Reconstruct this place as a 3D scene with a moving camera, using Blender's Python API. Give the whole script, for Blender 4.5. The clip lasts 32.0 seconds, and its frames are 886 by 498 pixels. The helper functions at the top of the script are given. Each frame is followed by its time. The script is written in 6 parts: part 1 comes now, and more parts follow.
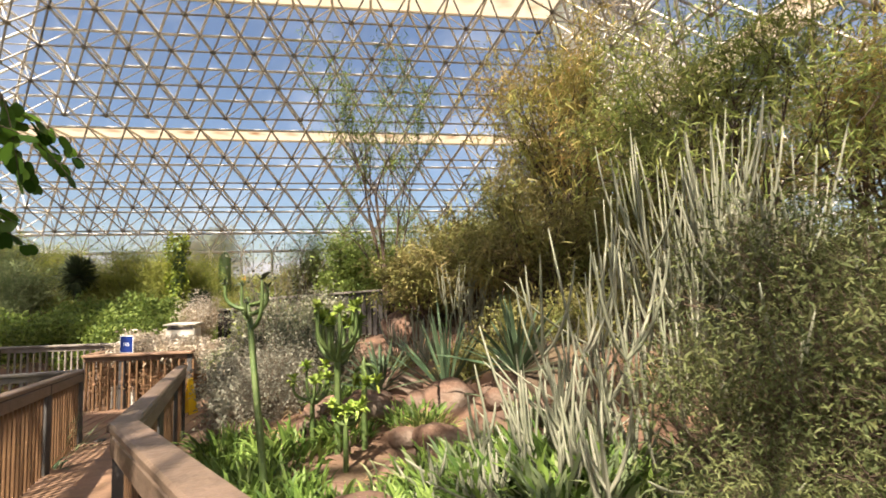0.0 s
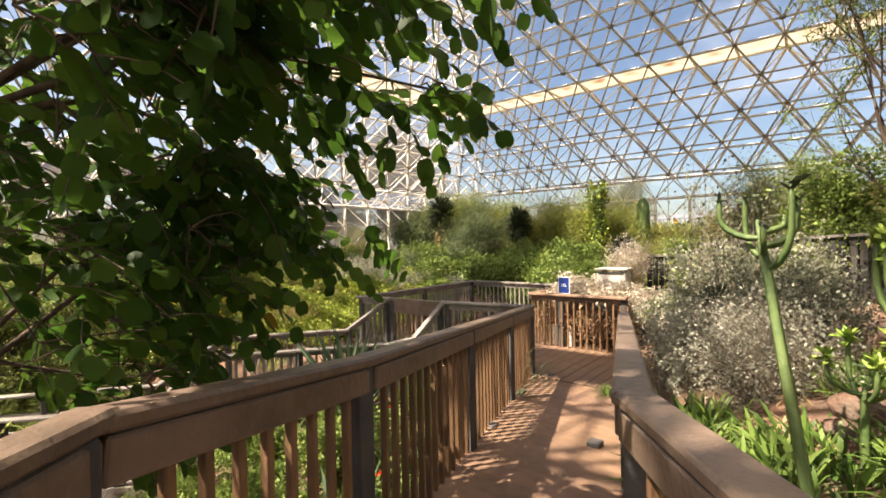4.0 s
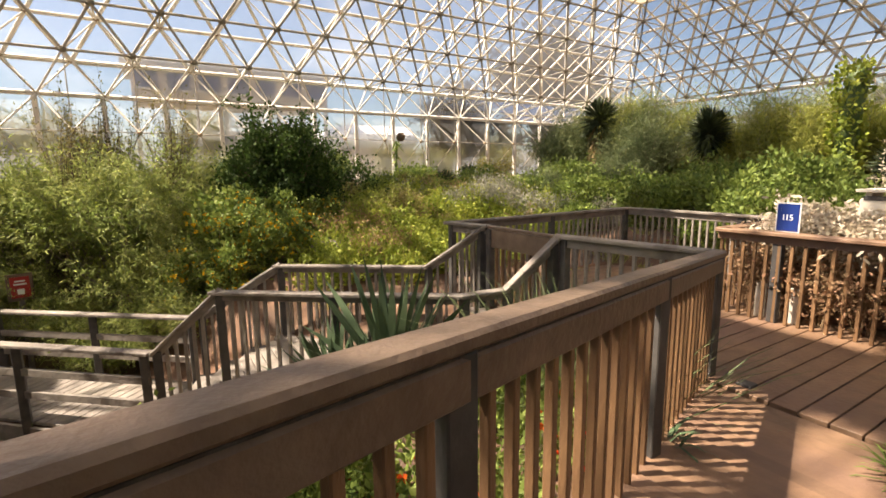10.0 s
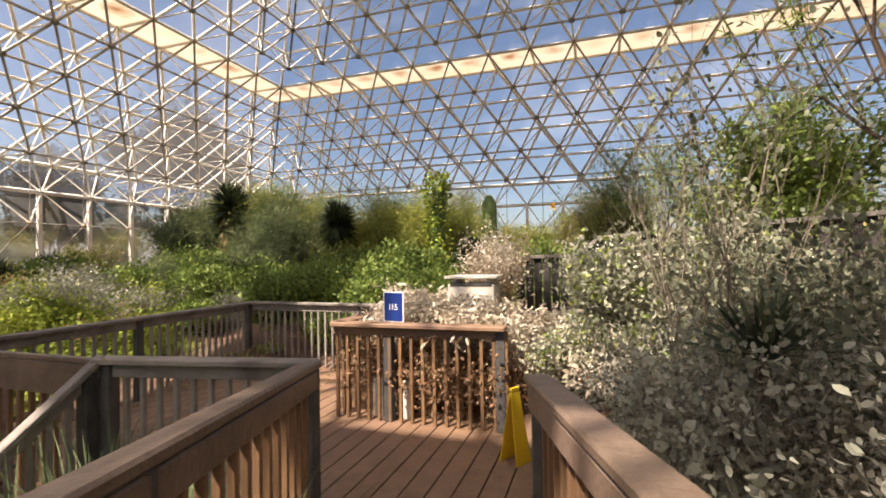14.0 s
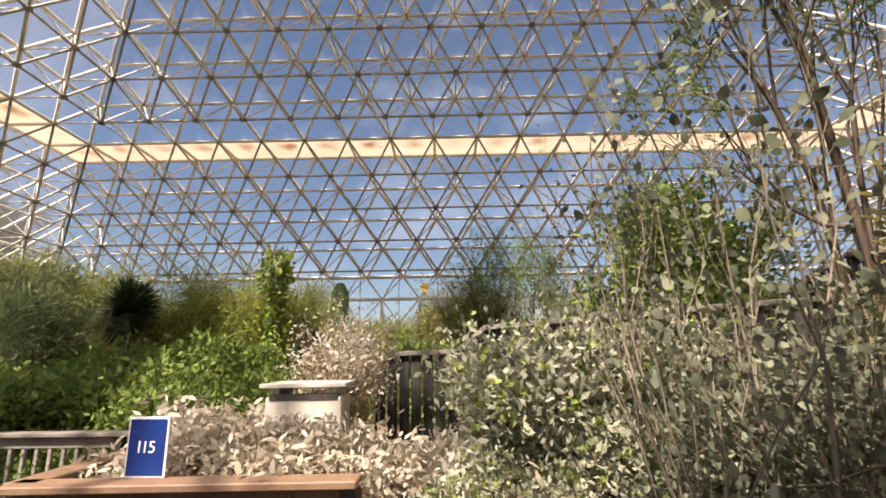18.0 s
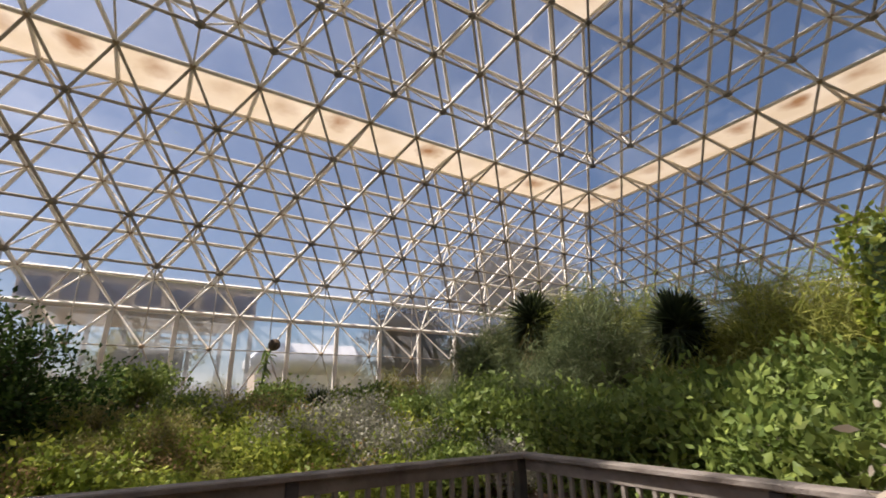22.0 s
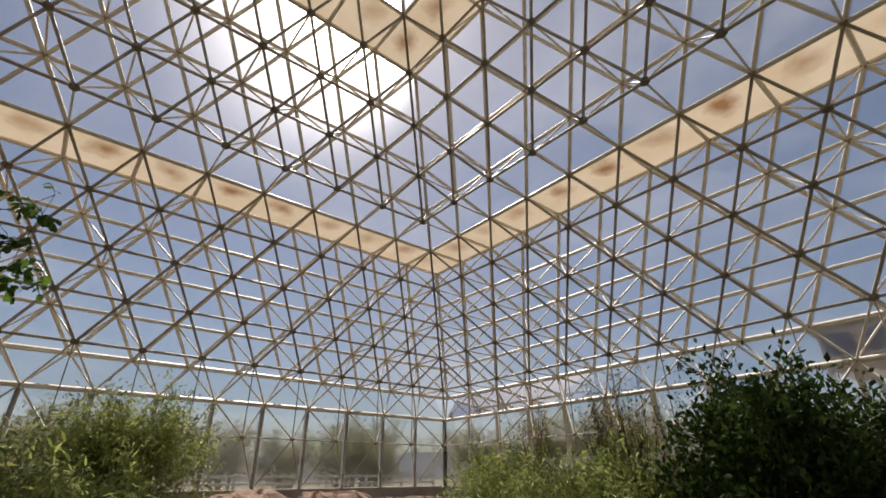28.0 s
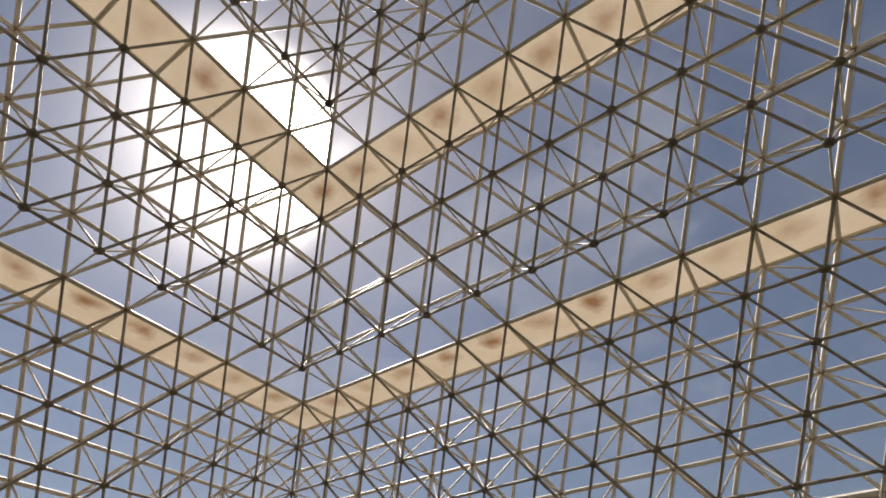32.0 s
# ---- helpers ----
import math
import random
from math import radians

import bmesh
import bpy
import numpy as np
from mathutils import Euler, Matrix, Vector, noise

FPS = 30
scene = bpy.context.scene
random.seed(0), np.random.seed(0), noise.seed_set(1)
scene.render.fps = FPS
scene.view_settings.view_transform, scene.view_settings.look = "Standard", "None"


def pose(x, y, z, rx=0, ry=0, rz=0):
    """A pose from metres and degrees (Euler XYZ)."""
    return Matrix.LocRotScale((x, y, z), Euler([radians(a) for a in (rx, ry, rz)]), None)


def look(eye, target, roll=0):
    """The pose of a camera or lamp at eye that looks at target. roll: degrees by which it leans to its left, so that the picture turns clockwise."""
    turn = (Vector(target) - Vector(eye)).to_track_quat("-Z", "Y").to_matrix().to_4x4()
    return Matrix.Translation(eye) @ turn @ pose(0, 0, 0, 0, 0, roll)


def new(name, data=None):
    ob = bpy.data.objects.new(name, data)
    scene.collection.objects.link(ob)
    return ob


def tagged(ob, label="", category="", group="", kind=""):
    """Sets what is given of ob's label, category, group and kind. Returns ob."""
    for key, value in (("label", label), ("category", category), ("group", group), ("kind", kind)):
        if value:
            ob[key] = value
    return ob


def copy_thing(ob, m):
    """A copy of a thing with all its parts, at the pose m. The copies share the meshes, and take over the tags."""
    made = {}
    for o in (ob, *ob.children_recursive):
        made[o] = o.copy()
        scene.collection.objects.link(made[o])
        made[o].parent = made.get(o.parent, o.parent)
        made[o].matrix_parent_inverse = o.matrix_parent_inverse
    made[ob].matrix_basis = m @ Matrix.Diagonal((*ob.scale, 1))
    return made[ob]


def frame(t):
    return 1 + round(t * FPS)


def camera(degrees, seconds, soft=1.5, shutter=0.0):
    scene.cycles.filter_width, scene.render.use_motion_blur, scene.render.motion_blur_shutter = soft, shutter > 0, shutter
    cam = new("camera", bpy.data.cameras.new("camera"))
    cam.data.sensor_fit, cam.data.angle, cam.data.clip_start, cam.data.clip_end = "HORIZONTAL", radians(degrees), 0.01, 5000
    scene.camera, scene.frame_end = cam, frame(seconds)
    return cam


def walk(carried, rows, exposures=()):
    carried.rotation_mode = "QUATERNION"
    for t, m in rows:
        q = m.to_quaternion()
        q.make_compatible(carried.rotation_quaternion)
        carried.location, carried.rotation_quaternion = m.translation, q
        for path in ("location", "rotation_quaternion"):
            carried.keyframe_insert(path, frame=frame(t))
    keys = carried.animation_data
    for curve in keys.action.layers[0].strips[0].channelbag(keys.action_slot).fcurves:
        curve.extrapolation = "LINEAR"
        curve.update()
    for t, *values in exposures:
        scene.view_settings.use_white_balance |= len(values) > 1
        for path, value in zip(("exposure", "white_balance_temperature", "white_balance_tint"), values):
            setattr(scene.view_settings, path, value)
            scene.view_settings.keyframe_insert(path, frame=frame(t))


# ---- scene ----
# the camera and its walk
cam = camera(86.9, 32.0, 1.6, 0.12)
PATH = [
    (0, (0.33, -0.015, 2.231), (0.611, 1.961, 2.371), -1.4),
    (0.5, (0.097, 0.174, 2.156), (0.107, 2.168, 2.312), -0.9),
    (1, (-0.025, 0.396, 2.116), (-0.357, 2.364, 2.25), -1.0),
    (1.5, (-0.155, 0.586, 2.084), (-0.849, 2.458, 2.2), -0.8),
    (2, (-0.34, 0.749, 2.043), (-1.236, 2.534, 2.151), -0.8),
    (2.5, (-0.473, 0.936, 2.026), (-1.501, 2.647, 2.139), -0.7),
    (4.5, (-0.751, 1.417, 2.019), (-2.067, 2.921, 1.949), -1.2),
    (5, (-1.027, 1.714, 1.929), (-2.444, 3.121, 1.819), -1.2),
    (5.5, (-1.263, 1.963, 1.882), (-2.823, 3.208, 1.761), -1.3),
    (6, (-1.436, 2.287, 1.868), (-3.098, 3.393, 1.75), -1.1),
    (6.5, (-1.591, 2.542, 1.845), (-3.319, 3.541, 1.713), -1.2),
    (7, (-1.719, 2.765, 1.826), (-3.465, 3.728, 1.664), -1.2),
    (7.5, (-1.82, 2.974, 1.779), (-3.576, 3.907, 1.569), -1.1),
    (8, (-1.924, 3.191, 1.734), (-3.65, 4.168, 1.48), -1.1),
    (8.5, (-1.999, 3.403, 1.695), (-3.702, 4.414, 1.421), -1.1),
    (9, (-2.043, 3.6, 1.705), (-3.746, 4.608, 1.42), -0.9),
    (9.5, (-2.046, 3.823, 1.704), (-3.749, 4.83, 1.406), -0.8),
    (10, (-2.085, 3.961, 1.684), (-3.772, 4.989, 1.37), -0.7),
    (10.5, (-2.204, 4.135, 1.666), (-3.893, 5.157, 1.343), -0.8),
    (11, (-2.259, 4.316, 1.639), (-3.959, 5.314, 1.301), -0.8),
    (11.5, (-2.263, 4.503, 1.63), (-3.943, 5.529, 1.279), -0.8),
    (12, (-2.33, 4.609, 1.605), (-3.894, 5.811, 1.279), -0.9),
    (12.5, (-2.365, 4.724, 1.625), (-3.765, 6.129, 1.369), -1.2),
    (13, (-2.286, 4.878, 1.621), (-3.482, 6.474, 1.472), -1.2),
    (13.5, (-2.278, 5.099, 1.656), (-3.215, 6.865, 1.609), -1.0),
    (14, (-2.401, 5.335, 1.669), (-3.033, 7.232, 1.714), -1.0),
    (14.5, (-2.408, 5.682, 1.622), (-2.736, 7.65, 1.757), -0.7),
    (16.5, (-2.295, 6.241, 1.711), (-1.891, 8.168, 2.064), -1.0),
    (17, (-2.499, 6.54, 1.668), (-2.235, 8.485, 2.054), -1.3),
    (17.5, (-2.646, 6.822, 1.645), (-2.539, 8.775, 2.063), -1.5),
    (18, (-2.797, 7.138, 1.631), (-2.803, 9.086, 2.085), -1.1),
    (18.5, (-2.992, 7.396, 1.603), (-3.152, 9.333, 2.077), -0.9),
    (19, (-3.144, 7.681, 1.569), (-3.481, 9.595, 2.044), -1.0),
    (19.5, (-3.22, 8.006, 1.539), (-3.702, 9.891, 2.003), -0.9),
    (20, (-3.335, 8.272, 1.485), (-3.973, 10.107, 1.961), -0.9),
    (20.5, (-3.553, 8.558, 1.488), (-4.423, 10.285, 2.0), -1.0),
    (21, (-3.772, 8.73, 1.533), (-4.916, 10.276, 2.084), -0.7),
    (21.5, (-4.149, 8.793, 1.486), (-5.548, 10.095, 2.077), -0.9),
    (22, (-4.513, 8.834, 1.424), (-6.115, 9.848, 2.06), -0.9),
    (22.5, (-4.858, 8.867, 1.4), (-6.619, 9.552, 2.057), -0.6),
    (23, (-5.114, 8.841, 1.406), (-6.966, 9.241, 2.047), -0.5),
    (23.5, (-5.333, 8.719, 1.439), (-7.239, 8.864, 2.029), -0.2),
    (24, (-5.531, 8.645, 1.475), (-7.452, 8.461, 1.998), 0.1),
    (24.5, (-5.723, 8.629, 1.53), (-7.59, 8.081, 1.99), 0.2),
    (25, (-5.871, 8.576, 1.475), (-7.606, 7.677, 1.904), -0.2),
    (25.5, (-6.023, 8.466, 1.539), (-7.542, 7.229, 1.941), -0.2),
    (27.5, (-6.189, 8.371, 1.666), (-7.388, 6.926, 2.355), -0.7),
    (28, (-6.136, 8.502, 1.814), (-7.288, 7.126, 2.698), -0.6),
    (28.5, (-6.124, 8.572, 1.895), (-7.211, 7.286, 2.974), -0.3),
    (29, (-6.122, 8.617, 1.904), (-7.137, 7.438, 3.16), -0.1),
    (29.5, (-6.06, 8.636, 1.927), (-7.013, 7.568, 3.324), 0.8),
    (30, (-5.993, 8.636, 1.944), (-6.876, 7.664, 3.453), 4.4),
    (30.5, (-5.964, 8.613, 1.942), (-6.797, 7.716, 3.524), 7.1),
    (31, (-5.991, 8.567, 1.921), (-6.842, 7.703, 3.511), 4.0),
    (31.5, (-6.033, 8.503, 1.888), (-6.996, 7.651, 3.42), -0.1),
    (32, (-6.054, 8.381, 1.813), (-7.237, 7.608, 3.228), -1.2),
]
walk(cam, [(t, look(eye, target, roll)) for t, eye, target, roll in PATH],
     exposures=((0, 1.4, 7000, 15), (3.5, 1.5, 7100, 15), (5.5, 1.8, 7500, 14), (7, 1.95, 7600, 15), (8.5, 1.88, 7600, 15), (10, 1.38, 7500, 17), (11, 1.28, 7400, 18), (13, 1.22, 7100, 19), (17, 1.2, 6950, 18), (19, 0.95, 6900, 18), (21, 0.8, 6500, 19), (23, 0.45, 6500, 18), (25, 0.3, 6700, 17), (28, 0.0, 6700, 15), (32, -0.15, 6700, 15)))

# ---------------------------------------------------------------- world, sun, exposure
SUN_AZ, SUN_EL = 153.5, 54.6            # degrees; azimuth counted from +y towards -x
sun_way = Vector((-math.sin(radians(SUN_AZ)) * math.cos(radians(SUN_EL)),
                  math.cos(radians(SUN_AZ)) * math.cos(radians(SUN_EL)), math.sin(radians(SUN_EL))))
world = bpy.data.worlds.new("sky")
scene.world = world
world.use_nodes = True
wn, wl = world.node_tree.nodes, world.node_tree.links
wn.clear()
w_out = wn.new("ShaderNodeOutputWorld")
w_bg = wn.new("ShaderNodeBackground")
w_sky = wn.new("ShaderNodeTexSky")
w_sky.sky_type = "NISHITA"
w_sky.sun_disc = False
w_sky.sun_elevation = radians(SUN_EL)
w_sky.sun_rotation = math.atan2(sun_way.x, sun_way.y)
w_sky.air_density, w_sky.dust_density, w_sky.ozone_density = 1.15, 1.2, 4.0
w_tc = wn.new("ShaderNodeTexCoord")
w_map = wn.new("ShaderNodeMapping")
w_map.inputs["Scale"].default_value = (1.0, 1.0, 2.4)
w_noise = wn.new("ShaderNodeTexNoise")
w_noise.inputs["Scale"].default_value = 2.3
w_noise.inputs["Detail"].default_value = 7.0
w_noise.inputs["Roughness"].default_value = 0.55
w_ramp = wn.new("ShaderNodeValToRGB")
w_ramp.color_ramp.elements[0].position, w_ramp.color_ramp.elements[1].position = 0.54, 0.90
w_ramp.color_ramp.elements[0].color = (0, 0, 0, 1)
w_ramp.color_ramp.elements[1].color = (0.6, 0.6, 0.6, 1)
w_mix = wn.new("ShaderNodeMixRGB")
w_mix.inputs["Color2"].default_value = (13.0, 13.2, 13.5, 1)     # thin sunlit cloud
wl.new(w_tc.outputs["Generated"], w_map.inputs["Vector"])
wl.new(w_map.outputs["Vector"], w_noise.inputs["Vector"])
wl.new(w_noise.outputs["Fac"], w_ramp.inputs["Fac"])
wl.new(w_ramp.outputs["Color"], w_mix.inputs["Fac"])
wl.new(w_sky.outputs["Color"], w_mix.inputs["Color1"])
wl.new(w_mix.outputs["Color"], w_bg.inputs["Color"])
wl.new(w_bg.outputs["Background"], w_out.inputs["Surface"])
w_bg.inputs["Strength"].default_value = 0.066

sun = new("sun", bpy.data.lights.new("sun", "SUN"))
sun.data.energy, sun.data.angle, sun.data.color = 5.0, radians(0.6), (1.0, 0.94, 0.84)
sun.matrix_world = look(sun_way * 60, (0, 0, 0))

# ---------------------------------------------------------------- materials
def material(name, base, rough=0.7, metal=0.0, second=None, scale=6.0, detail=5.0, bump=0.0, bump_scale=None,
             stretch=(1, 1, 1), jitter=0.0, island=0.0, translucent=0.0, spec=0.4, low=0.35, high=0.65, stain=None, stain_scale=0.6, relief=0.03):
    """A surface: two tones mixed by grain, a wider stain, variation from piece to piece, fine relief."""
    m = bpy.data.materials.new(name)
    m.use_nodes = True
    n, l = m.node_tree.nodes, m.node_tree.links
    n.clear()
    out = n.new("ShaderNodeOutputMaterial")
    bsdf = n.new("ShaderNodeBsdfPrincipled")
    bsdf.inputs["Roughness"].default_value = rough
    bsdf.inputs["Metallic"].default_value = metal
    bsdf.inputs["Specular IOR Level"].default_value = spec
    tc = n.new("ShaderNodeTexCoord")
    mp = n.new("ShaderNodeMapping")
    mp.inputs["Scale"].default_value = stretch
    l.new(tc.outputs["Object"], mp.inputs["Vector"])
    tex = n.new("ShaderNodeTexNoise")
    tex.inputs["Scale"].default_value = scale
    tex.inputs["Detail"].default_value = detail
    l.new(mp.outputs["Vector"], tex.inputs["Vector"])
    ramp = n.new("ShaderNodeValToRGB")
    ramp.color_ramp.elements[0].position, ramp.color_ramp.elements[1].position = low, high
    ramp.color_ramp.elements[0].color = (*base, 1)
    ramp.color_ramp.elements[1].color = (*(second or [c * 0.72 for c in base]), 1)
    l.new(tex.outputs["Fac"], ramp.inputs["Fac"])
    col = ramp.outputs["Color"]
    if stain:
        wide = n.new("ShaderNodeTexNoise")
        wide.inputs["Scale"].default_value = stain_scale
        wide.inputs["Detail"].default_value = 4.0
        l.new(tc.outputs["Object"], wide.inputs["Vector"])
        r2 = n.new("ShaderNodeValToRGB")
        r2.color_ramp.elements[0].position, r2.color_ramp.elements[1].position = 0.48, 0.66
        l.new(wide.outputs["Fac"], r2.inputs["Fac"])
        mix = n.new("ShaderNodeMixRGB")
        mix.inputs["Color2"].default_value = (*stain, 1)
        l.new(r2.outputs["Color"], mix.inputs["Fac"])
        l.new(col, mix.inputs["Color1"])
        col = mix.outputs["Color"]
    if jitter or island:
        if island:
            src = n.new("ShaderNodeNewGeometry").outputs["Random Per Island"]
        else:
            src = n.new("ShaderNodeObjectInfo").outputs["Random"]
        rng = n.new("ShaderNodeMapRange")
        k = jitter or island
        rng.inputs["To Min"].default_value, rng.inputs["To Max"].default_value = 1 - k, 1 + k
        l.new(src, rng.inputs["Value"])
        hsv = n.new("ShaderNodeHueSaturation")
        l.new(rng.outputs["Result"], hsv.inputs["Value"])
        l.new(col, hsv.inputs["Color"])
        if island:
            hue = n.new("ShaderNodeMapRange")
            hue.inputs["To Min"].default_value, hue.inputs["To Max"].default_value = 0.515, 0.485
            l.new(src, hue.inputs["Value"])
            l.new(hue.outputs["Result"], hsv.inputs["Hue"])
        col = hsv.outputs["Color"]
    l.new(col, bsdf.inputs["Base Color"])
    if bump:
        bt = n.new("ShaderNodeTexNoise")
        bt.inputs["Scale"].default_value = bump_scale or scale * 3
        bt.inputs["Detail"].default_value = 6.0
        l.new(mp.outputs["Vector"], bt.inputs["Vector"])
        bp = n.new("ShaderNodeBump")
        bp.inputs["Strength"].default_value = bump
        bp.inputs["Distance"].default_value = relief
        l.new(bt.outputs["Fac"], bp.inputs["Height"])
        l.new(bp.outputs["Normal"], bsdf.inputs["Normal"])
    if translucent:
        tr = n.new("ShaderNodeBsdfTranslucent")
        l.new(col, tr.inputs["Color"])
        mx = n.new("ShaderNodeMixShader")
        mx.inputs["Fac"].default_value = translucent
        l.new(bsdf.outputs["BSDF"], mx.inputs[1])
        l.new(tr.outputs["BSDF"], mx.inputs[2])
        l.new(mx.outputs["Shader"], out.inputs["Surface"])
    else:
        l.new(bsdf.outputs["BSDF"], out.inputs["Surface"])
    return m


def glass_material(name, tint, haze, ior=1.35):
    """Dusty greenhouse glass: clear, with a Fresnel gloss and a little scattering dust."""
    m = bpy.data.materials.new(name)
    m.use_nodes = True
    n, l = m.node_tree.nodes, m.node_tree.links
    n.clear()
    out = n.new("ShaderNodeOutputMaterial")
    clear = n.new("ShaderNodeBsdfTransparent")
    clear.inputs["Color"].default_value = (*tint, 1)
    gloss = n.new("ShaderNodeBsdfGlossy")
    gloss.inputs["Roughness"].default_value = 0.015
    fres = n.new("ShaderNodeFresnel")
    fres.inputs["IOR"].default_value = ior
    dust = n.new("ShaderNodeBsdfTranslucent")
    dust.inputs["Color"].default_value = (0.85, 0.87, 0.9, 1)
    film = n.new("ShaderNodeBsdfRefraction")          # grime that scatters forward, round the sun
    film.inputs["Roughness"].default_value = 1.0
    film.inputs["IOR"].default_value = 1.03
    wide = n.new("ShaderNodeBsdfRefraction")
    wide.inputs["Roughness"].default_value, wide.inputs["IOR"].default_value = 1.0, 1.14
    wide.inputs["Color"].default_value = (0.95, 0.96, 0.98, 1)
    lobes = n.new("ShaderNodeMixShader")
    lobes.inputs["Fac"].default_value = 0.72
    l.new(film.outputs["BSDF"], lobes.inputs[1])
    l.new(wide.outputs["BSDF"], lobes.inputs[2])
    film.inputs["Color"].default_value = (0.95, 0.96, 0.98, 1)
    tc = n.new("ShaderNodeTexCoord")
    tex = n.new("ShaderNodeTexNoise")
    tex.inputs["Scale"].default_value = 0.35
    tex.inputs["Detail"].default_value = 6.0
    l.new(tc.outputs["Object"], tex.inputs["Vector"])
    rng = n.new("ShaderNodeMapRange")
    rng.inputs["From Min"].default_value, rng.inputs["From Max"].default_value = 0.3, 0.75
    rng.inputs["To Min"].default_value, rng.inputs["To Max"].default_value = haze * 0.3, haze * 1.7
    l.new(tex.outputs["Fac"], rng.inputs["Value"])
    a, b = n.new("ShaderNodeMixShader"), n.new("ShaderNodeMixShader")
    l.new(fres.outputs["Fac"], a.inputs["Fac"])
    c = n.new("ShaderNodeMixShader")
    c.inputs["Fac"].default_value = 0.25
    l.new(clear.outputs["BSDF"], c.inputs[1])
    l.new(lobes.outputs["Shader"], c.inputs[2])
    l.new(c.outputs["Shader"], a.inputs[1])
    l.new(gloss.outputs["BSDF"], a.inputs[2])
    l.new(rng.outputs["Result"], b.inputs["Fac"])
    l.new(a.outputs["Shader"], b.inputs[1])
    back = n.new("ShaderNodeBsdfDiffuse")
    back.inputs["Color"].default_value = (0.85, 0.87, 0.9, 1)
    d = n.new("ShaderNodeMixShader")
    l.new(dust.outputs["BSDF"], d.inputs[1])
    l.new(back.outputs["BSDF"], d.inputs[2])
    l.new(d.outputs["Shader"], b.inputs[2])
    l.new(b.outputs["Shader"], out.inputs["Surface"])
    return m


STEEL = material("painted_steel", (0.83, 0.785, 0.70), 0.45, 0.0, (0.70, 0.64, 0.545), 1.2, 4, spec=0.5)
# same aged paint, with the shade of the backlit inner layer put into its colour
STEEL_IN = material("shade_toned_steel", (0.54, 0.495, 0.425), 0.5, 0.0, (0.33, 0.29, 0.235), 1.6, 4, spec=0.5)
HUB = material("cast_hub", (0.17, 0.155, 0.13), 0.7, 0.2, (0.29, 0.25, 0.19), 14, 4)
HUB_OUT = material("rusty_hub", (0.42, 0.34, 0.23), 0.6, 0.2, (0.30, 0.20, 0.11), 12, 4)
GLASS = glass_material("dusty_glass", (0.955, 0.97, 0.98), 0.11)
GLASS_BAND = glass_material("clear_band_glass", (0.955, 0.97, 0.98), 0.05, 1.2)
def ledge_material(name, base, second, rust):
    """Cream translucent panels, each with its own brown water stain."""
    m = material(name, base, 0.6, 0, second, 0.9, 5, translucent=0.55)
    n, l = m.node_tree.nodes, m.node_tree.links
    ramp = next(x for x in n if x.type == "VALTORGB")
    uv = n.new("ShaderNodeUVMap")
    tex = n.new("ShaderNodeTexNoise")
    tex.inputs["Scale"].default_value, tex.inputs["Detail"].default_value = 1.7, 6.0
    geo = n.new("ShaderNodeNewGeometry")
    l.new(n["Texture Coordinate"].outputs["Object"], tex.inputs["Vector"])
    far = n.new("ShaderNodeVectorMath")
    far.operation = "DISTANCE"
    far.inputs[1].default_value = (0.5, 0.36, 0.0)
    l.new(uv.outputs["UV"], far.inputs[0])
    bent = n.new("ShaderNodeMath")
    bent.operation = "MULTIPLY_ADD"
    bent.inputs[1].default_value = 0.55
    l.new(tex.outputs["Fac"], bent.inputs[0])
    l.new(far.outputs["Value"], bent.inputs[2])
    soft = n.new("ShaderNodeMapRange")
    soft.inputs["From Min"].default_value, soft.inputs["From Max"].default_value = 0.60, 0.30
    l.new(bent.outputs["Value"], soft.inputs["Value"])
    some = n.new("ShaderNodeMapRange")
    some.inputs["To Min"].default_value, some.inputs["To Max"].default_value = 0.15, 1.0
    l.new(geo.outputs["Random Per Island"], some.inputs["Value"])
    both = n.new("ShaderNodeMath")
    both.operation = "MULTIPLY"
    l.new(soft.outputs["Result"], both.inputs[0])
    l.new(some.outputs["Result"], both.inputs[1])
    mix = n.new("ShaderNodeMixRGB")
    mix.inputs["Color2"].default_value = (*rust, 1)
    l.new(both.outputs["Value"], mix.inputs["Fac"])
    l.new(ramp.outputs["Color"], mix.inputs["Color1"])
    for x in n:
        if x.type == "BSDF_PRINCIPLED":
            l.new(mix.outputs["Color"], x.inputs["Base Color"])
        if x.type == "BSDF_TRANSLUCENT":
            l.new(mix.outputs["Color"], x.inputs["Color"])
    return m


LEDGE = ledge_material("ledge_panel", (0.66, 0.56, 0.42), (0.60, 0.49, 0.34), (0.26, 0.125, 0.05))
WHITE = material("white_paint", (0.66, 0.62, 0.54), 0.55, 0, (0.50, 0.45, 0.37), 5, 5, bump=0.1)
WOOD = material("brown_composite", (0.155, 0.109, 0.076), 0.45, 0, (0.110, 0.075, 0.052), 9, 8, bump=0.25, bump_scale=30, stretch=(1, 1, 1), jitter=0.12, stain=(0.19, 0.13, 0.096), stain_scale=1.3)
WOOD_RED = material("red_brown_deck", (0.245, 0.150, 0.090), 0.55, 0, (0.185, 0.110, 0.067), 7, 8, bump=0.2, bump_scale=26, jitter=0.13, stain=(0.18, 0.108, 0.075), stain_scale=0.9)
BALUSTER = material("baluster_wood", (0.215, 0.122, 0.060), 0.5, 0, (0.14, 0.078, 0.041), 8, 8, bump=0.25, stretch=(3, 3, 0.6), jitter=0.2)
POST = material("slate_post", (0.085, 0.079, 0.072), 0.6, 0, (0.050, 0.048, 0.046), 6, 6, bump=0.2, jitter=0.15)
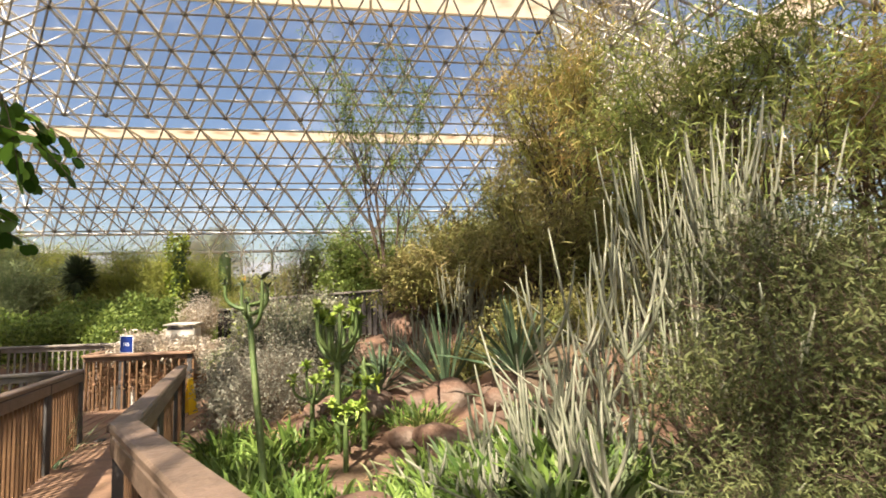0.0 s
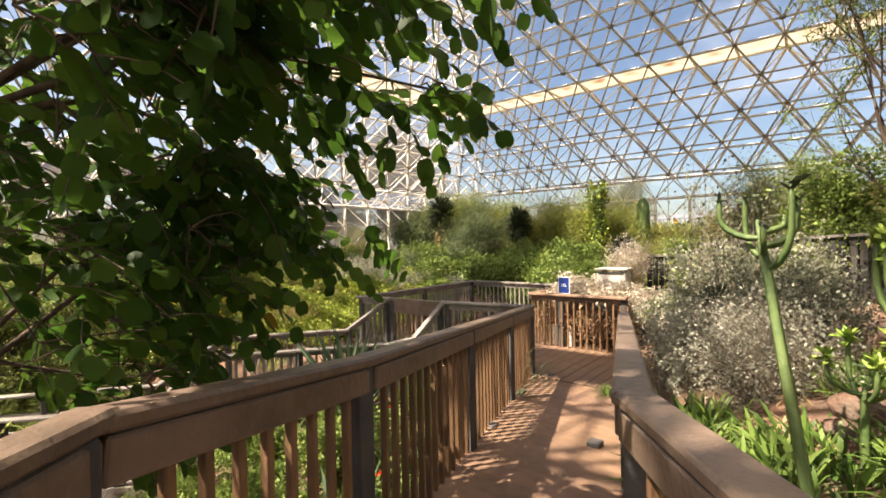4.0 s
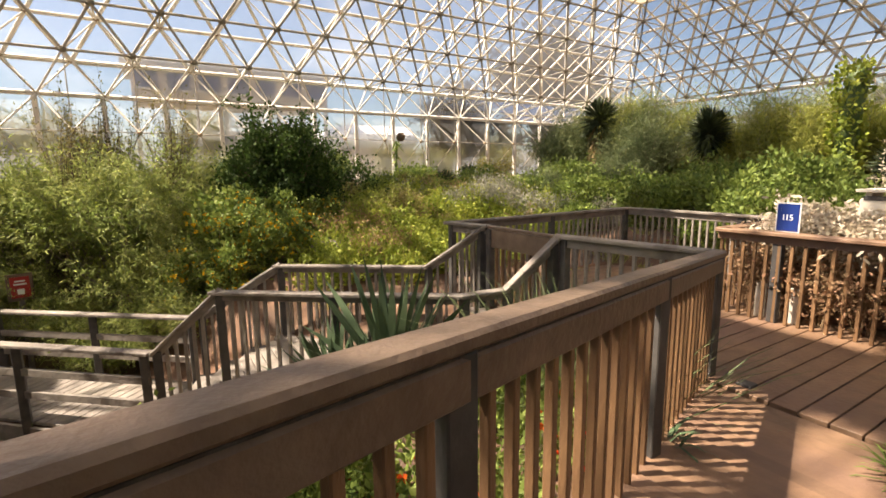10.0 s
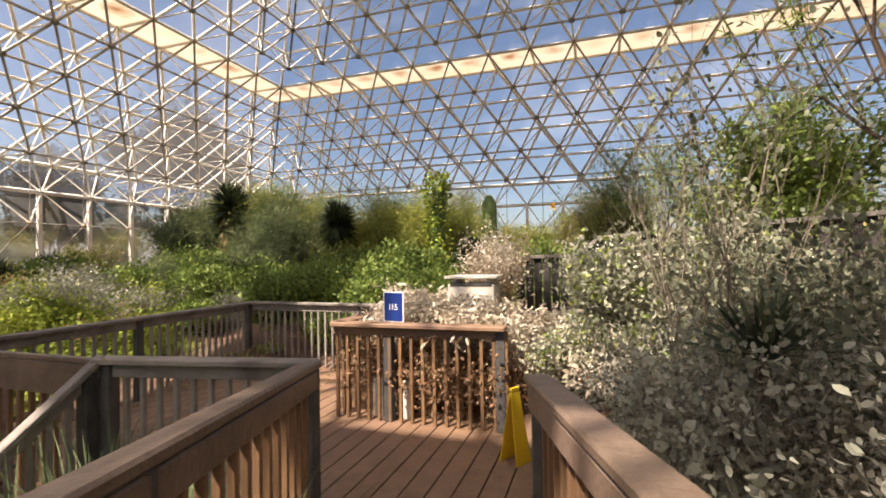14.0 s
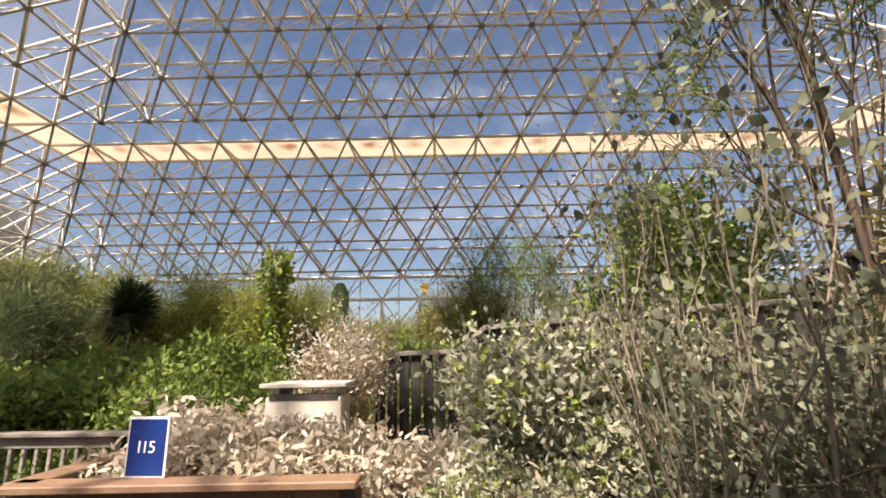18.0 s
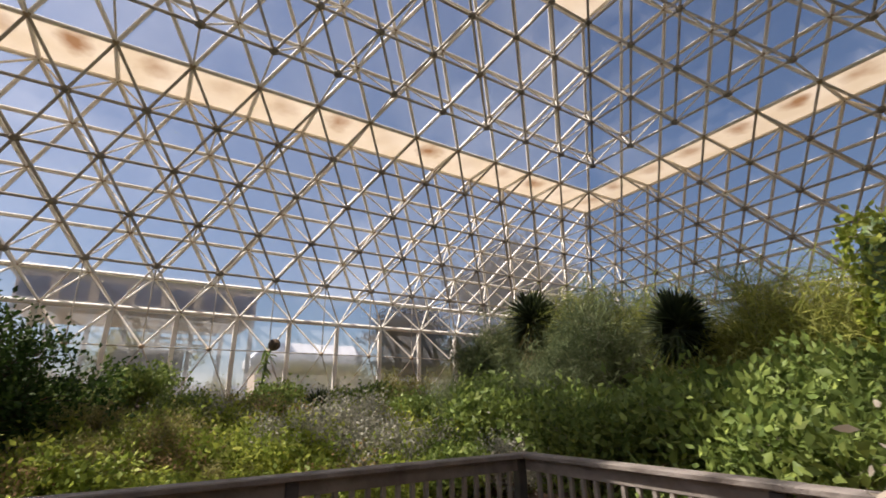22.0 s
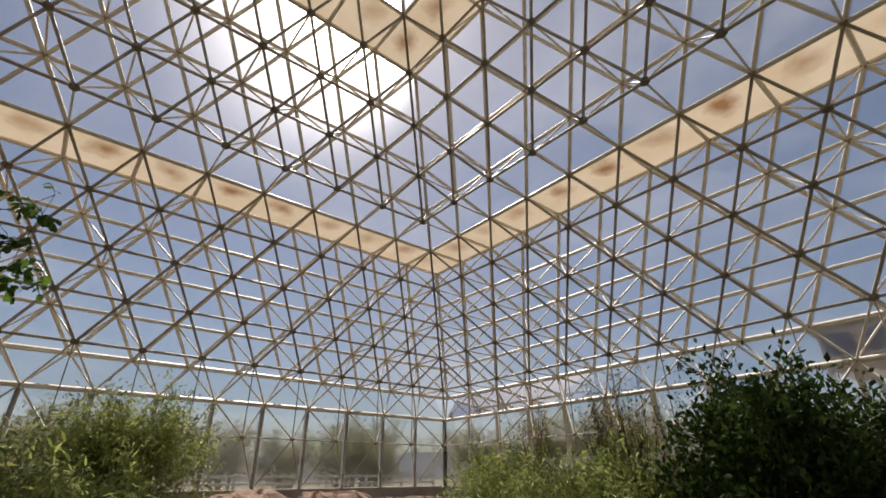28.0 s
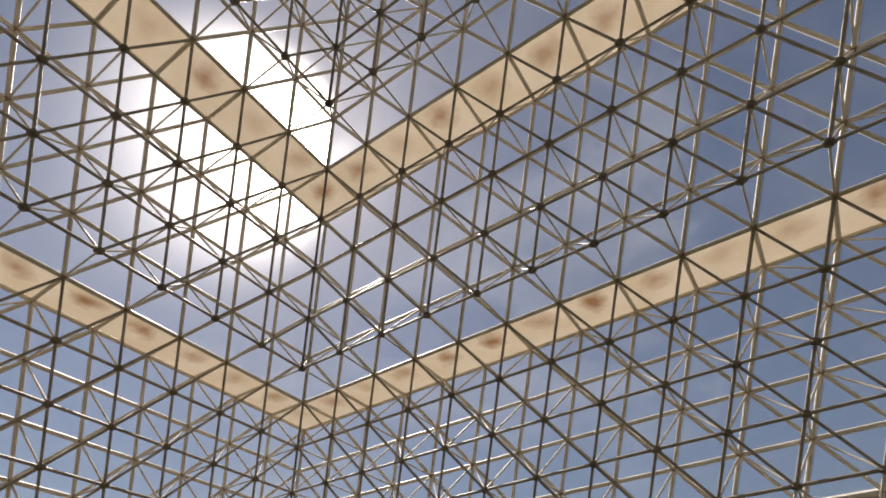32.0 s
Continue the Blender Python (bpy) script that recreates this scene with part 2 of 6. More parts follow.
GREYWOOD = material("weathered_grey_wood", (0.25, 0.22, 0.19), 0.75, 0, (0.135, 0.113, 0.094), 5, 9, bump=0.45, bump_scale=22, jitter=0.16, stain=(0.27, 0.24, 0.2), stain_scale=1.1)
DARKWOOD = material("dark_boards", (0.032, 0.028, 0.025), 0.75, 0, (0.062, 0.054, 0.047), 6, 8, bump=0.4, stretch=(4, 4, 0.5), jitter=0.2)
SOIL = material("desert_soil", (0.19, 0.105, 0.064), 0.95, 0, (0.095, 0.06, 0.042), 2.2, 9, bump=0.8, bump_scale=9, stain=(0.09, 0.075, 0.04), stain_scale=0.35)
ROCK = material("brown_boulder", (0.36, 0.235, 0.16), 0.9, 0, (0.145, 0.093, 0.068), 2.6, 10, bump=1.0, bump_scale=4, stain=(0.28, 0.185, 0.125), stain_scale=1.1, relief=0.12)
ROCK_RED = material("red_rock", (0.18, 0.105, 0.068), 0.92, 0, (0.10, 0.062, 0.043), 3.2, 10, bump=1.0, bump_scale=6, stain=(0.20, 0.15, 0.11), stain_scale=1.6, relief=0.08)
ROCK_DARK = material("dark_retaining_rock", (0.20, 0.165, 0.135), 0.9, 0, (0.09, 0.075, 0.062), 3, 9, bump=0.8, bump_scale=9)
BARK = material("bark", (0.14, 0.095, 0.06), 0.9, 0, (0.07, 0.05, 0.035), 12, 8, bump=0.6, stretch=(1, 1, 0.3))
TWIG = material("grey_twig", (0.33, 0.29, 0.215), 0.85, 0, (0.20, 0.17, 0.125), 14, 6)
TANTWIG = material("tan_twig", (0.25, 0.205, 0.145), 0.85, 0, (0.15, 0.118, 0.083), 12, 6)
DRYTWIG = material("dry_stalk", (0.40, 0.29, 0.17), 0.85, 0, (0.26, 0.165, 0.085), 14, 6)


def leaf(name, a, b, tr=0.35, rough=0.65, var=0.3, scale=1.2):
    return material(name, a, rough, 0, b, scale, 3, island=var, translucent=tr, spec=0.2)


L_DARK = leaf("round_leaf", (0.050, 0.108, 0.014), (0.082, 0.165, 0.022), 0.62, 0.45, 0.3, 0.9)
L_FEATHER = leaf("feather_blade", (0.36, 0.36, 0.085), (0.27, 0.31, 0.08), 0.4, 0.6, 0.3, 0.8)
L_GREYGREEN = leaf("grey_green_blade", (0.13, 0.17, 0.075), (0.19, 0.22, 0.095), 0.35, 0.6, 0.3, 0.8)
L_YELLOW = leaf("yellow_leaf", (0.45, 0.30, 0.03), (0.40, 0.22, 0.03), 0.4)
L_GREEN = leaf("green_leaf", (0.155, 0.22, 0.05), (0.245, 0.31, 0.075), 0.35, 0.5, 0.35)
L_LIME = leaf("lime_leaf", (0.235, 0.305, 0.05), (0.34, 0.375, 0.068), 0.35, 0.55, 0.3)
L_TREE = leaf("dark_tree_leaf", (0.034, 0.066, 0.015), (0.060, 0.105, 0.022), 0.3, 0.7, 0.35)
L_WILLOW = leaf("willow_leaf", (0.25, 0.32, 0.085), (0.36, 0.39, 0.13), 0.45, 0.6, 0.35)
L_GREY = leaf("silver_leaf", (0.27, 0.27, 0.20), (0.40, 0.385, 0.30), 0.25, 0.7, 0.35)
L_CREAM = leaf("dry_cream_leaf", (0.61, 0.55, 0.445), (0.46, 0.375, 0.265), 0.3, 0.75, 0.25)
L_FELT = leaf("felted_leaf", (0.40, 0.41, 0.32), (0.31, 0.32, 0.24), 0.2, 0.8, 0.25)
L_LITTER = leaf("brown_litter", (0.22, 0.12, 0.065), (0.36, 0.24, 0.14), 0.25, 0.8, 0.35)
L_SAGE = leaf("sage_leaf", (0.125, 0.145, 0.085), (0.215, 0.225, 0.15), 0.25, 0.7, 0.35)
L_PALE = leaf("pale_leaf", (0.40, 0.39, 0.285), (0.29, 0.305, 0.20), 0.25, 0.7, 0.3)
L_RUST = leaf("rust_leaf", (0.40, 0.28, 0.105), (0.32, 0.33, 0.09), 0.4, 0.7, 0.35)
L_BROWN = leaf("brown_tree_leaf", (0.10, 0.066, 0.028), (0.070, 0.058, 0.024), 0.3, 0.7, 0.35)
L_OLIVE = leaf("olive_leaf", (0.225, 0.25, 0.072), (0.29, 0.235, 0.092), 0.35, 0.65, 0.35)
L_GRASS = leaf("grass_blade", (0.311, 0.365, 0.101), (0.419, 0.392, 0.135), 0.35, 0.6, 0.3)
L_STRAW = leaf("straw_blade", (0.42, 0.30, 0.15), (0.30, 0.19, 0.09), 0.3, 0.8, 0.3)
L_SCRUB = leaf("scrub_leaf", (0.10, 0.125, 0.045), (0.17, 0.185, 0.07), 0.3, 0.6, 0.35)
L_STRAP = leaf("grey_strap", (0.12, 0.165, 0.075), (0.20, 0.235, 0.115), 0.1, 0.5, 0.35)
L_AGAVE = leaf("agave_blade", (0.052, 0.088, 0.045), (0.090, 0.130, 0.068), 0.08, 0.45, 0.25)
L_ALOE = leaf("strap_blade", (0.085, 0.150, 0.028), (0.150, 0.225, 0.050), 0.2, 0.4, 0.35)
L_YUCCA = leaf("yucca_blade", (0.045, 0.062, 0.032), (0.075, 0.095, 0.045), 0.12, 0.5, 0.35)
STICK = leaf("pale_succulent", (0.20, 0.215, 0.14), (0.29, 0.285, 0.205), 0.05, 0.6, 0.2, 3)
CACTUS = material("cactus_skin", (0.075, 0.125, 0.035), 0.55, 0, (0.12, 0.165, 0.05), 5, 5, bump=0.3)
CACTUS_DARK = material("dark_cactus_skin", (0.045, 0.065, 0.03), 0.6, 0, (0.075, 0.08, 0.04), 6, 5, bump=0.3)
CANDEL = leaf("candelabra_skin", (0.19, 0.285, 0.045), (0.28, 0.36, 0.07), 0.06, 0.5, 0.25, 3)
F_YELLOW = leaf("yellow_flower", (0.70, 0.40, 0.02), (0.75, 0.5, 0.03), 0.2, 0.6, 0.15)
F_RED = leaf("poppy_petal", (0.75, 0.07, 0.02), (0.80, 0.13, 0.03), 0.25, 0.5, 0.15)
BLUE = material("sign_blue", (0.010, 0.030, 0.16), 0.35, 0, (0.012, 0.035, 0.18), 3)
SIGN_WHITE = material("sign_white", (0.82, 0.82, 0.82), 0.4, 0, (0.78, 0.78, 0.78), 3)
SIGN_RED = material("sign_red", (0.42, 0.035, 0.03), 0.4, 0, (0.36, 0.03, 0.028), 4)
YELLOW = material("yellow_plastic", (0.75, 0.50, 0.02), 0.35, 0, (0.70, 0.45, 0.02), 3)
CONCRETE = material("plinth_concrete", (0.42, 0.39, 0.34), 0.9, 0, (0.31, 0.28, 0.24), 2, 6, bump=0.3)
PLAIN = material("outer_ground", (0.30, 0.235, 0.16), 0.95, 0, (0.17, 0.165, 0.09), 0.25, 8, stain=(0.13, 0.14, 0.07), stain_scale=0.03)
# the blue-grey haze of distance is put into the hills' own colour
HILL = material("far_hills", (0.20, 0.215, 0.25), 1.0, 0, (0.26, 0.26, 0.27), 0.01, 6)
STUCCO = material("tan_stucco", (0.55, 0.44, 0.33), 0.9, 0, (0.46, 0.36, 0.26), 1.2, 5)
PURPLE = material("reflection_band", (0.06, 0.06, 0.10), 0.25, 0, (0.09, 0.085, 0.13), 2)

# ---------------------------------------------------------------- tools
def part(name, data, mat, parent=None, label="", kind=""):
    """Links a bmesh or mesh as one object, under a thing or a part."""
    if isinstance(data, bmesh.types.BMesh):
        me = bpy.data.meshes.new(name)
        data.to_mesh(me)
        data.free()
    else:
        me = data
    if mat and not me.materials:
        me.materials.append(mat)
    ob = new(name, me)
    ob.parent = parent
    return tagged(ob, label, "", "", kind)


def thing(name, label, category, at=(0, 0, 0), group="", kind="", turn=0):
    """An empty at a thing's base, to which its parts belong."""
    ob = new(name)
    ob.empty_display_size = 0.1
    ob.matrix_world = pose(*at, 0, 0, turn)
    return tagged(ob, label, category, group, kind)


def mesh_of(name, verts, faces, smooth=False):
    me = bpy.data.meshes.new(name)
    me.from_pydata([tuple(v) for v in verts], [], [tuple(f) for f in faces])
    if smooth:
        me.polygons.foreach_set("use_smooth", [True] * len(me.polygons))
    me.update()
    return me


def arrays(name, verts, faces, smooth=False):
    """A mesh from numpy arrays: verts n x 3, faces m x k."""
    me = bpy.data.meshes.new(name)
    verts, faces = np.asarray(verts, np.float32), np.asarray(faces, np.int32)
    k = faces.shape[1]
    me.vertices.add(len(verts))
    me.vertices.foreach_set("co", verts.ravel())
    me.loops.add(faces.size)
    me.loops.foreach_set("vertex_index", faces.ravel())
    me.polygons.add(len(faces))
    me.polygons.foreach_set("loop_start", np.arange(0, faces.size, k, dtype=np.int32))
    me.polygons.foreach_set("loop_total", np.full(len(faces), k, np.int32))
    if smooth:
        me.polygons.foreach_set("use_smooth", np.ones(len(faces), bool))
    me.update(calc_edges=True)
    return me


def box(sx, sy, sz, bevel=0.0, at=(0, 0, 0)):
    bm = bmesh.new()
    bmesh.ops.create_cube(bm, size=1)
    bmesh.ops.scale(bm, vec=(sx, sy, sz), verts=bm.verts)
    if bevel:
        bmesh.ops.bevel(bm, geom=bm.edges[:], offset=bevel, segments=1, affect="EDGES")
    bmesh.ops.translate(bm, vec=at, verts=bm.verts)
    return bm


def beam_matrix(a, b):
    """The pose that lays a piece, built along x from 0 to 1, from a to b with z kept up."""
    a, b = Vector(a), Vector(b)
    d = b - a
    x = d.normalized()
    up = Vector((0, 0, 1)) if abs(x.z) < 0.95 else Vector((0, 1, 0))
    y = up.cross(x).normalized()
    z = x.cross(y)
    return Matrix(((x.x, y.x, z.x, a.x), (x.y, y.y, z.y, a.y), (x.z, y.z, z.z, a.z), (0, 0, 0, 1)))


def plank(a, b, width, height, bevel=0.006, drop=0.0):
    """A board from a to b, its top on the line lowered by drop."""
    length = (Vector(b) - Vector(a)).length
    bm = box(length, width, height, bevel, (length / 2, 0, -height / 2 - drop))
    bm.transform(beam_matrix(a, b))
    return bm


def tubes(segments, radius, sides=6):
    """Vertices and faces of straight tubes: segments n x 2 x 3, radius a number or n x 2."""
    seg = np.asarray(segments, float).reshape(-1, 2, 3)
    n = len(seg)
    rad = np.broadcast_to(np.asarray(radius, float).reshape(-1, 1) if np.ndim(radius) == 1 else np.asarray(radius, float), (n, 2))
    d = seg[:, 1] - seg[:, 0]
    d /= np.linalg.norm(d, axis=1, keepdims=True) + 1e-9
    ref = np.where(np.abs(d[:, 2:3]) > 0.9, np.array([[1.0, 0, 0]]), np.array([[0, 0, 1.0]]))
    u = np.cross(d, ref)
    u /= np.linalg.norm(u, axis=1, keepdims=True) + 1e-9
    v = np.cross(d, u)
    ang = np.arange(sides) * 2 * np.pi / sides
    ring = np.cos(ang)[None, :, None] * u[:, None] + np.sin(ang)[None, :, None] * v[:, None]
    verts = np.concatenate([seg[:, 0, None] + ring * rad[:, 0, None, None], seg[:, 1, None] + ring * rad[:, 1, None, None]], 1)
    base = (np.arange(n) * 2 * sides)[:, None]
    k = np.arange(sides)
    quad = np.stack([k, (k + 1) % sides, (k + 1) % sides + sides, k + sides], 1)
    faces = (base[:, :, None] + quad[None]).reshape(-1, 4)
    return verts.reshape(-1, 3), faces


def chain(points, r0, r1):
    """Segments and radii of a bent stem through points."""
    p = np.asarray(points, float)
    rr = np.linspace(r0, r1, len(p))
    return np.stack([p[:-1], p[1:]], 1), np.stack([rr[:-1], rr[1:]], 1)


def blades(rng, root, way, length, width, bend=0.3, cross=True):
    """Leaves as bent, pointed strips of three quads: roots, directions n x 3, lengths and widths n."""
    n = len(root)
    way = way / (np.linalg.norm(way, axis=1, keepdims=True) + 1e-9)
    side = np.cross(way, rng.normal(size=(n, 3)) * 0.25 + np.array([0, 0, 1.0]))
    side /= np.linalg.norm(side, axis=1, keepdims=True) + 1e-9
    nrm = np.cross(side, way)
    length, width = np.broadcast_to(length, n)[:, None], np.broadcast_to(width, n)[:, None]
    bend = np.broadcast_to(bend, n)[:, None]
    rows = []
    for f, w in ((0.0, 0.55), (0.4, 1.0), (0.75, 0.7)):
        mid = root + way * length * f - np.array([0, 0, 1.0]) * length * bend * f * f
        rows += [mid - side * width * w / 2, mid + side * width * w / 2 + nrm * width * 0.12]
    tip = root + way * length - np.array([0, 0, 1.0]) * length * bend
    rows.append(tip)
    v = np.stack(rows, 1).reshape(-1, 3)
    b = (np.arange(n) * 7)[:, None, None]
    f = np.array([[0, 1, 3, 2], [2, 3, 5, 4], [4, 5, 6, 6]])
    faces = (b + f[None]).reshape(-1, 4)
    quads, tris = faces[np.arange(len(faces)) % 3 != 2], faces[np.arange(len(faces)) % 3 == 2][:, :3]
    tri_all = np.concatenate([quads[:, [0, 1, 2]], quads[:, [0, 2, 3]], tris])
    return v, tri_all


def leaves(rng, root, way, length, width):
    """Small oval leaves folded along the rib: six corners, four triangles."""
    n = len(root)
    way = way / (np.linalg.norm(way, axis=1, keepdims=True) + 1e-9)
    side = np.cross(way, rng.normal(size=(n, 3)))
    side /= np.linalg.norm(side, axis=1, keepdims=True) + 1e-9
    nrm = np.cross(side, way)
    length, width = np.broadcast_to(length, n)[:, None], np.broadcast_to(width, n)[:, None]
    a = root
    b = root + way * length * 0.38 + side * width * 0.5 + nrm * width * 0.15
    c = root + way * length * 0.38 - side * width * 0.5 + nrm * width * 0.15
    d = root + way * length * 0.75 + side * width * 0.36 + nrm * width * 0.1
    e = root + way * length * 0.75 - side * width * 0.36 + nrm * width * 0.1
    f = root + way * length
    v = np.stack([a, b, c, d, e, f], 1).reshape(-1, 3)
    base = (np.arange(n) * 6)[:, None, None]
    t = np.array([[0, 1, 2], [1, 3, 2], [2, 3, 4], [3, 5, 4]])
    return v, (base + t[None]).reshape(-1, 3)


def slips(rng, root, way, length, width, bend=0.2):
    """Fine blades of three triangles, for foliage that stays some metres off."""
    n = len(root)
    way = way / (np.linalg.norm(way, axis=1, keepdims=True) + 1e-9)
    side = np.cross(way, rng.normal(size=(n, 3)) * 0.6 + np.array([0, 0, 1.0]))
    side /= np.linalg.norm(side, axis=1, keepdims=True) + 1e-9
    length, width = np.broadcast_to(length, n)[:, None], np.broadcast_to(width, n)[:, None]
    drop = np.array([0, 0, 1.0]) * length * bend
    mid = root + way * length * 0.45 - drop * 0.2
    v = np.stack([root - side * width * 0.3, root + side * width * 0.3, mid - side * width * 0.5, mid + side * width * 0.5, root + way * length - drop], 1).reshape(-1, 3)
    t = np.array([[0, 1, 3], [0, 3, 2], [2, 3, 4]])
    return v, ((np.arange(n) * 5)[:, None, None] + t[None]).reshape(-1, 3)


def folds(rng, root, way, length, width):
    """Small leaves of two triangles folded along the rib."""
    n = len(root)
    way = way / (np.linalg.norm(way, axis=1, keepdims=True) + 1e-9)
    side = np.cross(way, rng.normal(size=(n, 3)))
    side /= np.linalg.norm(side, axis=1, keepdims=True) + 1e-9
    nrm = np.cross(side, way)
    length, width = np.broadcast_to(length, n)[:, None], np.broadcast_to(width, n)[:, None]
    mid = root + way * length * 0.45 + nrm * width * 0.18
    v = np.stack([root, mid + side * width * 0.55, root + way * length, mid - side * width * 0.55], 1).reshape(-1, 3)
    t = np.array([[0, 1, 2], [0, 2, 3]])
    return v, ((np.arange(n) * 4)[:, None, None] + t[None]).reshape(-1, 3)


def unit(rng, n, up=0.0):
    w = rng.normal(size=(n, 3))
    w /= np.linalg.norm(w, axis=1, keepdims=True)
    w[:, 2] += up
    return w


def branch_out(rng, start, way, length, radius, depth, spread=0.6, kids=3, lift=0.15, wob=0.12):
    """Branches, split again and again: segments, radii, and the twig points that carry leaves."""
    segs, rads, tips = [], [], []
    stack = [(np.array(start, float), np.array(way, float), length, radius, depth)]
    while stack:
        p, w, ln, r, d = stack.pop()
        w = w / np.linalg.norm(w)
        steps = 4
        for i in range(steps):
            q = p + w * ln / steps
            r2 = r * (1 - 0.12)
            segs.append((p, q))
            rads.append((r, r2))
            p, r = q, r2
            w = w + rng.normal(size=3) * wob + np.array([0, 0, lift * 0.25])
            w = w / np.linalg.norm(w)
            if d <= 1:
                tips.append(p)
            if d > 0 and i >= 1:
                for _ in range(1 if i < steps - 1 else kids - 1):
                    k = w + rng.normal(size=3) * spread
                    k[2] += lift
                    stack.append((p, k, ln * rng.uniform(0.55, 0.8), r * 0.62, d - 1))
    return np.array(segs), np.array(rads), np.array(tips)

# ---------------------------------------------------------------- the glasshouse: a stepped space frame
S, DZ = 1.67, 1.143                    # strut length in plan, height of a layer
CX, CY, Z0 = -2.28, 9.58, 5.37      # middle of the house, level of the lowest full layer
TIERS = 4


def half(tier, k):
    """Half the width of the outer skin at layer k of a tier."""
    return (9.5 + (4 - k) / 2 - tier) * S


WALLS = {"west": ((-1, 0), (0, 1)), "south": ((0, -1), (1, 0)), "north": ((0, 1), (1, 0)), "east": ((1, 0), (0, 1))}


def on_wall(wall, far, along, k):
    (nx, ny), (ux, uy) = WALLS[wall]
    return (CX + nx * far + ux * along, CY + ny * far + uy * along, Z0 + DZ * k)


def row(h):
    n = int(round(2 * h / S))
    return [(-h + i * S) for i in range(n + 1)]


def frame_wall(wall):
    outer, inner, web, hubs_in, hubs_out, panes, ledge = [], [], [], [], [], [], []
    for tier in range(TIERS):
        for k in range(4 * tier, 4 * tier + 5):
            h = half(tier, k)
            first, last = k == 4 * tier, k == 4 * tier + 4
            for i, a in enumerate(row(h)):
                p = on_wall(wall, h, a, k)
                hubs_out.append(p)
                if a < h - 0.1:
                    q = on_wall(wall, h, a + S, k)
                    outer.append((p, q))
                    if not last:
                        r = on_wall(wall, h - S / 2, a + S / 2, k + 1)
                        panes.append((p, q, r))
                        if a < h - S - 0.1:
                            panes.append((q, on_wall(wall, h - S / 2, a + 1.5 * S, k + 1), r))
                if not last:
                    if a < h - 0.1:
                        outer.append((p, on_wall(wall, h - S / 2, a + S / 2, k + 1)))
                    if a > -h + 0.1:
                        outer.append((p, on_wall(wall, h - S / 2, a - S / 2, k + 1)))
            g = h - S
            if g < S / 2:
                continue
            for a in row(g):
                p = on_wall(wall, g, a, k)
                if not last:
                    hubs_in.append((p, tier))
                    if a < g - 0.1:
                        inner.append((p, on_wall(wall, g, a + S, k), tier))
                    for s in (-1, 1):
                        if -g + S / 2 - 0.1 <= a + s * S / 2 <= g - S / 2 + 0.1:
                            inner.append((p, on_wall(wall, g - S / 2, a + s * S / 2, k + 1), tier))
                        web.append((p, on_wall(wall, h - S / 2, a + s * S / 2, k + 1)))
                    web.append((p, on_wall(wall, h, a, k)))
                else:
                    outer.append((p, on_wall(wall, h, a, k)))
                    if a < g - 0.1:
                        ledge.append([on_wall(wall, u, v, k) for u, v in ((g, a), (g, a + S), (h, a + S), (h, a))])
            if last and wall in ("west", "east"):
                for e in (1, -1):
                    ledge.append([on_wall(wall, u, v * e, k) for u, v in ((g, g), (g, h), (h, h), (h, g))])
    return outer, inner, web, hubs_in, hubs_out, panes, ledge


def strut_mesh(name, length, radius, sides=6):
    v, f = tubes([((0, 0, 0), (length, 0, 0))], radius, sides)
    return arrays(name, v, f, True)


def hub_mesh(name, radius):
    bm = bmesh.new()
    bmesh.ops.create_icosphere(bm, subdivisions=1, radius=radius)
    bmesh.ops.scale(bm, vec=(1, 1, 0.75), verts=bm.verts)
    me = bpy.data.meshes.new(name)
    bm.to_mesh(me)
    bm.free()
    return me


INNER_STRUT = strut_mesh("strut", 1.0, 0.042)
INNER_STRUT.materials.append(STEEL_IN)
HUB_BALL = hub_mesh("hub", 0.135)
HUB_BALL.materials.append(HUB)
ball = hub_mesh("ball", 0.07)
BALL_V = np.array([v.co for v in ball.vertices])
BALL_F = np.array([p.vertices[:] for p in ball.polygons])


def balls(points, scale=1.0):
    p = np.asarray(points, float)
    v = (p[:, None] + BALL_V[None] * scale).reshape(-1, 3)
    f = (np.arange(len(p))[:, None, None] * len(BALL_V) + BALL_F[None]).reshape(-1, 3)
    return v, f


PANE_MESH = {}


def pane_object(tri, parent):
    """One triangular glass pane, its edges set in from the struts; alike panes share a mesh."""
    p, q, r = (Vector(c) for c in tri)
    m = beam_matrix(p, q)
    c = m.inverted() @ r
    key = (round(c.x, 2), round(c.y, 2), round(c.z, 2))
    if key not in PANE_MESH:
        mid = Vector(((S + c.x) / 3, c.y / 3, c.z / 3))
        flat = [mid.lerp(Vector(v), 0.965) for v in ((0, 0, 0), (S, 0, 0), c)]
        me = mesh_of("pane", flat, [(0, 1, 2)])
        me.materials.append(GLASS)
        PANE_MESH[key] = me
    ob = new("pane", PANE_MESH[key])
    ob.matrix_world = m
    ob.parent = parent
    ob.visible_shadow = False
    return ob


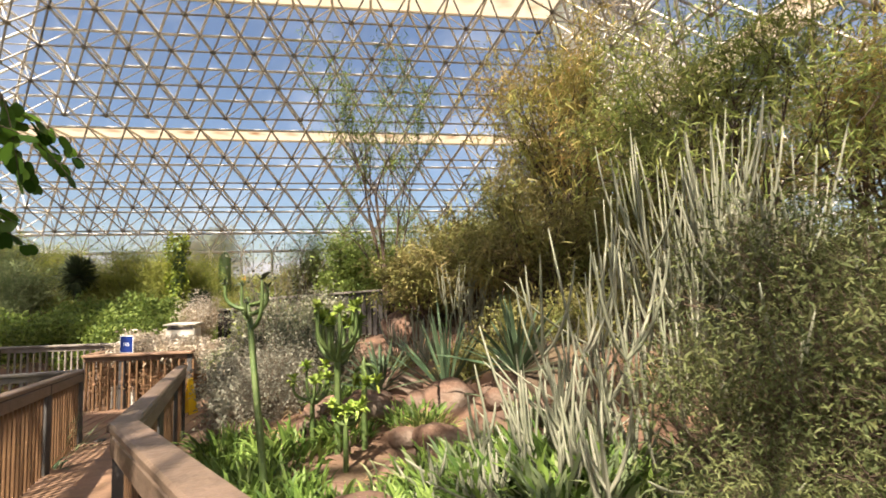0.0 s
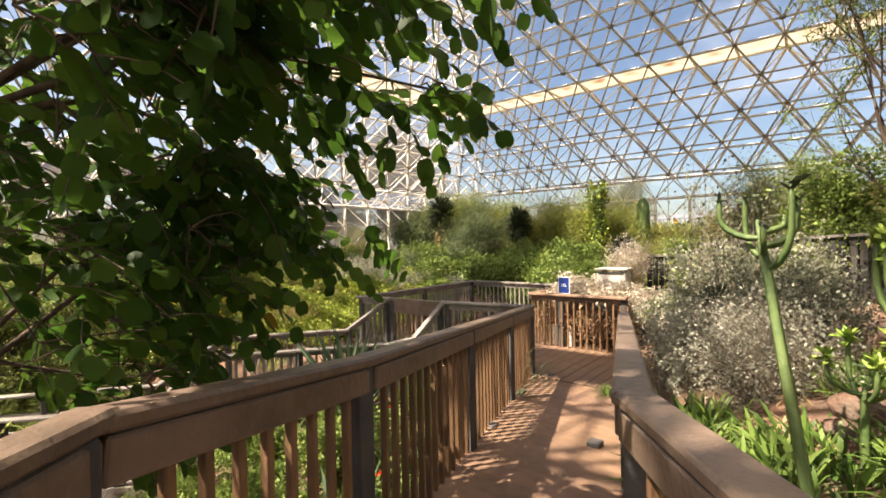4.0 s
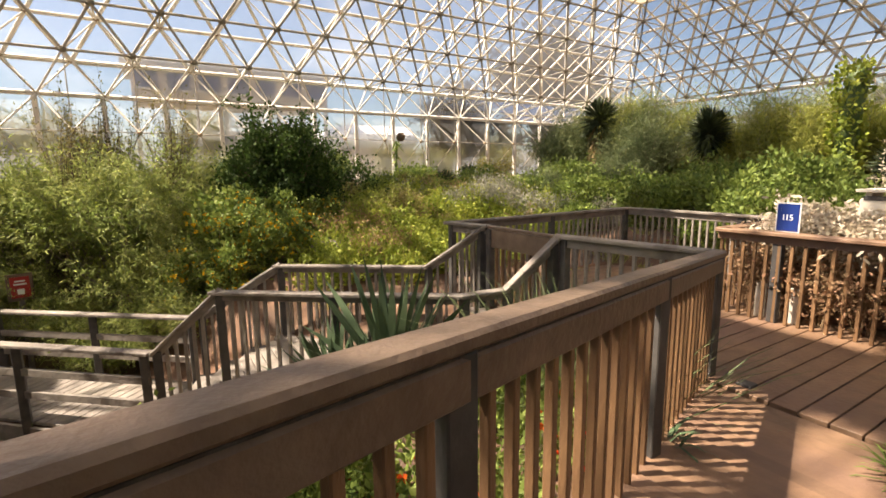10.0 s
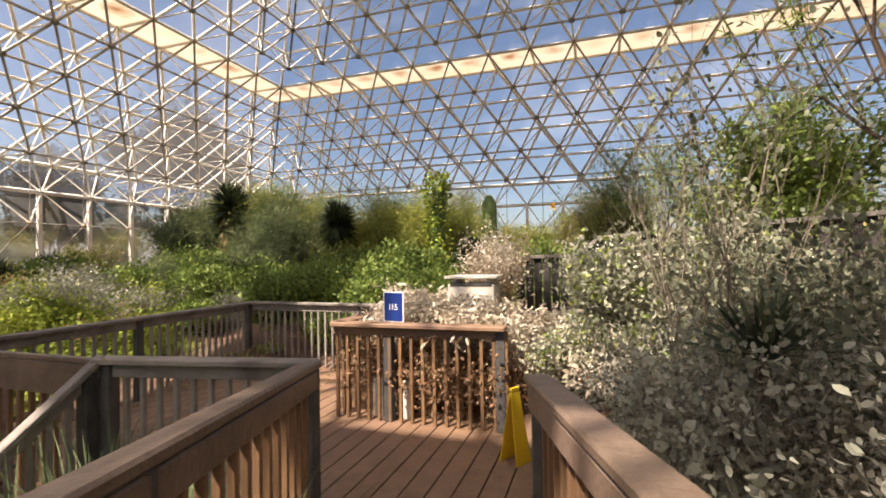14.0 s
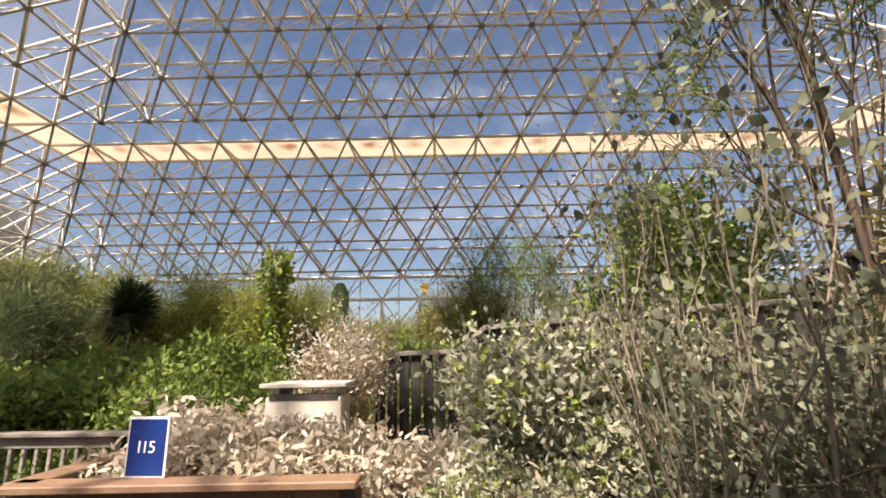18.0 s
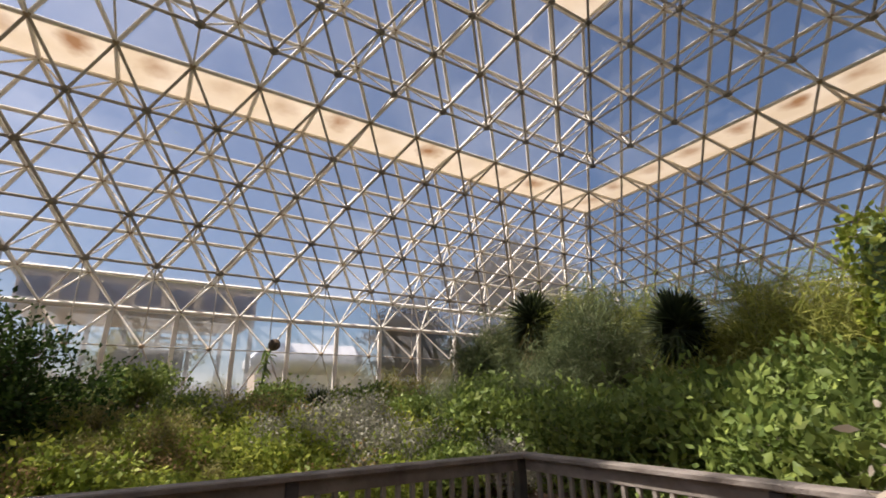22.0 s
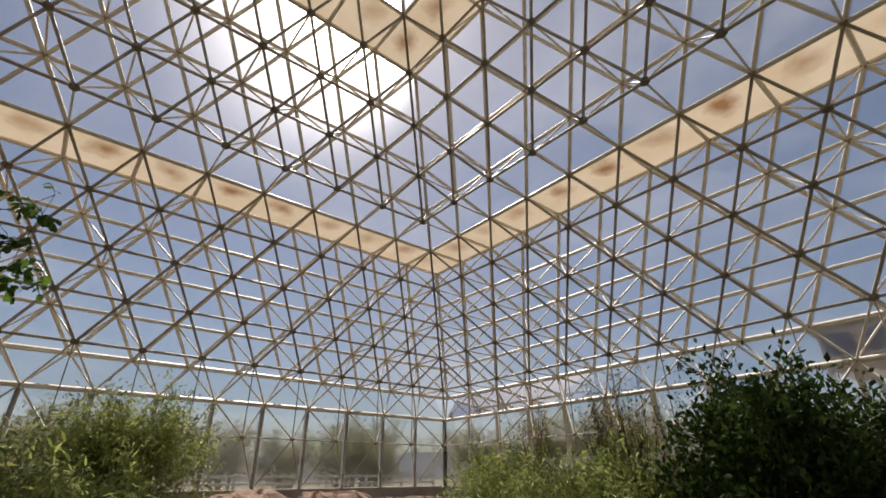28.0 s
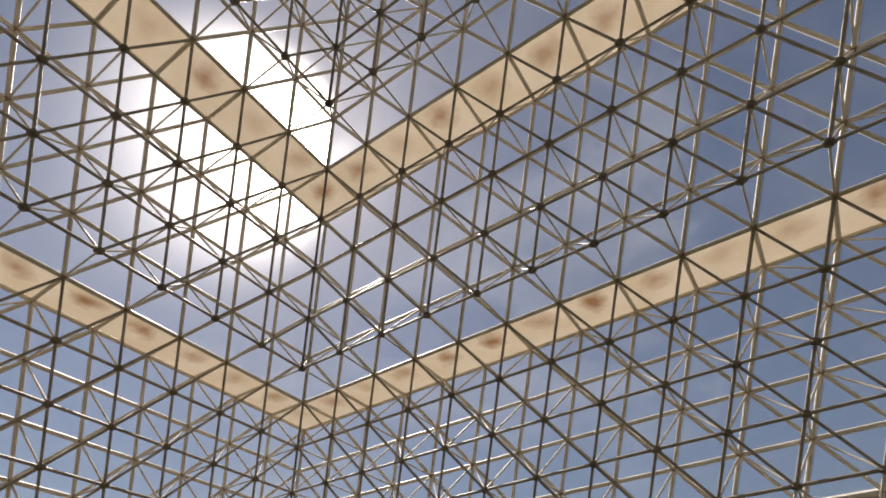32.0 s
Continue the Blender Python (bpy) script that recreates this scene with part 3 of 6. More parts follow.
for wall_name in WALLS:
    outer, inner, web, hubs_in, hubs_out, panes, ledge = frame_wall(wall_name)
    top = thing("wall_" + wall_name, "stepped white steel space frame wall glazed with dusty triangular panes", "glass wall", kind="structure")
    v, f = tubes(np.array([s for s in outer if s[0][2] > Z0 + 0.1 or s[1][2] > Z0 + 0.1]), 0.060)
    part("outer_struts", arrays("outer_struts", v, f, True), STEEL, top, "cream painted steel tubes", "stuff")
    low = [s for s in outer if s[0][2] <= Z0 + 0.1 and s[1][2] <= Z0 + 0.1]
    v, f = tubes(np.array(low), 0.085, 4)
    part("eaves_beam", arrays("eaves_beam", v, f), STEEL, top, "thick cream steel beam")
    v, f = tubes(np.array(web), 0.029, 5)
    part("web_struts", arrays("web_struts", v, f, True), STEEL, top, "thin diagonal steel tubes", "stuff")
    near = wall_name == "west"
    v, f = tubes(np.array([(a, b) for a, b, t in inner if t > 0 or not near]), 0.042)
    part("inner_struts", arrays("inner_struts", v, f, True), STEEL_IN, top, "aged cream steel tubes in a darkened backlit tone", "stuff")
    v, f = balls([p for p, t in hubs_in if t > 0 or not near], 1.95)
    part("inner_hubs", arrays("inner_hubs", v, f, True), HUB, top, "dark cast metal hubs", "stuff")
    v, f = balls(hubs_out, 1.6)
    part("outer_hubs", arrays("outer_hubs", v, f, True), HUB_OUT, top, "rust-stained hubs", "stuff")
    if near:
        for a, b, t in inner:
            if t == 0:
                ob = new("strut", INNER_STRUT)
                d = (Vector(b) - Vector(a)).length
                ob.matrix_world = beam_matrix(a, b) @ Matrix.Diagonal((d, 1, 1, 1))
                ob.parent = top
        for p, t in hubs_in:
            if t == 0:
                ob = new("hub", HUB_BALL)
                ob.matrix_world = Matrix.Translation(p)
                ob.parent = top
    single = [t for t in panes if t[0][2] < Z0 + 4 * DZ - 0.1] if wall_name != "east" else []
    for tri in single:
        pane_object(tri, top)
    rest = [t for t in panes if t not in set(single)]
    flat = np.array(rest, float)
    mid = flat.mean(1, keepdims=True)
    flat = mid + (flat - mid) * 0.965
    ob = part("glazing", arrays("glazing", flat.reshape(-1, 3), np.arange(len(flat) * 3).reshape(-1, 3)), GLASS, top, "dusty triangular glass panes", "stuff")
    ob.visible_shadow = False
    led = np.array(ledge, float)
    led[:, :, 2] += 0.05
    mid = led.mean(1, keepdims=True)
    led = mid + (led - mid) * 0.975
    me = arrays("ledge_panels", led.reshape(-1, 3), np.arange(len(led) * 4).reshape(-1, 4))
    me.uv_layers.new(name="UVMap").data.foreach_set("uv", np.tile([0.0, 0.0, 1.0, 0.0, 1.0, 1.0, 0.0, 1.0], len(led)))
    part("ledge_panels", me, LEDGE, top, "rust-stained cream translucent panels", "stuff")

# crown of the frame above the last tier
h_top = half(3, 16)
cap_bm = bmesh.new()
bmesh.ops.create_cone(cap_bm, segments=4, radius1=h_top * 1.42, radius2=0.02, depth=0.6, cap_ends=True)
bmesh.ops.rotate(cap_bm, verts=cap_bm.verts, cent=(0, 0, 0), matrix=Matrix.Rotation(radians(45), 3, "Z"))
bmesh.ops.translate(cap_bm, vec=(CX, CY, Z0 + DZ * 16 + 0.3), verts=cap_bm.verts)
tagged(part("roof_cap", cap_bm, STEEL), "small cream steel cap on top of the frame", "roof cap", "", "structure")

# the upright band below the eaves: transom, posts, lower hubs and rods
BASE_Z = 1.55
for wall_name in WALLS:
    h0 = half(0, 0)
    band = thing("lower_band_" + wall_name, "upright glazed band under the frame with steel posts and tie rods", "glass wall", kind="structure")
    g = h0 - S / 2
    tr, posts, rods, zig, hub_p, glaze = [], [], [], [], [], []
    for a in row(g):
        p = on_wall(wall_name, g, a, -1)
        foot = (p[0], p[1], BASE_Z)
        posts.append((p, foot))
        hub_p.append(p)
        for s in (-1, 1):
            if abs(a + s * S / 2) <= h0 + 0.1:
                zig.append((p, on_wall(wall_name, h0, a + s * S / 2, 0)))
                if abs(a + s * S / 2) <= h0 - S + 0.1:
                    zig.append((p, on_wall(wall_name, h0 - S, a + s * S / 2, 0)))
                    zig.append((p, on_wall(wall_name, h0 - S, a + s * S / 2, -2)))
        if a < g - 0.1:
            q = on_wall(wall_name, g, a + S, -1)
            tr.append((p, q))
            glaze.append((p, q, (q[0], q[1], BASE_Z), foot))
            glaze.append((on_wall(wall_name, h0, a + S / 2 - S / 2, 0), on_wall(wall_name, h0, a + S / 2 + S / 2, 0), q, p))
    for a in row(h0 - S):
        low = on_wall(wall_name, h0 - S, a, -2)
        up = on_wall(wall_name, h0 - S, a, 0)
        rods.append((up, low))
        hub_p.append(low)
        if a < h0 - S - 0.1:
            rods.append((low, on_wall(wall_name, h0 - S, a + S, -2)))
        for s in (-1, 1):
            e = on_wall(wall_name, g, a + s * S / 2, -3)
            rods.append((low, (e[0], e[1], BASE_Z)))
    v, f = tubes(np.array(tr), 0.075, 4)
    part("transom", arrays("transom", v, f), STEEL, band, "cream steel transom beam")
    v, f = tubes(np.array(zig), 0.030)
    part("diagonals", arrays("diagonals", v, f, True), STEEL, band, "", "stuff")
    v, f = tubes(np.array(rods), 0.018, 5)
    part("tie_rods", arrays("tie_rods", v, f, True), STEEL_IN, band, "thin dark tie rods", "stuff")
    v, f = balls(hub_p, 1.25)
    part("hubs", arrays("hubs", v, f, True), HUB_OUT, band, "rust-stained hubs", "stuff")
    for a, b in posts:
        part("post", plank(a, b, 0.13, 0.13, 0.008), STEEL, band)
    gl = np.array(glaze, float)
    ob = part("glazing", arrays("glazing", gl.reshape(-1, 3), np.arange(len(gl) * 4).reshape(-1, 4)), GLASS_BAND, band, "clear upright panes", "stuff")
    ob.visible_shadow = False
    a, b = on_wall(wall_name, g, -g - 0.4, 0), on_wall(wall_name, g, g + 0.4, 0)
    tagged(part("plinth_" + wall_name, plank((a[0], a[1], BASE_Z + 0.02), (b[0], b[1], BASE_Z + 0.02), 0.5, 2.6, 0.02), CONCRETE),
           "low concrete plinth under the glass wall", "plinth", "", "structure")

# ---------------------------------------------------------------- ground inside and outside
SPOTS = ((-0.2, 0.5, 0.1), (-1.6, 4.5, -0.2), (-4.5, 8.5, -0.55), (-6.3, 9.8, -0.5), (0.9, 3.4, 0.65), (0.2, 6.0, 0.75), (-0.35, 4.5, 0.5), (-1.0, 8.6, 0.15),
         (3.0, 5.5, 1.45), (5.0, 9.0, 2.1), (6.0, 2.0, 2.1), (9.0, 13.0, 3.0), (2.2, 12.0, 1.5), (-1.0, 12.0, 0.9), (-3.6, 12.6, 0.3),
         (-4.2, 4.2, -0.7), (-5.6, 5.7, -0.5), (-4.0, 0.5, -0.9), (-8.6, 3.2, -1.75), (-10.8, 2.2, -1.75), (-8.6, -0.5, -1.5))
SPOTS2 = ((-12.6, -1.6, -1.5), (-9.6, 9.0, -0.1), (-11.0, 6.4, 0.1), (-13.0, 7.6, 0.6), (-13.6, 3.0, 0.0), (-16.0, 9.0, 1.1), (-18.6, 9.0, 1.5),
          (-18.6, 1.0, 1.4), (-18.6, 18.0, 1.6), (-12.5, 13.0, 0.7), (-12.5, 19.0, 1.6), (-8.2, 14.0, 0.45), (-7.0, 18.5, 1.3), (-3.5, 22.5, 1.9),
          (4.0, 21.0, 2.5), (-16.5, -5.0, 1.3), (-9.0, -6.0, 1.3), (0.0, -5.0, 1.4), (9.0, 0.0, 2.6), (13.0, 21.0, 2.6))
SPOT = np.array(SPOTS + SPOTS2)


def rise(x, y):
    """The height of the planted ground."""
    d = (SPOT[:, 0] - x) ** 2 + (SPOT[:, 1] - y) ** 2 + 0.15
    w = d ** -1.7
    z = float((w * SPOT[:, 2]).sum() / w.sum())
    return z + 0.10 * noise.noise(Vector((x * 0.9, y * 0.9, 3.1))) + 0.05 * noise.noise(Vector((x * 2.7, y * 2.7, 8.0)))


N = 130
edge = half(0, 0) - S / 2 - 0.1
gx = np.linspace(CX - edge, CX + edge, N)
gy = np.linspace(CY - edge, CY + edge, N)
gv = [(x, y, rise(x, y)) for y in gy for x in gx]
gf = [(j * N + i, j * N + i + 1, (j + 1) * N + i + 1, (j + 1) * N + i) for j in range(N - 1) for i in range(N - 1)]
tagged(part("ground", mesh_of("ground", gv, gf, True), SOIL), "reddish brown planted desert soil with litter", "ground", "", "structure")

# land outside, one sheet to the horizon with a hole kept for the house by lying lower
R_OUT = [0, 26, 40, 80, 160, 400, 1200, 4200]
ov, of = [], []
for r in R_OUT:
    for a in range(48):
        t = a * 2 * math.pi / 48
        ov.append((CX + r * math.cos(t), CY + r * math.sin(t), 0.9 - min(r, 160) * 0.012 + 0.35 * noise.noise(Vector((r * 0.05, t * 3, 1)))
                   if r > 30 else -3.2))
for j in range(len(R_OUT) - 1):
    for a in range(48):
        b = (a + 1) % 48
        of.append((j * 48 + a, j * 48 + b, (j + 1) * 48 + b, (j + 1) * 48 + a))
tagged(part("ground_outside", mesh_of("ground_outside", ov, of, True), PLAIN), "dry tan desert land with scrub outside the glass", "ground", "", "structure")

# far mountains
mv, mf = [], []
for i in range(241):
    t = i * 2 * math.pi / 240
    r = 3300
    hgt = 150 + 90 * max(0, noise.fractal(Vector((math.cos(t) * 3.2, math.sin(t) * 3.2, 4.0)), 0.9, 2.0, 5)) * 2.0
    mv += [(CX + r * math.cos(t), CY + r * math.sin(t), -40), (CX + (r + 250) * math.cos(t), CY + (r + 250) * math.sin(t), hgt)]
for i in range(240):
    mf.append((2 * i, 2 * i + 2, 2 * i + 3, 2 * i + 1))
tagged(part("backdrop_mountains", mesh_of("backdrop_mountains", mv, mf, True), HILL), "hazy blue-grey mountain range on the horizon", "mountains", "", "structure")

# ---------------------------------------------------------------- boardwalk
RAMP, DECK = 0.0935, -0.07           # slope of the ramp, level of the landing
def deck_z(y):
    return max(0.0, (7.82 - y) * RAMP) + DECK


# the lines of the two ramp rails: the left one with its cap's height, the right one in plan
LEFT = ((-1.15, 0.70, 1.71), (-1.93, 1.55, 1.655), (-2.37, 2.80, 1.478), (-4.21, 8.0, 1.02))
RIGHT = ((0.55, 0.45), (-1.14, 3.0), (-2.74, 7.98))


BAL = box(0.036, 0.036, 1.0, 0.004, (0, 0, -0.5))
BAL_MESH = bpy.data.meshes.new("baluster")
BAL.to_mesh(BAL_MESH)
BAL.free()
BAL_MESH.materials.append(BALUSTER)
BAL_GREY = BAL_MESH.copy()
BAL_GREY.materials.clear()
BAL_GREY.materials.append(GREYWOOD)


def railing(name, pts, label, cap_mat, bal_mesh, floor=1.0, foot=None, post_gap=1.75, first=True, fascia=0.135, cap_w=0.15, bal=True, mids=()):
    """A rail through points (x, y, z of the cap's top): cap, face board, balusters or rails, posts."""
    rail = thing(name, label, "railing", (pts[0][0], pts[0][1], pts[0][2] - floor), kind="structure")
    inv = rail.matrix_world.inverted()

    def put(nm, bm, mat, lab=""):
        bm.transform(inv)
        return part(nm, bm, mat, rail, lab)
    for i, (a, b) in enumerate(zip(pts, pts[1:])):
        a, b = Vector(a), Vector(b)
        d = (b - a)
        ln = d.length
        x = d.normalized()
        ext = cap_w * 0.35
        thick_rail = cap_mat is WOOD and 0 < fascia < 0.2
        put("cap", plank(a - x * (ext if i else 0.04), b + x * (ext if i < len(pts) - 2 else 0.04), cap_w, 0.05 if thick_rail else 0.042, 0.012 if thick_rail else 0.008, 0.0 if i % 2 == 0 else 0.003), cap_mat)
        if thick_rail:
            # added near-black strip that stands for the shade in the groove under the cap
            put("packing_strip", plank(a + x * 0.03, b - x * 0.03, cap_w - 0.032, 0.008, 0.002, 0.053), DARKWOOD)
            put("face_board", plank(a + x * 0.02, b - x * 0.02, cap_w - 0.02, 0.118, 0.008, 0.061), cap_mat)
        elif fascia:
            put("face_board", plank(a + x * 0.02, b - x * 0.02, 0.045, fascia, 0.005, 0.046), cap_mat)
        for m in mids:
            put("mid_rail", plank(a, b, 0.04, 0.09, 0.005, m), cap_mat)
        n = max(1, round(ln / post_gap))
        side = Vector((-x.y, x.x, 0)).normalized()
        for k in range(n + 1):
            if k == 0 and i > 0:
                continue
            p = a.lerp(b, min(max(k / n, 0.06 / ln), 1 - 0.06 / ln))
            put("post", box(0.09, 0.09, floor - 0.05 + 0.12, 0.006, (p.x, p.y, p.z - 0.05 - (floor - 0.05 + 0.12) / 2)), POST)
        if bal:
            m = max(1, int(ln / 0.128))
            for k in range(m):
                t = (k + 0.5) / m
                p = a.lerp(b, t)
                if min(abs(t - j / n) for j in range(n + 1)) * ln < 0.07:
                    continue
                ob = new("baluster", bal_mesh)
                ob.parent = rail
                ob.matrix_world = Matrix.Translation((p.x, p.y, p.z - 0.05)) @ pose(0, 0, 0, 0, 0, math.degrees(math.atan2(x.y, x.x))) @ Matrix.Diagonal((1, 1, floor - 0.02, 1))
    return rail


def top_line(line, h=1.0):
    return [(x, y, deck_z(y) + h) for x, y in line]


railing("railing_left", LEFT, "brown wooden ramp railing with square balusters and a wide cap", WOOD, BAL_MESH, 1.09, cap_w=0.118)
railing("railing_right", top_line(RIGHT, 1.09), "brown wooden ramp railing overgrown by silver shrub", WOOD, BAL_MESH, 1.09)
railing("railing_landing", [(-4.22, 8.0, 1.02), (-5.80, 7.76, 1.01)], "weathered grey wooden landing railing", GREYWOOD, BAL_GREY, 1.08, fascia=0.09, cap_w=0.14)
railing("railing_gate", [(-5.84, 7.76, 1.0), (-7.16, 7.77, 1.0)], "brown board rail closing the top of the stairs", WOOD, BAL_MESH, 1.0, fascia=0.24, cap_w=0.05)
railing("railing_far", [(-7.20, 7.77, 1.0), (-7.93, 7.64, 1.0), (-8.16, 12.0, 1.0), (-5.9, 11.92, 1.0), (-5.2, 11.9, 1.0)],
        "weathered grey landing railing with balusters", GREYWOOD, BAL_GREY, 1.0, fascia=0.10, cap_w=0.16)
MID, LOW = -0.60, -1.20
railing("railing_stair_near", [(-5.82, 7.72, 1.0), (-6.02, 7.14, 0.44), (-6.10, 6.60, 0.43), (-7.78, 4.42, 0.43), (-7.98, 3.77, -0.20)],
        "weathered grey stair railing stepping down", GREYWOOD, BAL_GREY, 1.0, fascia=0.06, cap_w=0.13)
railing("railing_stair_far", [(-7.20, 7.74, 1.0), (-7.66, 7.06, 0.44), (-9.02, 5.36, 0.43), (-9.17, 4.30, -0.20)],
        "weathered grey stair railing on the rock side", GREYWOOD, BAL_GREY, 1.0, fascia=0.06, cap_w=0.13)
railing("railing_bridge_near", [(-7.98, 3.73, -0.20), (-10.3, 1.08, -0.20), (-12.9, -1.45, -0.20)], "grey wooden bridge railing with level rails", GREYWOOD, BAL_GREY,
        1.0, fascia=0, cap_w=0.13, bal=False, mids=(0.30, 0.58))
railing("railing_bridge_far", [(-9.17, 4.26, -0.20), (-12.2, 0.58, -0.20), (-14.3, -1.25, -0.20)], "grey wooden bridge railing with level rails", GREYWOOD, BAL_GREY,
        1.0, fascia=0, cap_w=0.13, bal=False, mids=(0.30, 0.58))


def clip_line(poly, axis, value, width):
    """Where a strip of a floor polygon begins and ends, across the given axis."""
    lo, hi = [], []
    for v in (value - width / 2 + 0.002, value + width / 2 - 0.002):
        cut = []
        for (ax, ay), (bx, by) in zip(poly, poly[1:] + poly[:1]):
            a, b = ((ax, bx), (ay, by))[axis], ((ay, by), (ax, bx))[axis]
            p, q = (ax, bx) if axis == 0 else (ay, by)
            s, e = (ay, by) if axis == 0 else (ax, bx)
            if (p - v) * (q - v) < 0:
                cut.append(s + (e - s) * (v - p) / (q - p))
        if len(cut) < 2:
            return None
        lo.append(min(cut))
        hi.append(max(cut))
    return max(lo), min(hi)


def boards(name, poly, axis, width, mat, label, z=lambda x, y: 0.0, thick=0.04):
    """A deck of boards over a polygon; axis 0: boards run along y, 1: along x."""
    deck = thing(name, label, "deck", kind="structure")
    cs = [p[axis] for p in poly]
    c = min(cs) + width / 2
    while c < max(cs):
        span = clip_line(poly, axis, c, width)
        if span and span[1] - span[0] > 0.1:
            if axis == 0:
                a, b = (c, span[0]), (c, span[1])
            else:
                a, b = (span[0], c), (span[1], c)
            part("deck_board", plank((*a, z(*a)), (*b, z(*b)), width - 0.012, thick, 0.004), mat, deck)
        c += width
    return deck


ramp_poly = [(-0.9, -0.5), (-1.3, 0.8), (-2.18, 1.8), (-2.60, 2.8), (-4.22, 7.82), (-2.74, 7.82), (-1.08, 3.0), (0.62, 0.45), (0.8, -0.5)]
boards("deck_ramp", ramp_poly, 1, 0.142, WOOD_RED, "red-brown composite ramp boards in patchy sun", lambda x, y: deck_z(y))
land_poly = [(-7.98, 7.84), (-8.22, 12.05), (-3.2, 12.05), (-3.15, 9.95), (-2.72, 9.6), (-2.62, 7.84)]
boards("deck_landing", land_poly, 0, 0.19, WOOD_RED, "red-brown landing boards with dark open joints", lambda x, y: DECK)
mid_poly = [(-6.06, 7.1), (-6.05, 6.5), (-7.76, 4.38), (-9.02, 5.3), (-7.68, 7.1)]
boards("deck_middle", mid_poly, 1, 0.142, GREYWOOD, "weathered grey stair landing boards", lambda x, y: MID)
low_poly = [(-7.9, 3.78), (-12.9, -1.5), (-14.35, -1.2), (-9.22, 4.32)]
# its boards lie square to its length: laid out along an axis, then turned
turn_b = Matrix.Rotation(math.atan2(5.28, 5.0), 4, "Z")
flat_b = [tuple((turn_b.inverted() @ Vector((x, y, 0)))[:2]) for x, y in low_poly]
boards("deck_bridge", flat_b, 0, 0.142, GREYWOOD, "weathered grey bridge boards", lambda x, y: LOW).matrix_world = turn_b


def flight(name, a0, a1, b0, b1, z0, z1, n, label):
    """Steps between two edges: a0-a1 at the top, b0-b1 at the foot."""
    st = thing(name, label, "stairs", kind="structure")
    for i in range(n):
        t0, t1 = i / n, (i + 1) / n
        p = [Vector((*a0, 0)).lerp(Vector((*b0, 0)), t) for t in (t0, t1)]
        q = [Vector((*a1, 0)).lerp(Vector((*b1, 0)), t) for t in (t0, t1)]
        zz = z0 + (z1 - z0) * (i + 1) / (n + 1)
        bm = bmesh.new()
        vs = [bm.verts.new((v.x, v.y, zz + o)) for o in (0, -0.045) for v in (p[0], q[0], q[1], p[1])]
        for fc in ((3, 2, 1, 0), (4, 5, 6, 7), (0, 1, 5, 4), (1, 2, 6, 5), (2, 3, 7, 6), (3, 0, 4, 7)):
            bm.faces.new([vs[j] for j in fc])
        part("tread", bm, GREYWOOD, st)


flight("stairs_upper", (-7.18, 7.75), (-5.84, 7.74), (-7.64, 7.06), (-6.04, 7.12), 0.0, MID, 3, "weathered grey wooden steps")
flight("stairs_lower", (-9.0, 5.3), (-7.78, 4.4), (-9.17, 4.28), (-7.96, 3.78), MID, LOW, 3, "weathered grey wooden steps")

# supports under the decks
for i, (x, y, zt) in enumerate([(-2.4, 2.2, 0.45), (-3.2, 5.2, 0.2), (-2.2, 5.4, 0.2), (-1.2, 2.4, 0.42), (-3.9, 8.0, -0.05), (-7.3, 8.0, -0.05), (-7.8, 11.8, -0.05),
                                (-5.2, 8.2, -0.05), (-6.2, 6.2, MID - 0.05), (-8.2, 5.0, MID - 0.05), (-8.6, 3.4, LOW - 0.05), (-10.4, 1.4, LOW - 0.05),
                                (-10.6, 2.6, LOW - 0.05), (-12.4, 0.4, LOW - 0.05)]):
    zb = rise(x, y) - 0.15
    if zt - zb > 0.1:
        tagged(part("deck_post", box(0.12, 0.12, zt - zb, 0.006, (x, y, (zt + zb) / 2)), POST), "dark square post under the boardwalk", "post", "deck posts", "structure")
part_rim = [((-4.2, 8.02, -0.11), (-7.85, 7.80, -0.11)), ((-7.98, 7.8, -0.11), (-8.21, 12.0, -0.11)), ((-7.8, 3.8, LOW - 0.04), (-12.9, -1.5, LOW - 0.04)),
            ((-2.10, 1.8, deck_z(1.8) - 0.04), (-2.54, 2.8, deck_z(2.8) - 0.04)), ((-2.54, 2.8, deck_z(2.8) - 0.04), (-4.18, 7.8, -0.10)),
            ((-1.14, 3.0, deck_z(3.0) - 0.04), (-2.70, 7.75, -0.10)), ((-6.1, 6.5, MID - 0.04), (-7.78, 4.4, MID - 0.04))]
for a, b in part_rim:
    tagged(part("rim_board", plank(a, b, 0.045, 0.22, 0.004), WOOD if a[2] > -0.2 else GREYWOOD), "wooden rim board along the deck edge", "deck board", "rim boards", "structure")

# ---------------------------------------------------------------- planter with its sign
planter = thing("planter", "brown slatted wooden planter filled with pale dry shrubs", "planter", (-4.1, 9.98, DECK))
P_X0, P_X1, P_Y0, P_Y1 = -5.22, -3.30, 9.98, 12.0
for a, b in (((P_X0 - 0.05, P_Y0), (P_X1, P_Y0)), ((P_X0, P_Y0), (P_X0, P_Y1))):
    part("cap", plank((*a, 0.99), (*b, 0.99), 0.19, 0.045, 0.008), WOOD_RED, None).parent = planter
    bd = part("face_board", plank((*a, 0.945), (*b, 0.945), 0.045, 0.09, 0.004), WOOD_RED)
    bd.parent = planter
for ob in planter.children:
    ob.matrix_world = Matrix.Identity(4)
inv_p = planter.matrix_world.inverted()
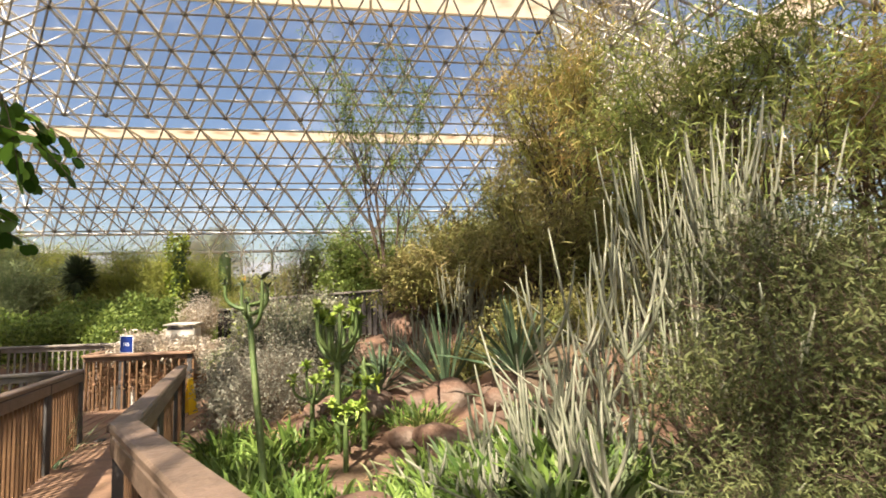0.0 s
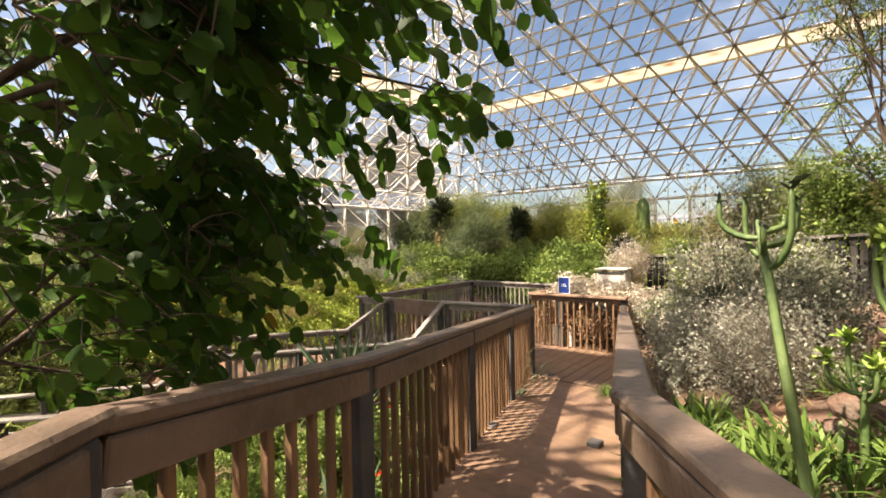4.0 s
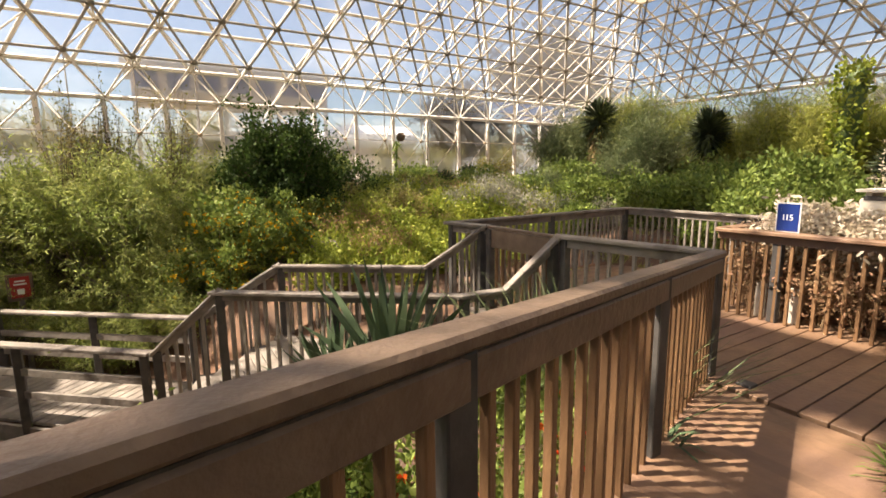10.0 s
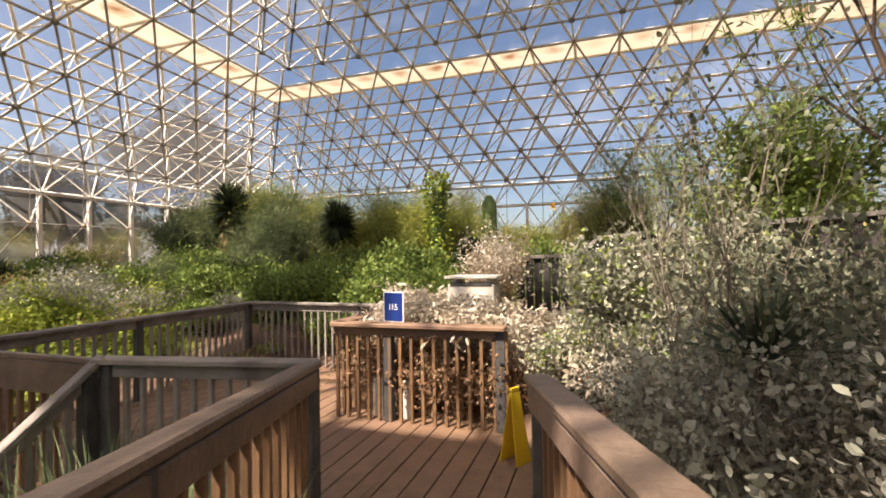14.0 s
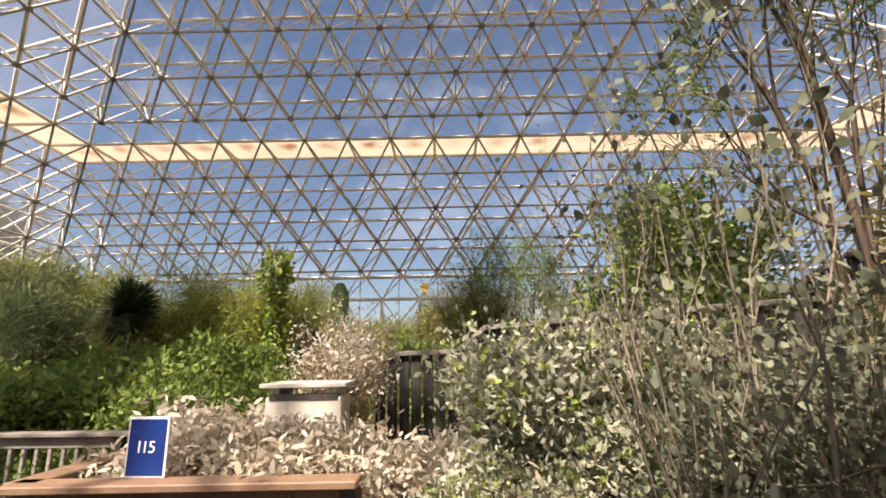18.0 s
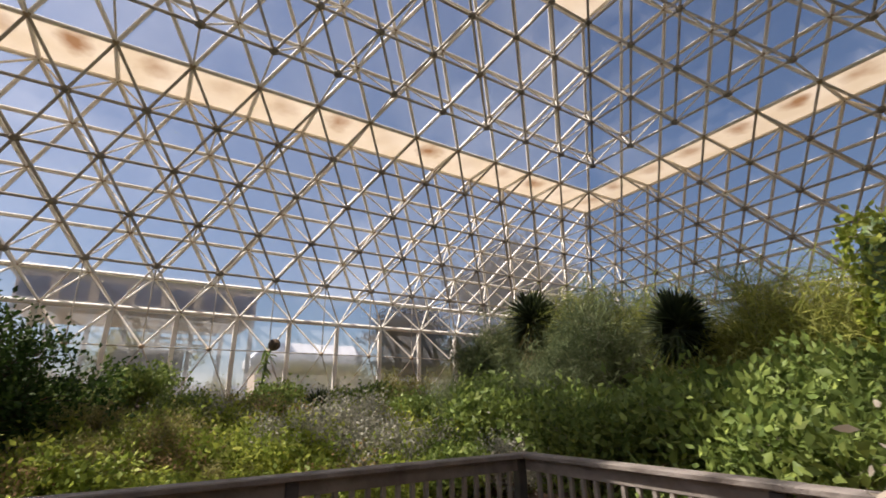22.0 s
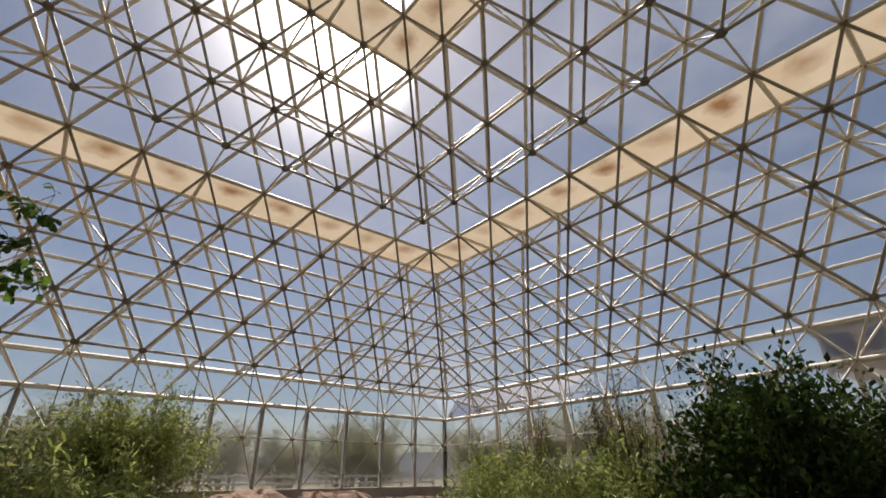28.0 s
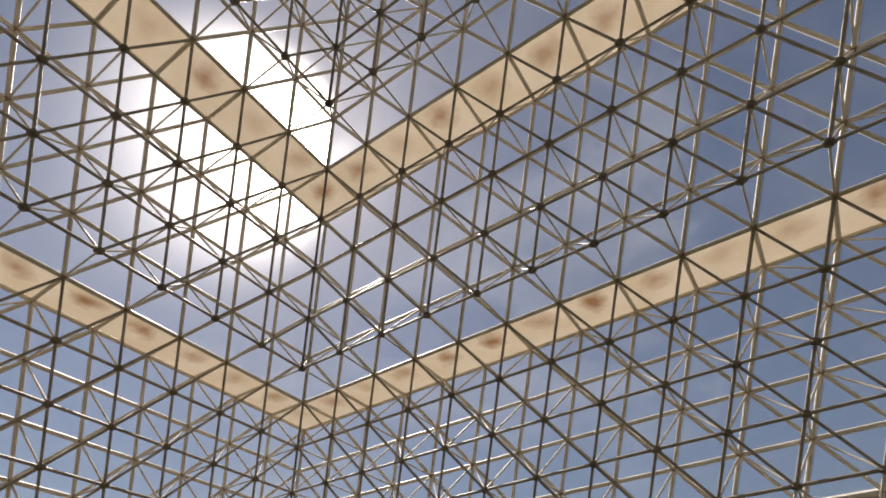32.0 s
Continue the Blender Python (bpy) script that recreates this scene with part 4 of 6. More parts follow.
for a, b in (((P_X0, P_Y0), (P_X1, P_Y0)), ((P_X0, P_Y0), (P_X0, P_Y1))):
    n = int((Vector(b) - Vector(a)).length / 0.125)
    for i in range(n + 1):
        x, y = a[0] + (b[0] - a[0]) * i / n, a[1] + (b[1] - a[1]) * i / n
        ob = new("slat", BAL_MESH)
        ob.parent = planter
        ob.matrix_world = Matrix.Translation((x, y, 0.94)) @ Matrix.Diagonal((1, 1, 0.94 - DECK, 1))
for x, y in ((P_X0 + 0.62, P_Y0 + 0.03), (P_X1 - 0.06, P_Y0 + 0.02), (P_X0 + 0.02, P_Y1)):
    bm = box(0.095, 0.095, 0.94 - DECK, 0.005, (x, y, 0.47 + DECK / 2))
    bm.transform(inv_p)
    part("post", bm, POST, planter)
bm = box(P_X1 - P_X0 - 0.4, P_Y1 - P_Y0 - 0.42, 0.72, 0.12, ((P_X0 + P_X1) / 2 + 0.1, (P_Y0 + P_Y1) / 2 + 0.2, 0.29))
bm.transform(inv_p)
part("soil", bm, SOIL, planter, "reddish brown soil")


def text_mesh(body, size, depth=0.002):
    cu = bpy.data.curves.new("text", "FONT")
    cu.body, cu.size, cu.extrude, cu.align_x, cu.align_y = body, size, depth, "CENTER", "CENTER"
    cu.resolution_u = 3
    ob = bpy.data.objects.new("text", cu)
    scene.collection.objects.link(ob)
    me = bpy.data.meshes.new_from_object(ob.evaluated_get(bpy.context.evaluated_depsgraph_get()))
    bpy.data.objects.remove(ob)
    return me


sign = thing("number_sign", "blue number sign with white border on the planter rim", "sign", (-4.555, 10.05, 0.99), turn=-4)
part("plate", box(0.25, 0.012, 0.335, 0.003, (0, 0, 0.168)), SIGN_WHITE, sign, "white border plate")
part("face", box(0.222, 0.004, 0.307, 0, (0, -0.0085, 0.168)), BLUE, sign, "blue face")
for ch, dx in (("1", -0.042), ("1", -0.006), ("5", 0.037)):
    tm = text_mesh(ch, 0.095)
    tm.transform(pose(dx, -0.013, 0.165, 90, 0, 0))
    part("digit", tm, SIGN_WHITE, sign, "white digit " + ch)

red = thing("warning_sign", "small red and brown warning board on a post beside the bridge", "sign", (-11.9, 1.97, rise(-11.9, 1.97)), turn=108)
hz = 0.14 - rise(-11.9, 1.97)
part("post", box(0.07, 0.07, hz + 0.05, 0.004, (0, 0.03, (hz + 0.05) / 2)), GREYWOOD, red)
part("board", box(0.33, 0.03, 0.44, 0.005, (0, 0, hz - 0.16)), WOOD, red)
part("panel", box(0.24, 0.008, 0.34, 0, (0, -0.02, hz - 0.16)), SIGN_RED, red, "red panel")
for k, (w, zz) in enumerate(((0.13, 0.07), (0.16, 0.02))):
    part("line_of_text", box(w, 0.004, 0.025, 0, (0, -0.026, hz - 0.13 + zz)), SIGN_WHITE, red)
part("symbol", box(0.09, 0.004, 0.09, 0.01, (0, -0.026, hz - 0.23)), SIGN_WHITE, red)

caution = thing("yellow_marker", "yellow folding caution board leaning by the planter", "caution board", (-3.12, 9.36, DECK), turn=60)
for s in (-1, 1):
    bm = box(0.20, 0.012, 0.60, 0.004, (0, 0, 0.30))
    for v in bm.verts:
        v.co.x *= 1 - 0.5 * v.co.z / 0.62
    bm.transform(pose(0, s * 0.09, 0, s * 8))
    part("board", bm, YELLOW, caution)
part("hinge", box(0.1, 0.03, 0.03, 0.004, (0, 0, 0.615)), YELLOW, caution)

crate = thing("vent_box", "white painted slatted wooden vent box", "vent box", (-3.91, 11.1, 0.70), turn=2)
part("body", box(0.58, 0.42, 0.66, 0.008, (0, 0, 0.33)), WHITE, crate)
for i in range(5):
    part("slat", box(0.46, 0.02, 0.055, 0.004, (0.02, -0.222, 0.12 + i * 0.095)), WHITE, crate)
# a solid near-black strip paints the shaded gap below the lid
part("slot", box(0.52, 0.02, 0.05, 0, (0, -0.206, 0.66)), DARKWOOD, crate)
part("lid", box(0.66, 0.50, 0.035, 0.006, (0, 0, 0.745)), WHITE, crate)
for x in (-0.22, 0.22):
    part("lid_block", box(0.06, 0.4, 0.07, 0.004, (x, 0, 0.695)), WHITE, crate)

# dark board fence of the upper stair behind the planter
fence = thing("board_fence", "dark weathered board fence with a sloping stair rail", "fence", (-3.5, 12.1, 0.4))
fpts = [((-3.55, 12.2), 1.70, 0.95), ((-2.68, 12.1), 1.72, 0.95), ((-2.4, 12.05), 1.95, 1.1), ((-0.45, 11.4), 2.05, 1.1), ((0.6, 11.2), 2.1, 1.1)]
inv_f = fence.matrix_world.inverted()
for (a, za, ha), (b, zb, hb) in zip(fpts, fpts[1:]):
    bm = plank((*a, za), (*b, zb), 0.12, 0.05, 0.006)
    bm.transform(inv_f)
    part("cap", bm, GREYWOOD, fence)
    ln = (Vector(b) - Vector(a)).length
    n = max(2, int(ln / 0.125))
    for i in range(n):
        t = (i + 0.5) / n
        x, y, zt = a[0] + (b[0] - a[0]) * t, a[1] + (b[1] - a[1]) * t, za + (zb - za) * t - 0.05
        bm = box(0.10, 0.025, 1.0 + 0.02 * (i % 3), 0.003, (0, 0, -0.5))
        bm.transform(Matrix.Translation((x, y, zt)) @ pose(0, 0, 0, 0, 0, math.degrees(math.atan2(b[1] - a[1], b[0] - a[0]))))
        bm.transform(inv_f)
        part("board", bm, DARKWOOD, fence)

# ---------------------------------------------------------------- plants
def bush(name, label, category, at, radius, height, leaf_mat, twig_mat, count, size, seed, stems=7, depth=2, blade=False, group="", spread=0.6,
         lift=0.2, thick=0.02, scatter=0.09, up=0.2, droop=0.0, wob=0.12, aspect=0.5, extra=(), near=False):
    """A shrub: bent stems that split, and leaves scattered round the twigs."""
    rng = np.random.default_rng(seed)
    plant = thing(name, label, category, at, group)
    seg, rad, tip = [], [], []
    for i in range(stems):
        a = i * 2.399 + rng.uniform(-0.4, 0.4)
        tilt = rng.uniform(0.15, 0.95) ** 0.8 * radius / max(height, 0.3)
        way = np.array([math.cos(a) * tilt, math.sin(a) * tilt, 0.75])
        s, r, t = branch_out(rng, (math.cos(a) * 0.05, math.sin(a) * 0.05, -0.08), way, height * rng.uniform(0.42, 0.6), thick * rng.uniform(0.8, 1.2), depth, spread, 3, lift, wob)
        seg.append(s)
        rad.append(r)
        tip.append(t)
    seg, rad, tip = np.concatenate(seg), np.concatenate(rad), np.concatenate(tip)
    over = seg[:, 1, 2].max() / height
    wide = max(np.percentile(np.hypot(seg[:, 1, 0], seg[:, 1, 1]), 97) / radius, 1e-3)
    shape = np.array([1 / wide, 1 / wide, 1 / over])
    seg, tip = seg * shape, tip * shape
    v, f = tubes(seg, rad, 4 if near else 3)
    part("wood", arrays("wood", v, f, True), twig_mat, plant, "", "stuff")
    pick = tip[rng.integers(0, len(tip), count)] + rng.normal(size=(count, 3)) * scatter * radius
    pick[:, 2] = np.abs(pick[:, 2])
    way = unit(rng, count, up) + (pick / (np.linalg.norm(pick, axis=1, keepdims=True) + 1e-6)) * 0.6
    way[:, 2] -= droop
    ln = rng.uniform(0.6, 1.25, count) * size
    if blade:
        v, f = slips(rng, pick, way, ln, ln * aspect, 0.25)
    else:
        v, f = (leaves if near else folds)(rng, pick, way, ln, ln * aspect)
    part("foliage", arrays("foliage", v, f), leaf_mat, plant, "", "stuff")
    for nm, mat, n, sz in extra:
        p = tip[rng.integers(0, len(tip), n)] * np.array([1.04, 1.04, 1.03]) + rng.normal(size=(n, 3)) * scatter * radius * 0.7
        v, f = folds(rng, np.repeat(p, 4, 0), unit(rng, n * 4, 0.3), sz, sz * 0.8)
        part(nm, arrays(nm, v, f), mat, plant, "", "stuff")
    return plant


def spot(x, y, dz=-0.03):
    return (x, y, rise(x, y) + dz)


def again(plant, x, y, s=1.0, turn=0.0, sz=None, dz=-0.03):
    return copy_thing(plant, pose(*spot(x, y, dz), 0, 0, turn) @ Matrix.Diagonal((s, s, sz or s, 1)))


def rosette(name, label, category, at, mat, n, length, width, seed, flat=0.2, bend=0.1, group="", part_name="leafage"):
    rng = np.random.default_rng(seed)
    plant = thing(name, label, category, at, group)
    a = np.arange(n) * 2.399 + rng.uniform(-0.2, 0.2, n)
    t = (np.arange(n) + 0.5) / n
    e = flat + (1.45 - flat) * t
    way = np.stack([np.cos(a) * np.cos(e), np.sin(a) * np.cos(e), np.sin(e)], 1)
    v, f = blades(rng, way * 0.04, way, length * rng.uniform(0.75, 1.1, n), width, bend)
    part(part_name, arrays(part_name, v, f), mat, plant, "", "stuff")
    return plant


def strap_clump(name, label, at, mat, n, radius, length, width, seed, bend=0.35, group="", category="plant", steep=1.1):
    """Upright arching blades that rise from a patch of ground."""
    rng = np.random.default_rng(seed)
    plant = thing(name, label, category, at, group)
    r, a = radius * np.sqrt(rng.random(n)), rng.random(n) * 6.283
    root = np.stack([r * np.cos(a), r * np.sin(a), np.zeros(n) - 0.03], 1)
    way = rng.normal(size=(n, 3)) * 0.38
    way[:, :2] += root[:, :2] * 0.5 / radius
    way[:, 2] = steep
    v, f = blades(rng, root, way, length * rng.uniform(0.5, 1.15, n), width, bend)
    part("leafage", arrays("leafage", v, f), mat, plant, "", "stuff")
    return plant


def ribbed(points, r0, r1, ribs=7, depth=0.2):
    """A ribbed succulent column through points."""
    p = np.asarray(points, float)
    sides = ribs * 2
    rr = np.interp(np.linspace(0, 1, len(p)), [0, 0.12, 0.9, 1], [r0 * 0.8, r0, r1, r1 * 0.45])
    ang = np.arange(sides) * 2 * np.pi / sides
    prof = 1 - depth * (np.arange(sides) % 2)
    verts, faces = [], []
    for i, q in enumerate(p):
        d = p[min(i + 1, len(p) - 1)] - p[max(i - 1, 0)]
        d /= np.linalg.norm(d) + 1e-9
        u = np.cross(d, [0.3, 1, 0.1])
        u /= np.linalg.norm(u)
        w = np.cross(d, u)
        verts.append(q + (np.cos(ang) * prof)[:, None] * u * rr[i] + (np.sin(ang) * prof)[:, None] * w * rr[i])
    k = np.arange(sides)
    for i in range(len(p) - 1):
        faces.append(np.stack([k + i * sides, (k + 1) % sides + i * sides, (k + 1) % sides + (i + 1) * sides, k + (i + 1) * sides], 1))
    verts = np.concatenate(verts + [p[-1:] + np.array([[0, 0, rr[-1] * 0.5]])])
    faces = np.concatenate(faces)
    last = (len(p) - 1) * sides
    capf = np.stack([k + last, (k + 1) % sides + last, np.full(sides, len(verts) - 1), np.full(sides, len(verts) - 1)], 1)
    return verts, np.concatenate([faces, capf])


def column_mesh(name, points, r0, r1, ribs=7, depth=0.2):
    v, f = ribbed(points, r0, r1, ribs, depth)
    tri = np.concatenate([f[:, [0, 1, 2]], f[:, [0, 2, 3]]])
    tri = tri[(tri[:, 0] != tri[:, 1]) & (tri[:, 1] != tri[:, 2]) & (tri[:, 0] != tri[:, 2])]
    return arrays(name, v, tri, False)


def boulder(name, at, r, seed, mat, squash=0.78, label="rounded brown boulder beside the bridge", group="boulders by the bridge", fine=4):
    bm = bmesh.new()
    bmesh.ops.create_icosphere(bm, subdivisions=fine, radius=1)
    off = Vector((seed * 3.7, seed * 1.3, 0))
    for v in bm.verts:
        n1 = noise.noise(v.co * 0.9 + off)
        n2 = noise.noise(v.co * 2.6 + off)
        n3 = noise.noise(v.co * 6 + off)
        n4 = noise.noise(v.co * 16 + off)
        ridge = 0.05 - abs(noise.noise(Vector((v.co.x * 1.6, v.co.y * 1.6, v.co.z * 4.5)) + off))
        v.co *= 1 + 0.20 * n1 + 0.08 * n2 + 0.035 * n3 + 0.018 * n4 + 0.16 * max(ridge, -0.25)
        v.co.z *= squash
    for fc in bm.faces:
        fc.smooth = True
    bmesh.ops.rotate(bm, verts=bm.verts, cent=(0, 0, 0), matrix=Euler((0.3 * math.sin(seed), 0.25 * math.cos(seed * 2), seed)).to_matrix())
    bmesh.ops.scale(bm, vec=(r, r, r), verts=bm.verts)
    ob = part(name, bm, mat)
    ob.location = at
    return tagged(ob, label, "boulder", group)


# rocks by the bridge and the cave behind it
for i, (x, y, z, r, sq) in enumerate(((-9.25, -1.5, 0.5, 1.3, 0.85), (-11.3, -2.1, 0.7, 0.85, 1.15), (-12.4, -2.0, 0.75, 0.65, 0.9), (-13.1, -1.35, 0.9, 0.78, 0.62), (-14.0, -1.2, 0.85, 0.85, 0.62), (-14.6, -2.7, -0.3, 1.0, 1.1), (-13.2, -3.0, -0.4, 0.9, 1.1),
                                     (-9.15, -0.1, -0.75, 1.2, 0.7), (-11.1, -0.95, -0.35, 0.75, 0.95), (-15.3, -0.8, 0.75, 0.8, 0.7), (-10.4, -3.3, 0.7, 1.1, 0.8), (-12.6, -3.2, 0.7, 1.1, 0.8))):
    boulder("boulder", (x, y, z), r, i + 1, ROCK, sq)
for i, (x, y, r) in enumerate([(-8.4 + 1.3 * math.sin(q * 2.4) * (0.3 + 0.07 * (q % 9)), 1.9 + 1.4 * math.cos(q * 1.7) * (0.3 + 0.06 * (q % 11)), 0.10 + 0.13 * ((q * 7) % 10) / 10) for q in range(30)]):
    boulder("stone", (x, y, rise(x, y) + r * 0.25), r, i + 21, ROCK_DARK, 0.7, "small grey-brown stream stone", "stones under the bridge", 3)
for i, (x, y, r) in enumerate(((0.45, 4.0, 0.26), (0.95, 4.6, 0.3), (0.0, 4.1, 0.16), (0.2, 5.6, 0.32), (1.2, 5.7, 0.35), (0.6, 6.8, 0.35), (0.7, 3.6, 0.14), (0.25, 3.65, 0.12), (0.6, 4.9, 0.2), (0.5, 9.5, 0.55), (1.0, 10.6, 0.6),
                              (0.2, 10.2, 0.4), (1.8, 11.6, 0.7), (2.4, 13.0, 0.8), (3.2, 14.4, 0.9), (-0.4, 9.7, 0.35), (1.5, 12.6, 0.5), (0.2, 3.1, 0.3))):
    boulder("rock", (x, y, rise(x, y) + r * 0.15), r, i + 41, ROCK_RED, 0.65, "rough reddish rock on the slope", "red rocks on the slope", 3)
for i in range(9):
    x, y = -9.35 - 0.28 * i + 0.1 * math.sin(i * 3), 7.9 - 0.42 * i
    boulder("wall_rock", (x - 0.45, y, rise(x - 0.45, y) + 0.12), 0.36 + 0.09 * math.sin(i * 2.2), i + 61, ROCK_DARK, 0.8, "dark rough rock edging the bed", "rocks edging the slope", 3)

# ---- the round-leaved tree that hangs over the ramp
def lobed_leaves(rng, root, way, flat, size):
    """Two-lobed leaves folded along the rib: eighteen corners each."""
    n = len(root)
    way = way / np.linalg.norm(way, axis=1, keepdims=True)
    side = np.cross(way, flat)
    side /= np.linalg.norm(side, axis=1, keepdims=True) + 1e-9
    nrm = np.cross(side, way)
    size = np.broadcast_to(size, n)[:, None]
    fold = rng.uniform(0.02, 0.22, n)[:, None]
    curl = rng.uniform(-0.05, 0.22, n)[:, None]
    prof = ((-0.05, 0.16), (0.08, 0.34), (0.32, 0.40), (0.60, 0.42), (0.84, 0.35), (0.99, 0.19))
    rows = [root + way * size * u - nrm * size * curl * u * u for u in (0.0, 0.12, 0.34, 0.58, 0.80, 0.90)]
    for sgn in (1, -1):
        rows += [root + way * size * u + side * size * w * sgn + nrm * size * (w * fold - curl * u * u) for u, w in prof]
    v = np.stack(rows, 1).reshape(-1, 3)
    t = []
    for o in (6, 12):
        q = [tri for k in range(5) for tri in ((k, o + k, o + k + 1), (k, o + k + 1, k + 1))]
        t += q if o == 6 else [(a, c, b) for a, b, c in q]
    t = np.array(t)
    return v, ((np.arange(n) * 18)[:, None, None] + t[None]).reshape(-1, 3)


rng = np.random.default_rng(5)
tree = thing("round_leaf_tree", "tree with hanging dark green round leaves beside the ramp", "tree", (-3.7, 1.0, rise(-3.7, 1.0) - 0.05))
base = np.array(tree.location)
trunk_pts = np.array([(0, 0, 0), (0.05, 0.05, 1.0), (0.1, 0.12, 2.0), (0.25, 0.25, 2.9), (0.4, 0.45, 3.7)])
v, f = tubes(*chain(trunk_pts, 0.10, 0.05), 8)
part("trunk", arrays("trunk", v, f, True), BARK, tree)
# clusters at z 3.6 and 3.75 are added out of view, to shade lower leaves
CROWN = (((-3.4, 1.95, 2.3), (1.0, 0.7, 1.0), 190), ((-2.25, 1.8, 2.85), (0.4, 0.35, 0.4), 60), ((-3.5, 2.55, 2.12), (0.6, 0.28, 0.38), 22), ((-3.1, 2.85, 2.1), (0.24, 0.14, 0.16), 7),
         ((-2.75, 2.5, 2.95), (0.5, 0.3, 0.4), 40), ((-2.35, 2.85, 2.75), (0.15, 0.15, 0.15), 6), ((-3.0, 2.6, 2.4), (0.3, 0.25, 0.35), 14), ((-2.7, 1.25, 3.75), (0.9, 0.5, 0.35), 110), ((-2.8, 2.15, 2.2), (0.4, 0.35, 0.55), 46),
         ((-2.1, 1.85, 3.05), (0.6, 0.5, 0.5), 70), ((-2.05, 2.6, 3.05), (0.25, 0.2, 0.2), 10), ((-1.75, 2.75, 3.2), (0.2, 0.2, 0.2), 9), ((-1.95, 2.85, 2.72), (0.12, 0.12, 0.12), 5), ((-3.4, 0.9, 3.6), (1.2, 0.75, 0.5), 90), ((-3.5, 2.05, 1.35), (0.7, 0.45, 0.35), 24), ((-5.5, 1.85, 4.2), (0.4, 0.5, 0.75), 44))
seg, rad, roots, ways, flats, sizes = [], [], [], [], [], []
for mid0, size0, count0 in CROWN:
    mid0 = np.array(mid0) - base
    a = trunk_pts[3] * 0.4 + trunk_pts[4] * 0.6 if mid0[2] > 3.0 else trunk_pts[2]
    m = a * 0.5 + mid0 * 0.5 + np.array([0, 0, 0.3])
    s0, r0 = chain([a, m, mid0], 0.018, 0.006)
    seg.append(s0)
    rad.append(r0)
    limb = [m * 0.25 + mid0 * 0.75, mid0]
    for k in range(count0):
        w = rng.normal(size=3)
        q = mid0 + w / np.linalg.norm(w) * rng.random() ** 0.4 * np.array(size0)
        o = min(limb, key=lambda c: float(((c - q) ** 2).sum()))
        limb.append(q)
        s0, r0 = chain([o, (o + q) / 2 + np.array([0, 0, 0.02]), q], 0.005, 0.003)
        seg.append(s0)
        rad.append(r0)
        w = np.array([0.35, 0.6, 0.0]) + rng.normal(size=3) * np.array([0.6, 0.6, 0.3])
        p = q
        steps = rng.integers(4, 8)
        for i in range(steps):
            w = w / np.linalg.norm(w) + np.array([0, 0, -0.16]) + rng.normal(size=3) * 0.05
            w = w / np.linalg.norm(w)
            nx = p + w * 0.068
            seg.append(np.array([[p, nx]]))
            rad.append(np.array([[0.003, 0.0025]]))
            p = nx
            across = np.cross(w, (0, 0, 1))
            sgn = 1 if i % 2 else -1
            roots.append(p)
            ways.append(w * 0.55 + across * 0.75 * sgn + np.array([0, 0, -0.45]) + rng.normal(size=3) * 0.22)
            flats.append(np.array([0, 0, 1.0]) + rng.normal(size=3) * 0.35)
            sizes.append(rng.uniform(0.08, 0.122) * (1.0 if i < steps - 2 else 0.8))
# the long sprig that hangs lowest over the ramp, its leaves in two ranks facing the path
start, fall = np.array((-2.80, 3.19, 2.11)) - base, np.array((0.0, 0.74, -0.66))
a = trunk_pts[4]
for ends in ([a, (a + start) / 2 + np.array([0, 0, 0.15]), start], [start + fall * d + np.array([0, 0, -0.10 * d * d]) for d in (0, 0.12, 0.24, 0.36, 0.44)]):
    s0, r0 = chain(ends, 0.0034, 0.0018)
    seg.append(s0)
    rad.append(r0)
for k in range(9):
    d = 0.01 + 0.052 * k
    low_rank = k % 2
    roots.append(start + fall * d + np.array([0, 0, -0.10 * d * d]))
    ways.append(np.array([-0.15, -0.15, -1.0] if low_rank else [-0.10, 0.90, -0.20]) + rng.normal(size=3) * 0.10)
    flats.append(np.array([0.85, 0.28, -0.28]) + rng.normal(size=3) * 0.10)
    sizes.append((0.135 if k < 7 else 0.105) * rng.uniform(0.92, 1.05))
v, f = tubes(np.concatenate(seg), np.concatenate(rad), 5)
part("wood", arrays("wood", v, f, True), BARK, tree)
roots, ways, flats, sizes = np.array(roots), np.array(ways), np.array(flats), np.array(sizes)
v, f = lobed_leaves(rng, roots, ways, flats, sizes)
part("foliage", arrays("foliage", v, f), L_DARK, tree, "dark green round leaves, lit through from behind", "stuff")
spots = np.array([(-2.85, 2.55, 1.68), (-2.5, 2.75, 2.75), (-3.1, 2.7, 1.75)]) - base
v, f = lobed_leaves(rng, spots, np.array([[0.2, 0.3, -1.0]] * 3) + rng.normal(size=(3, 3)) * 0.2, np.array([[1, 0.4, 0.3]] * 3), 0.10)
part("yellowed_foliage", arrays("yellowed_foliage", v, f), L_YELLOW, tree, "a few yellowed leaves", "stuff")

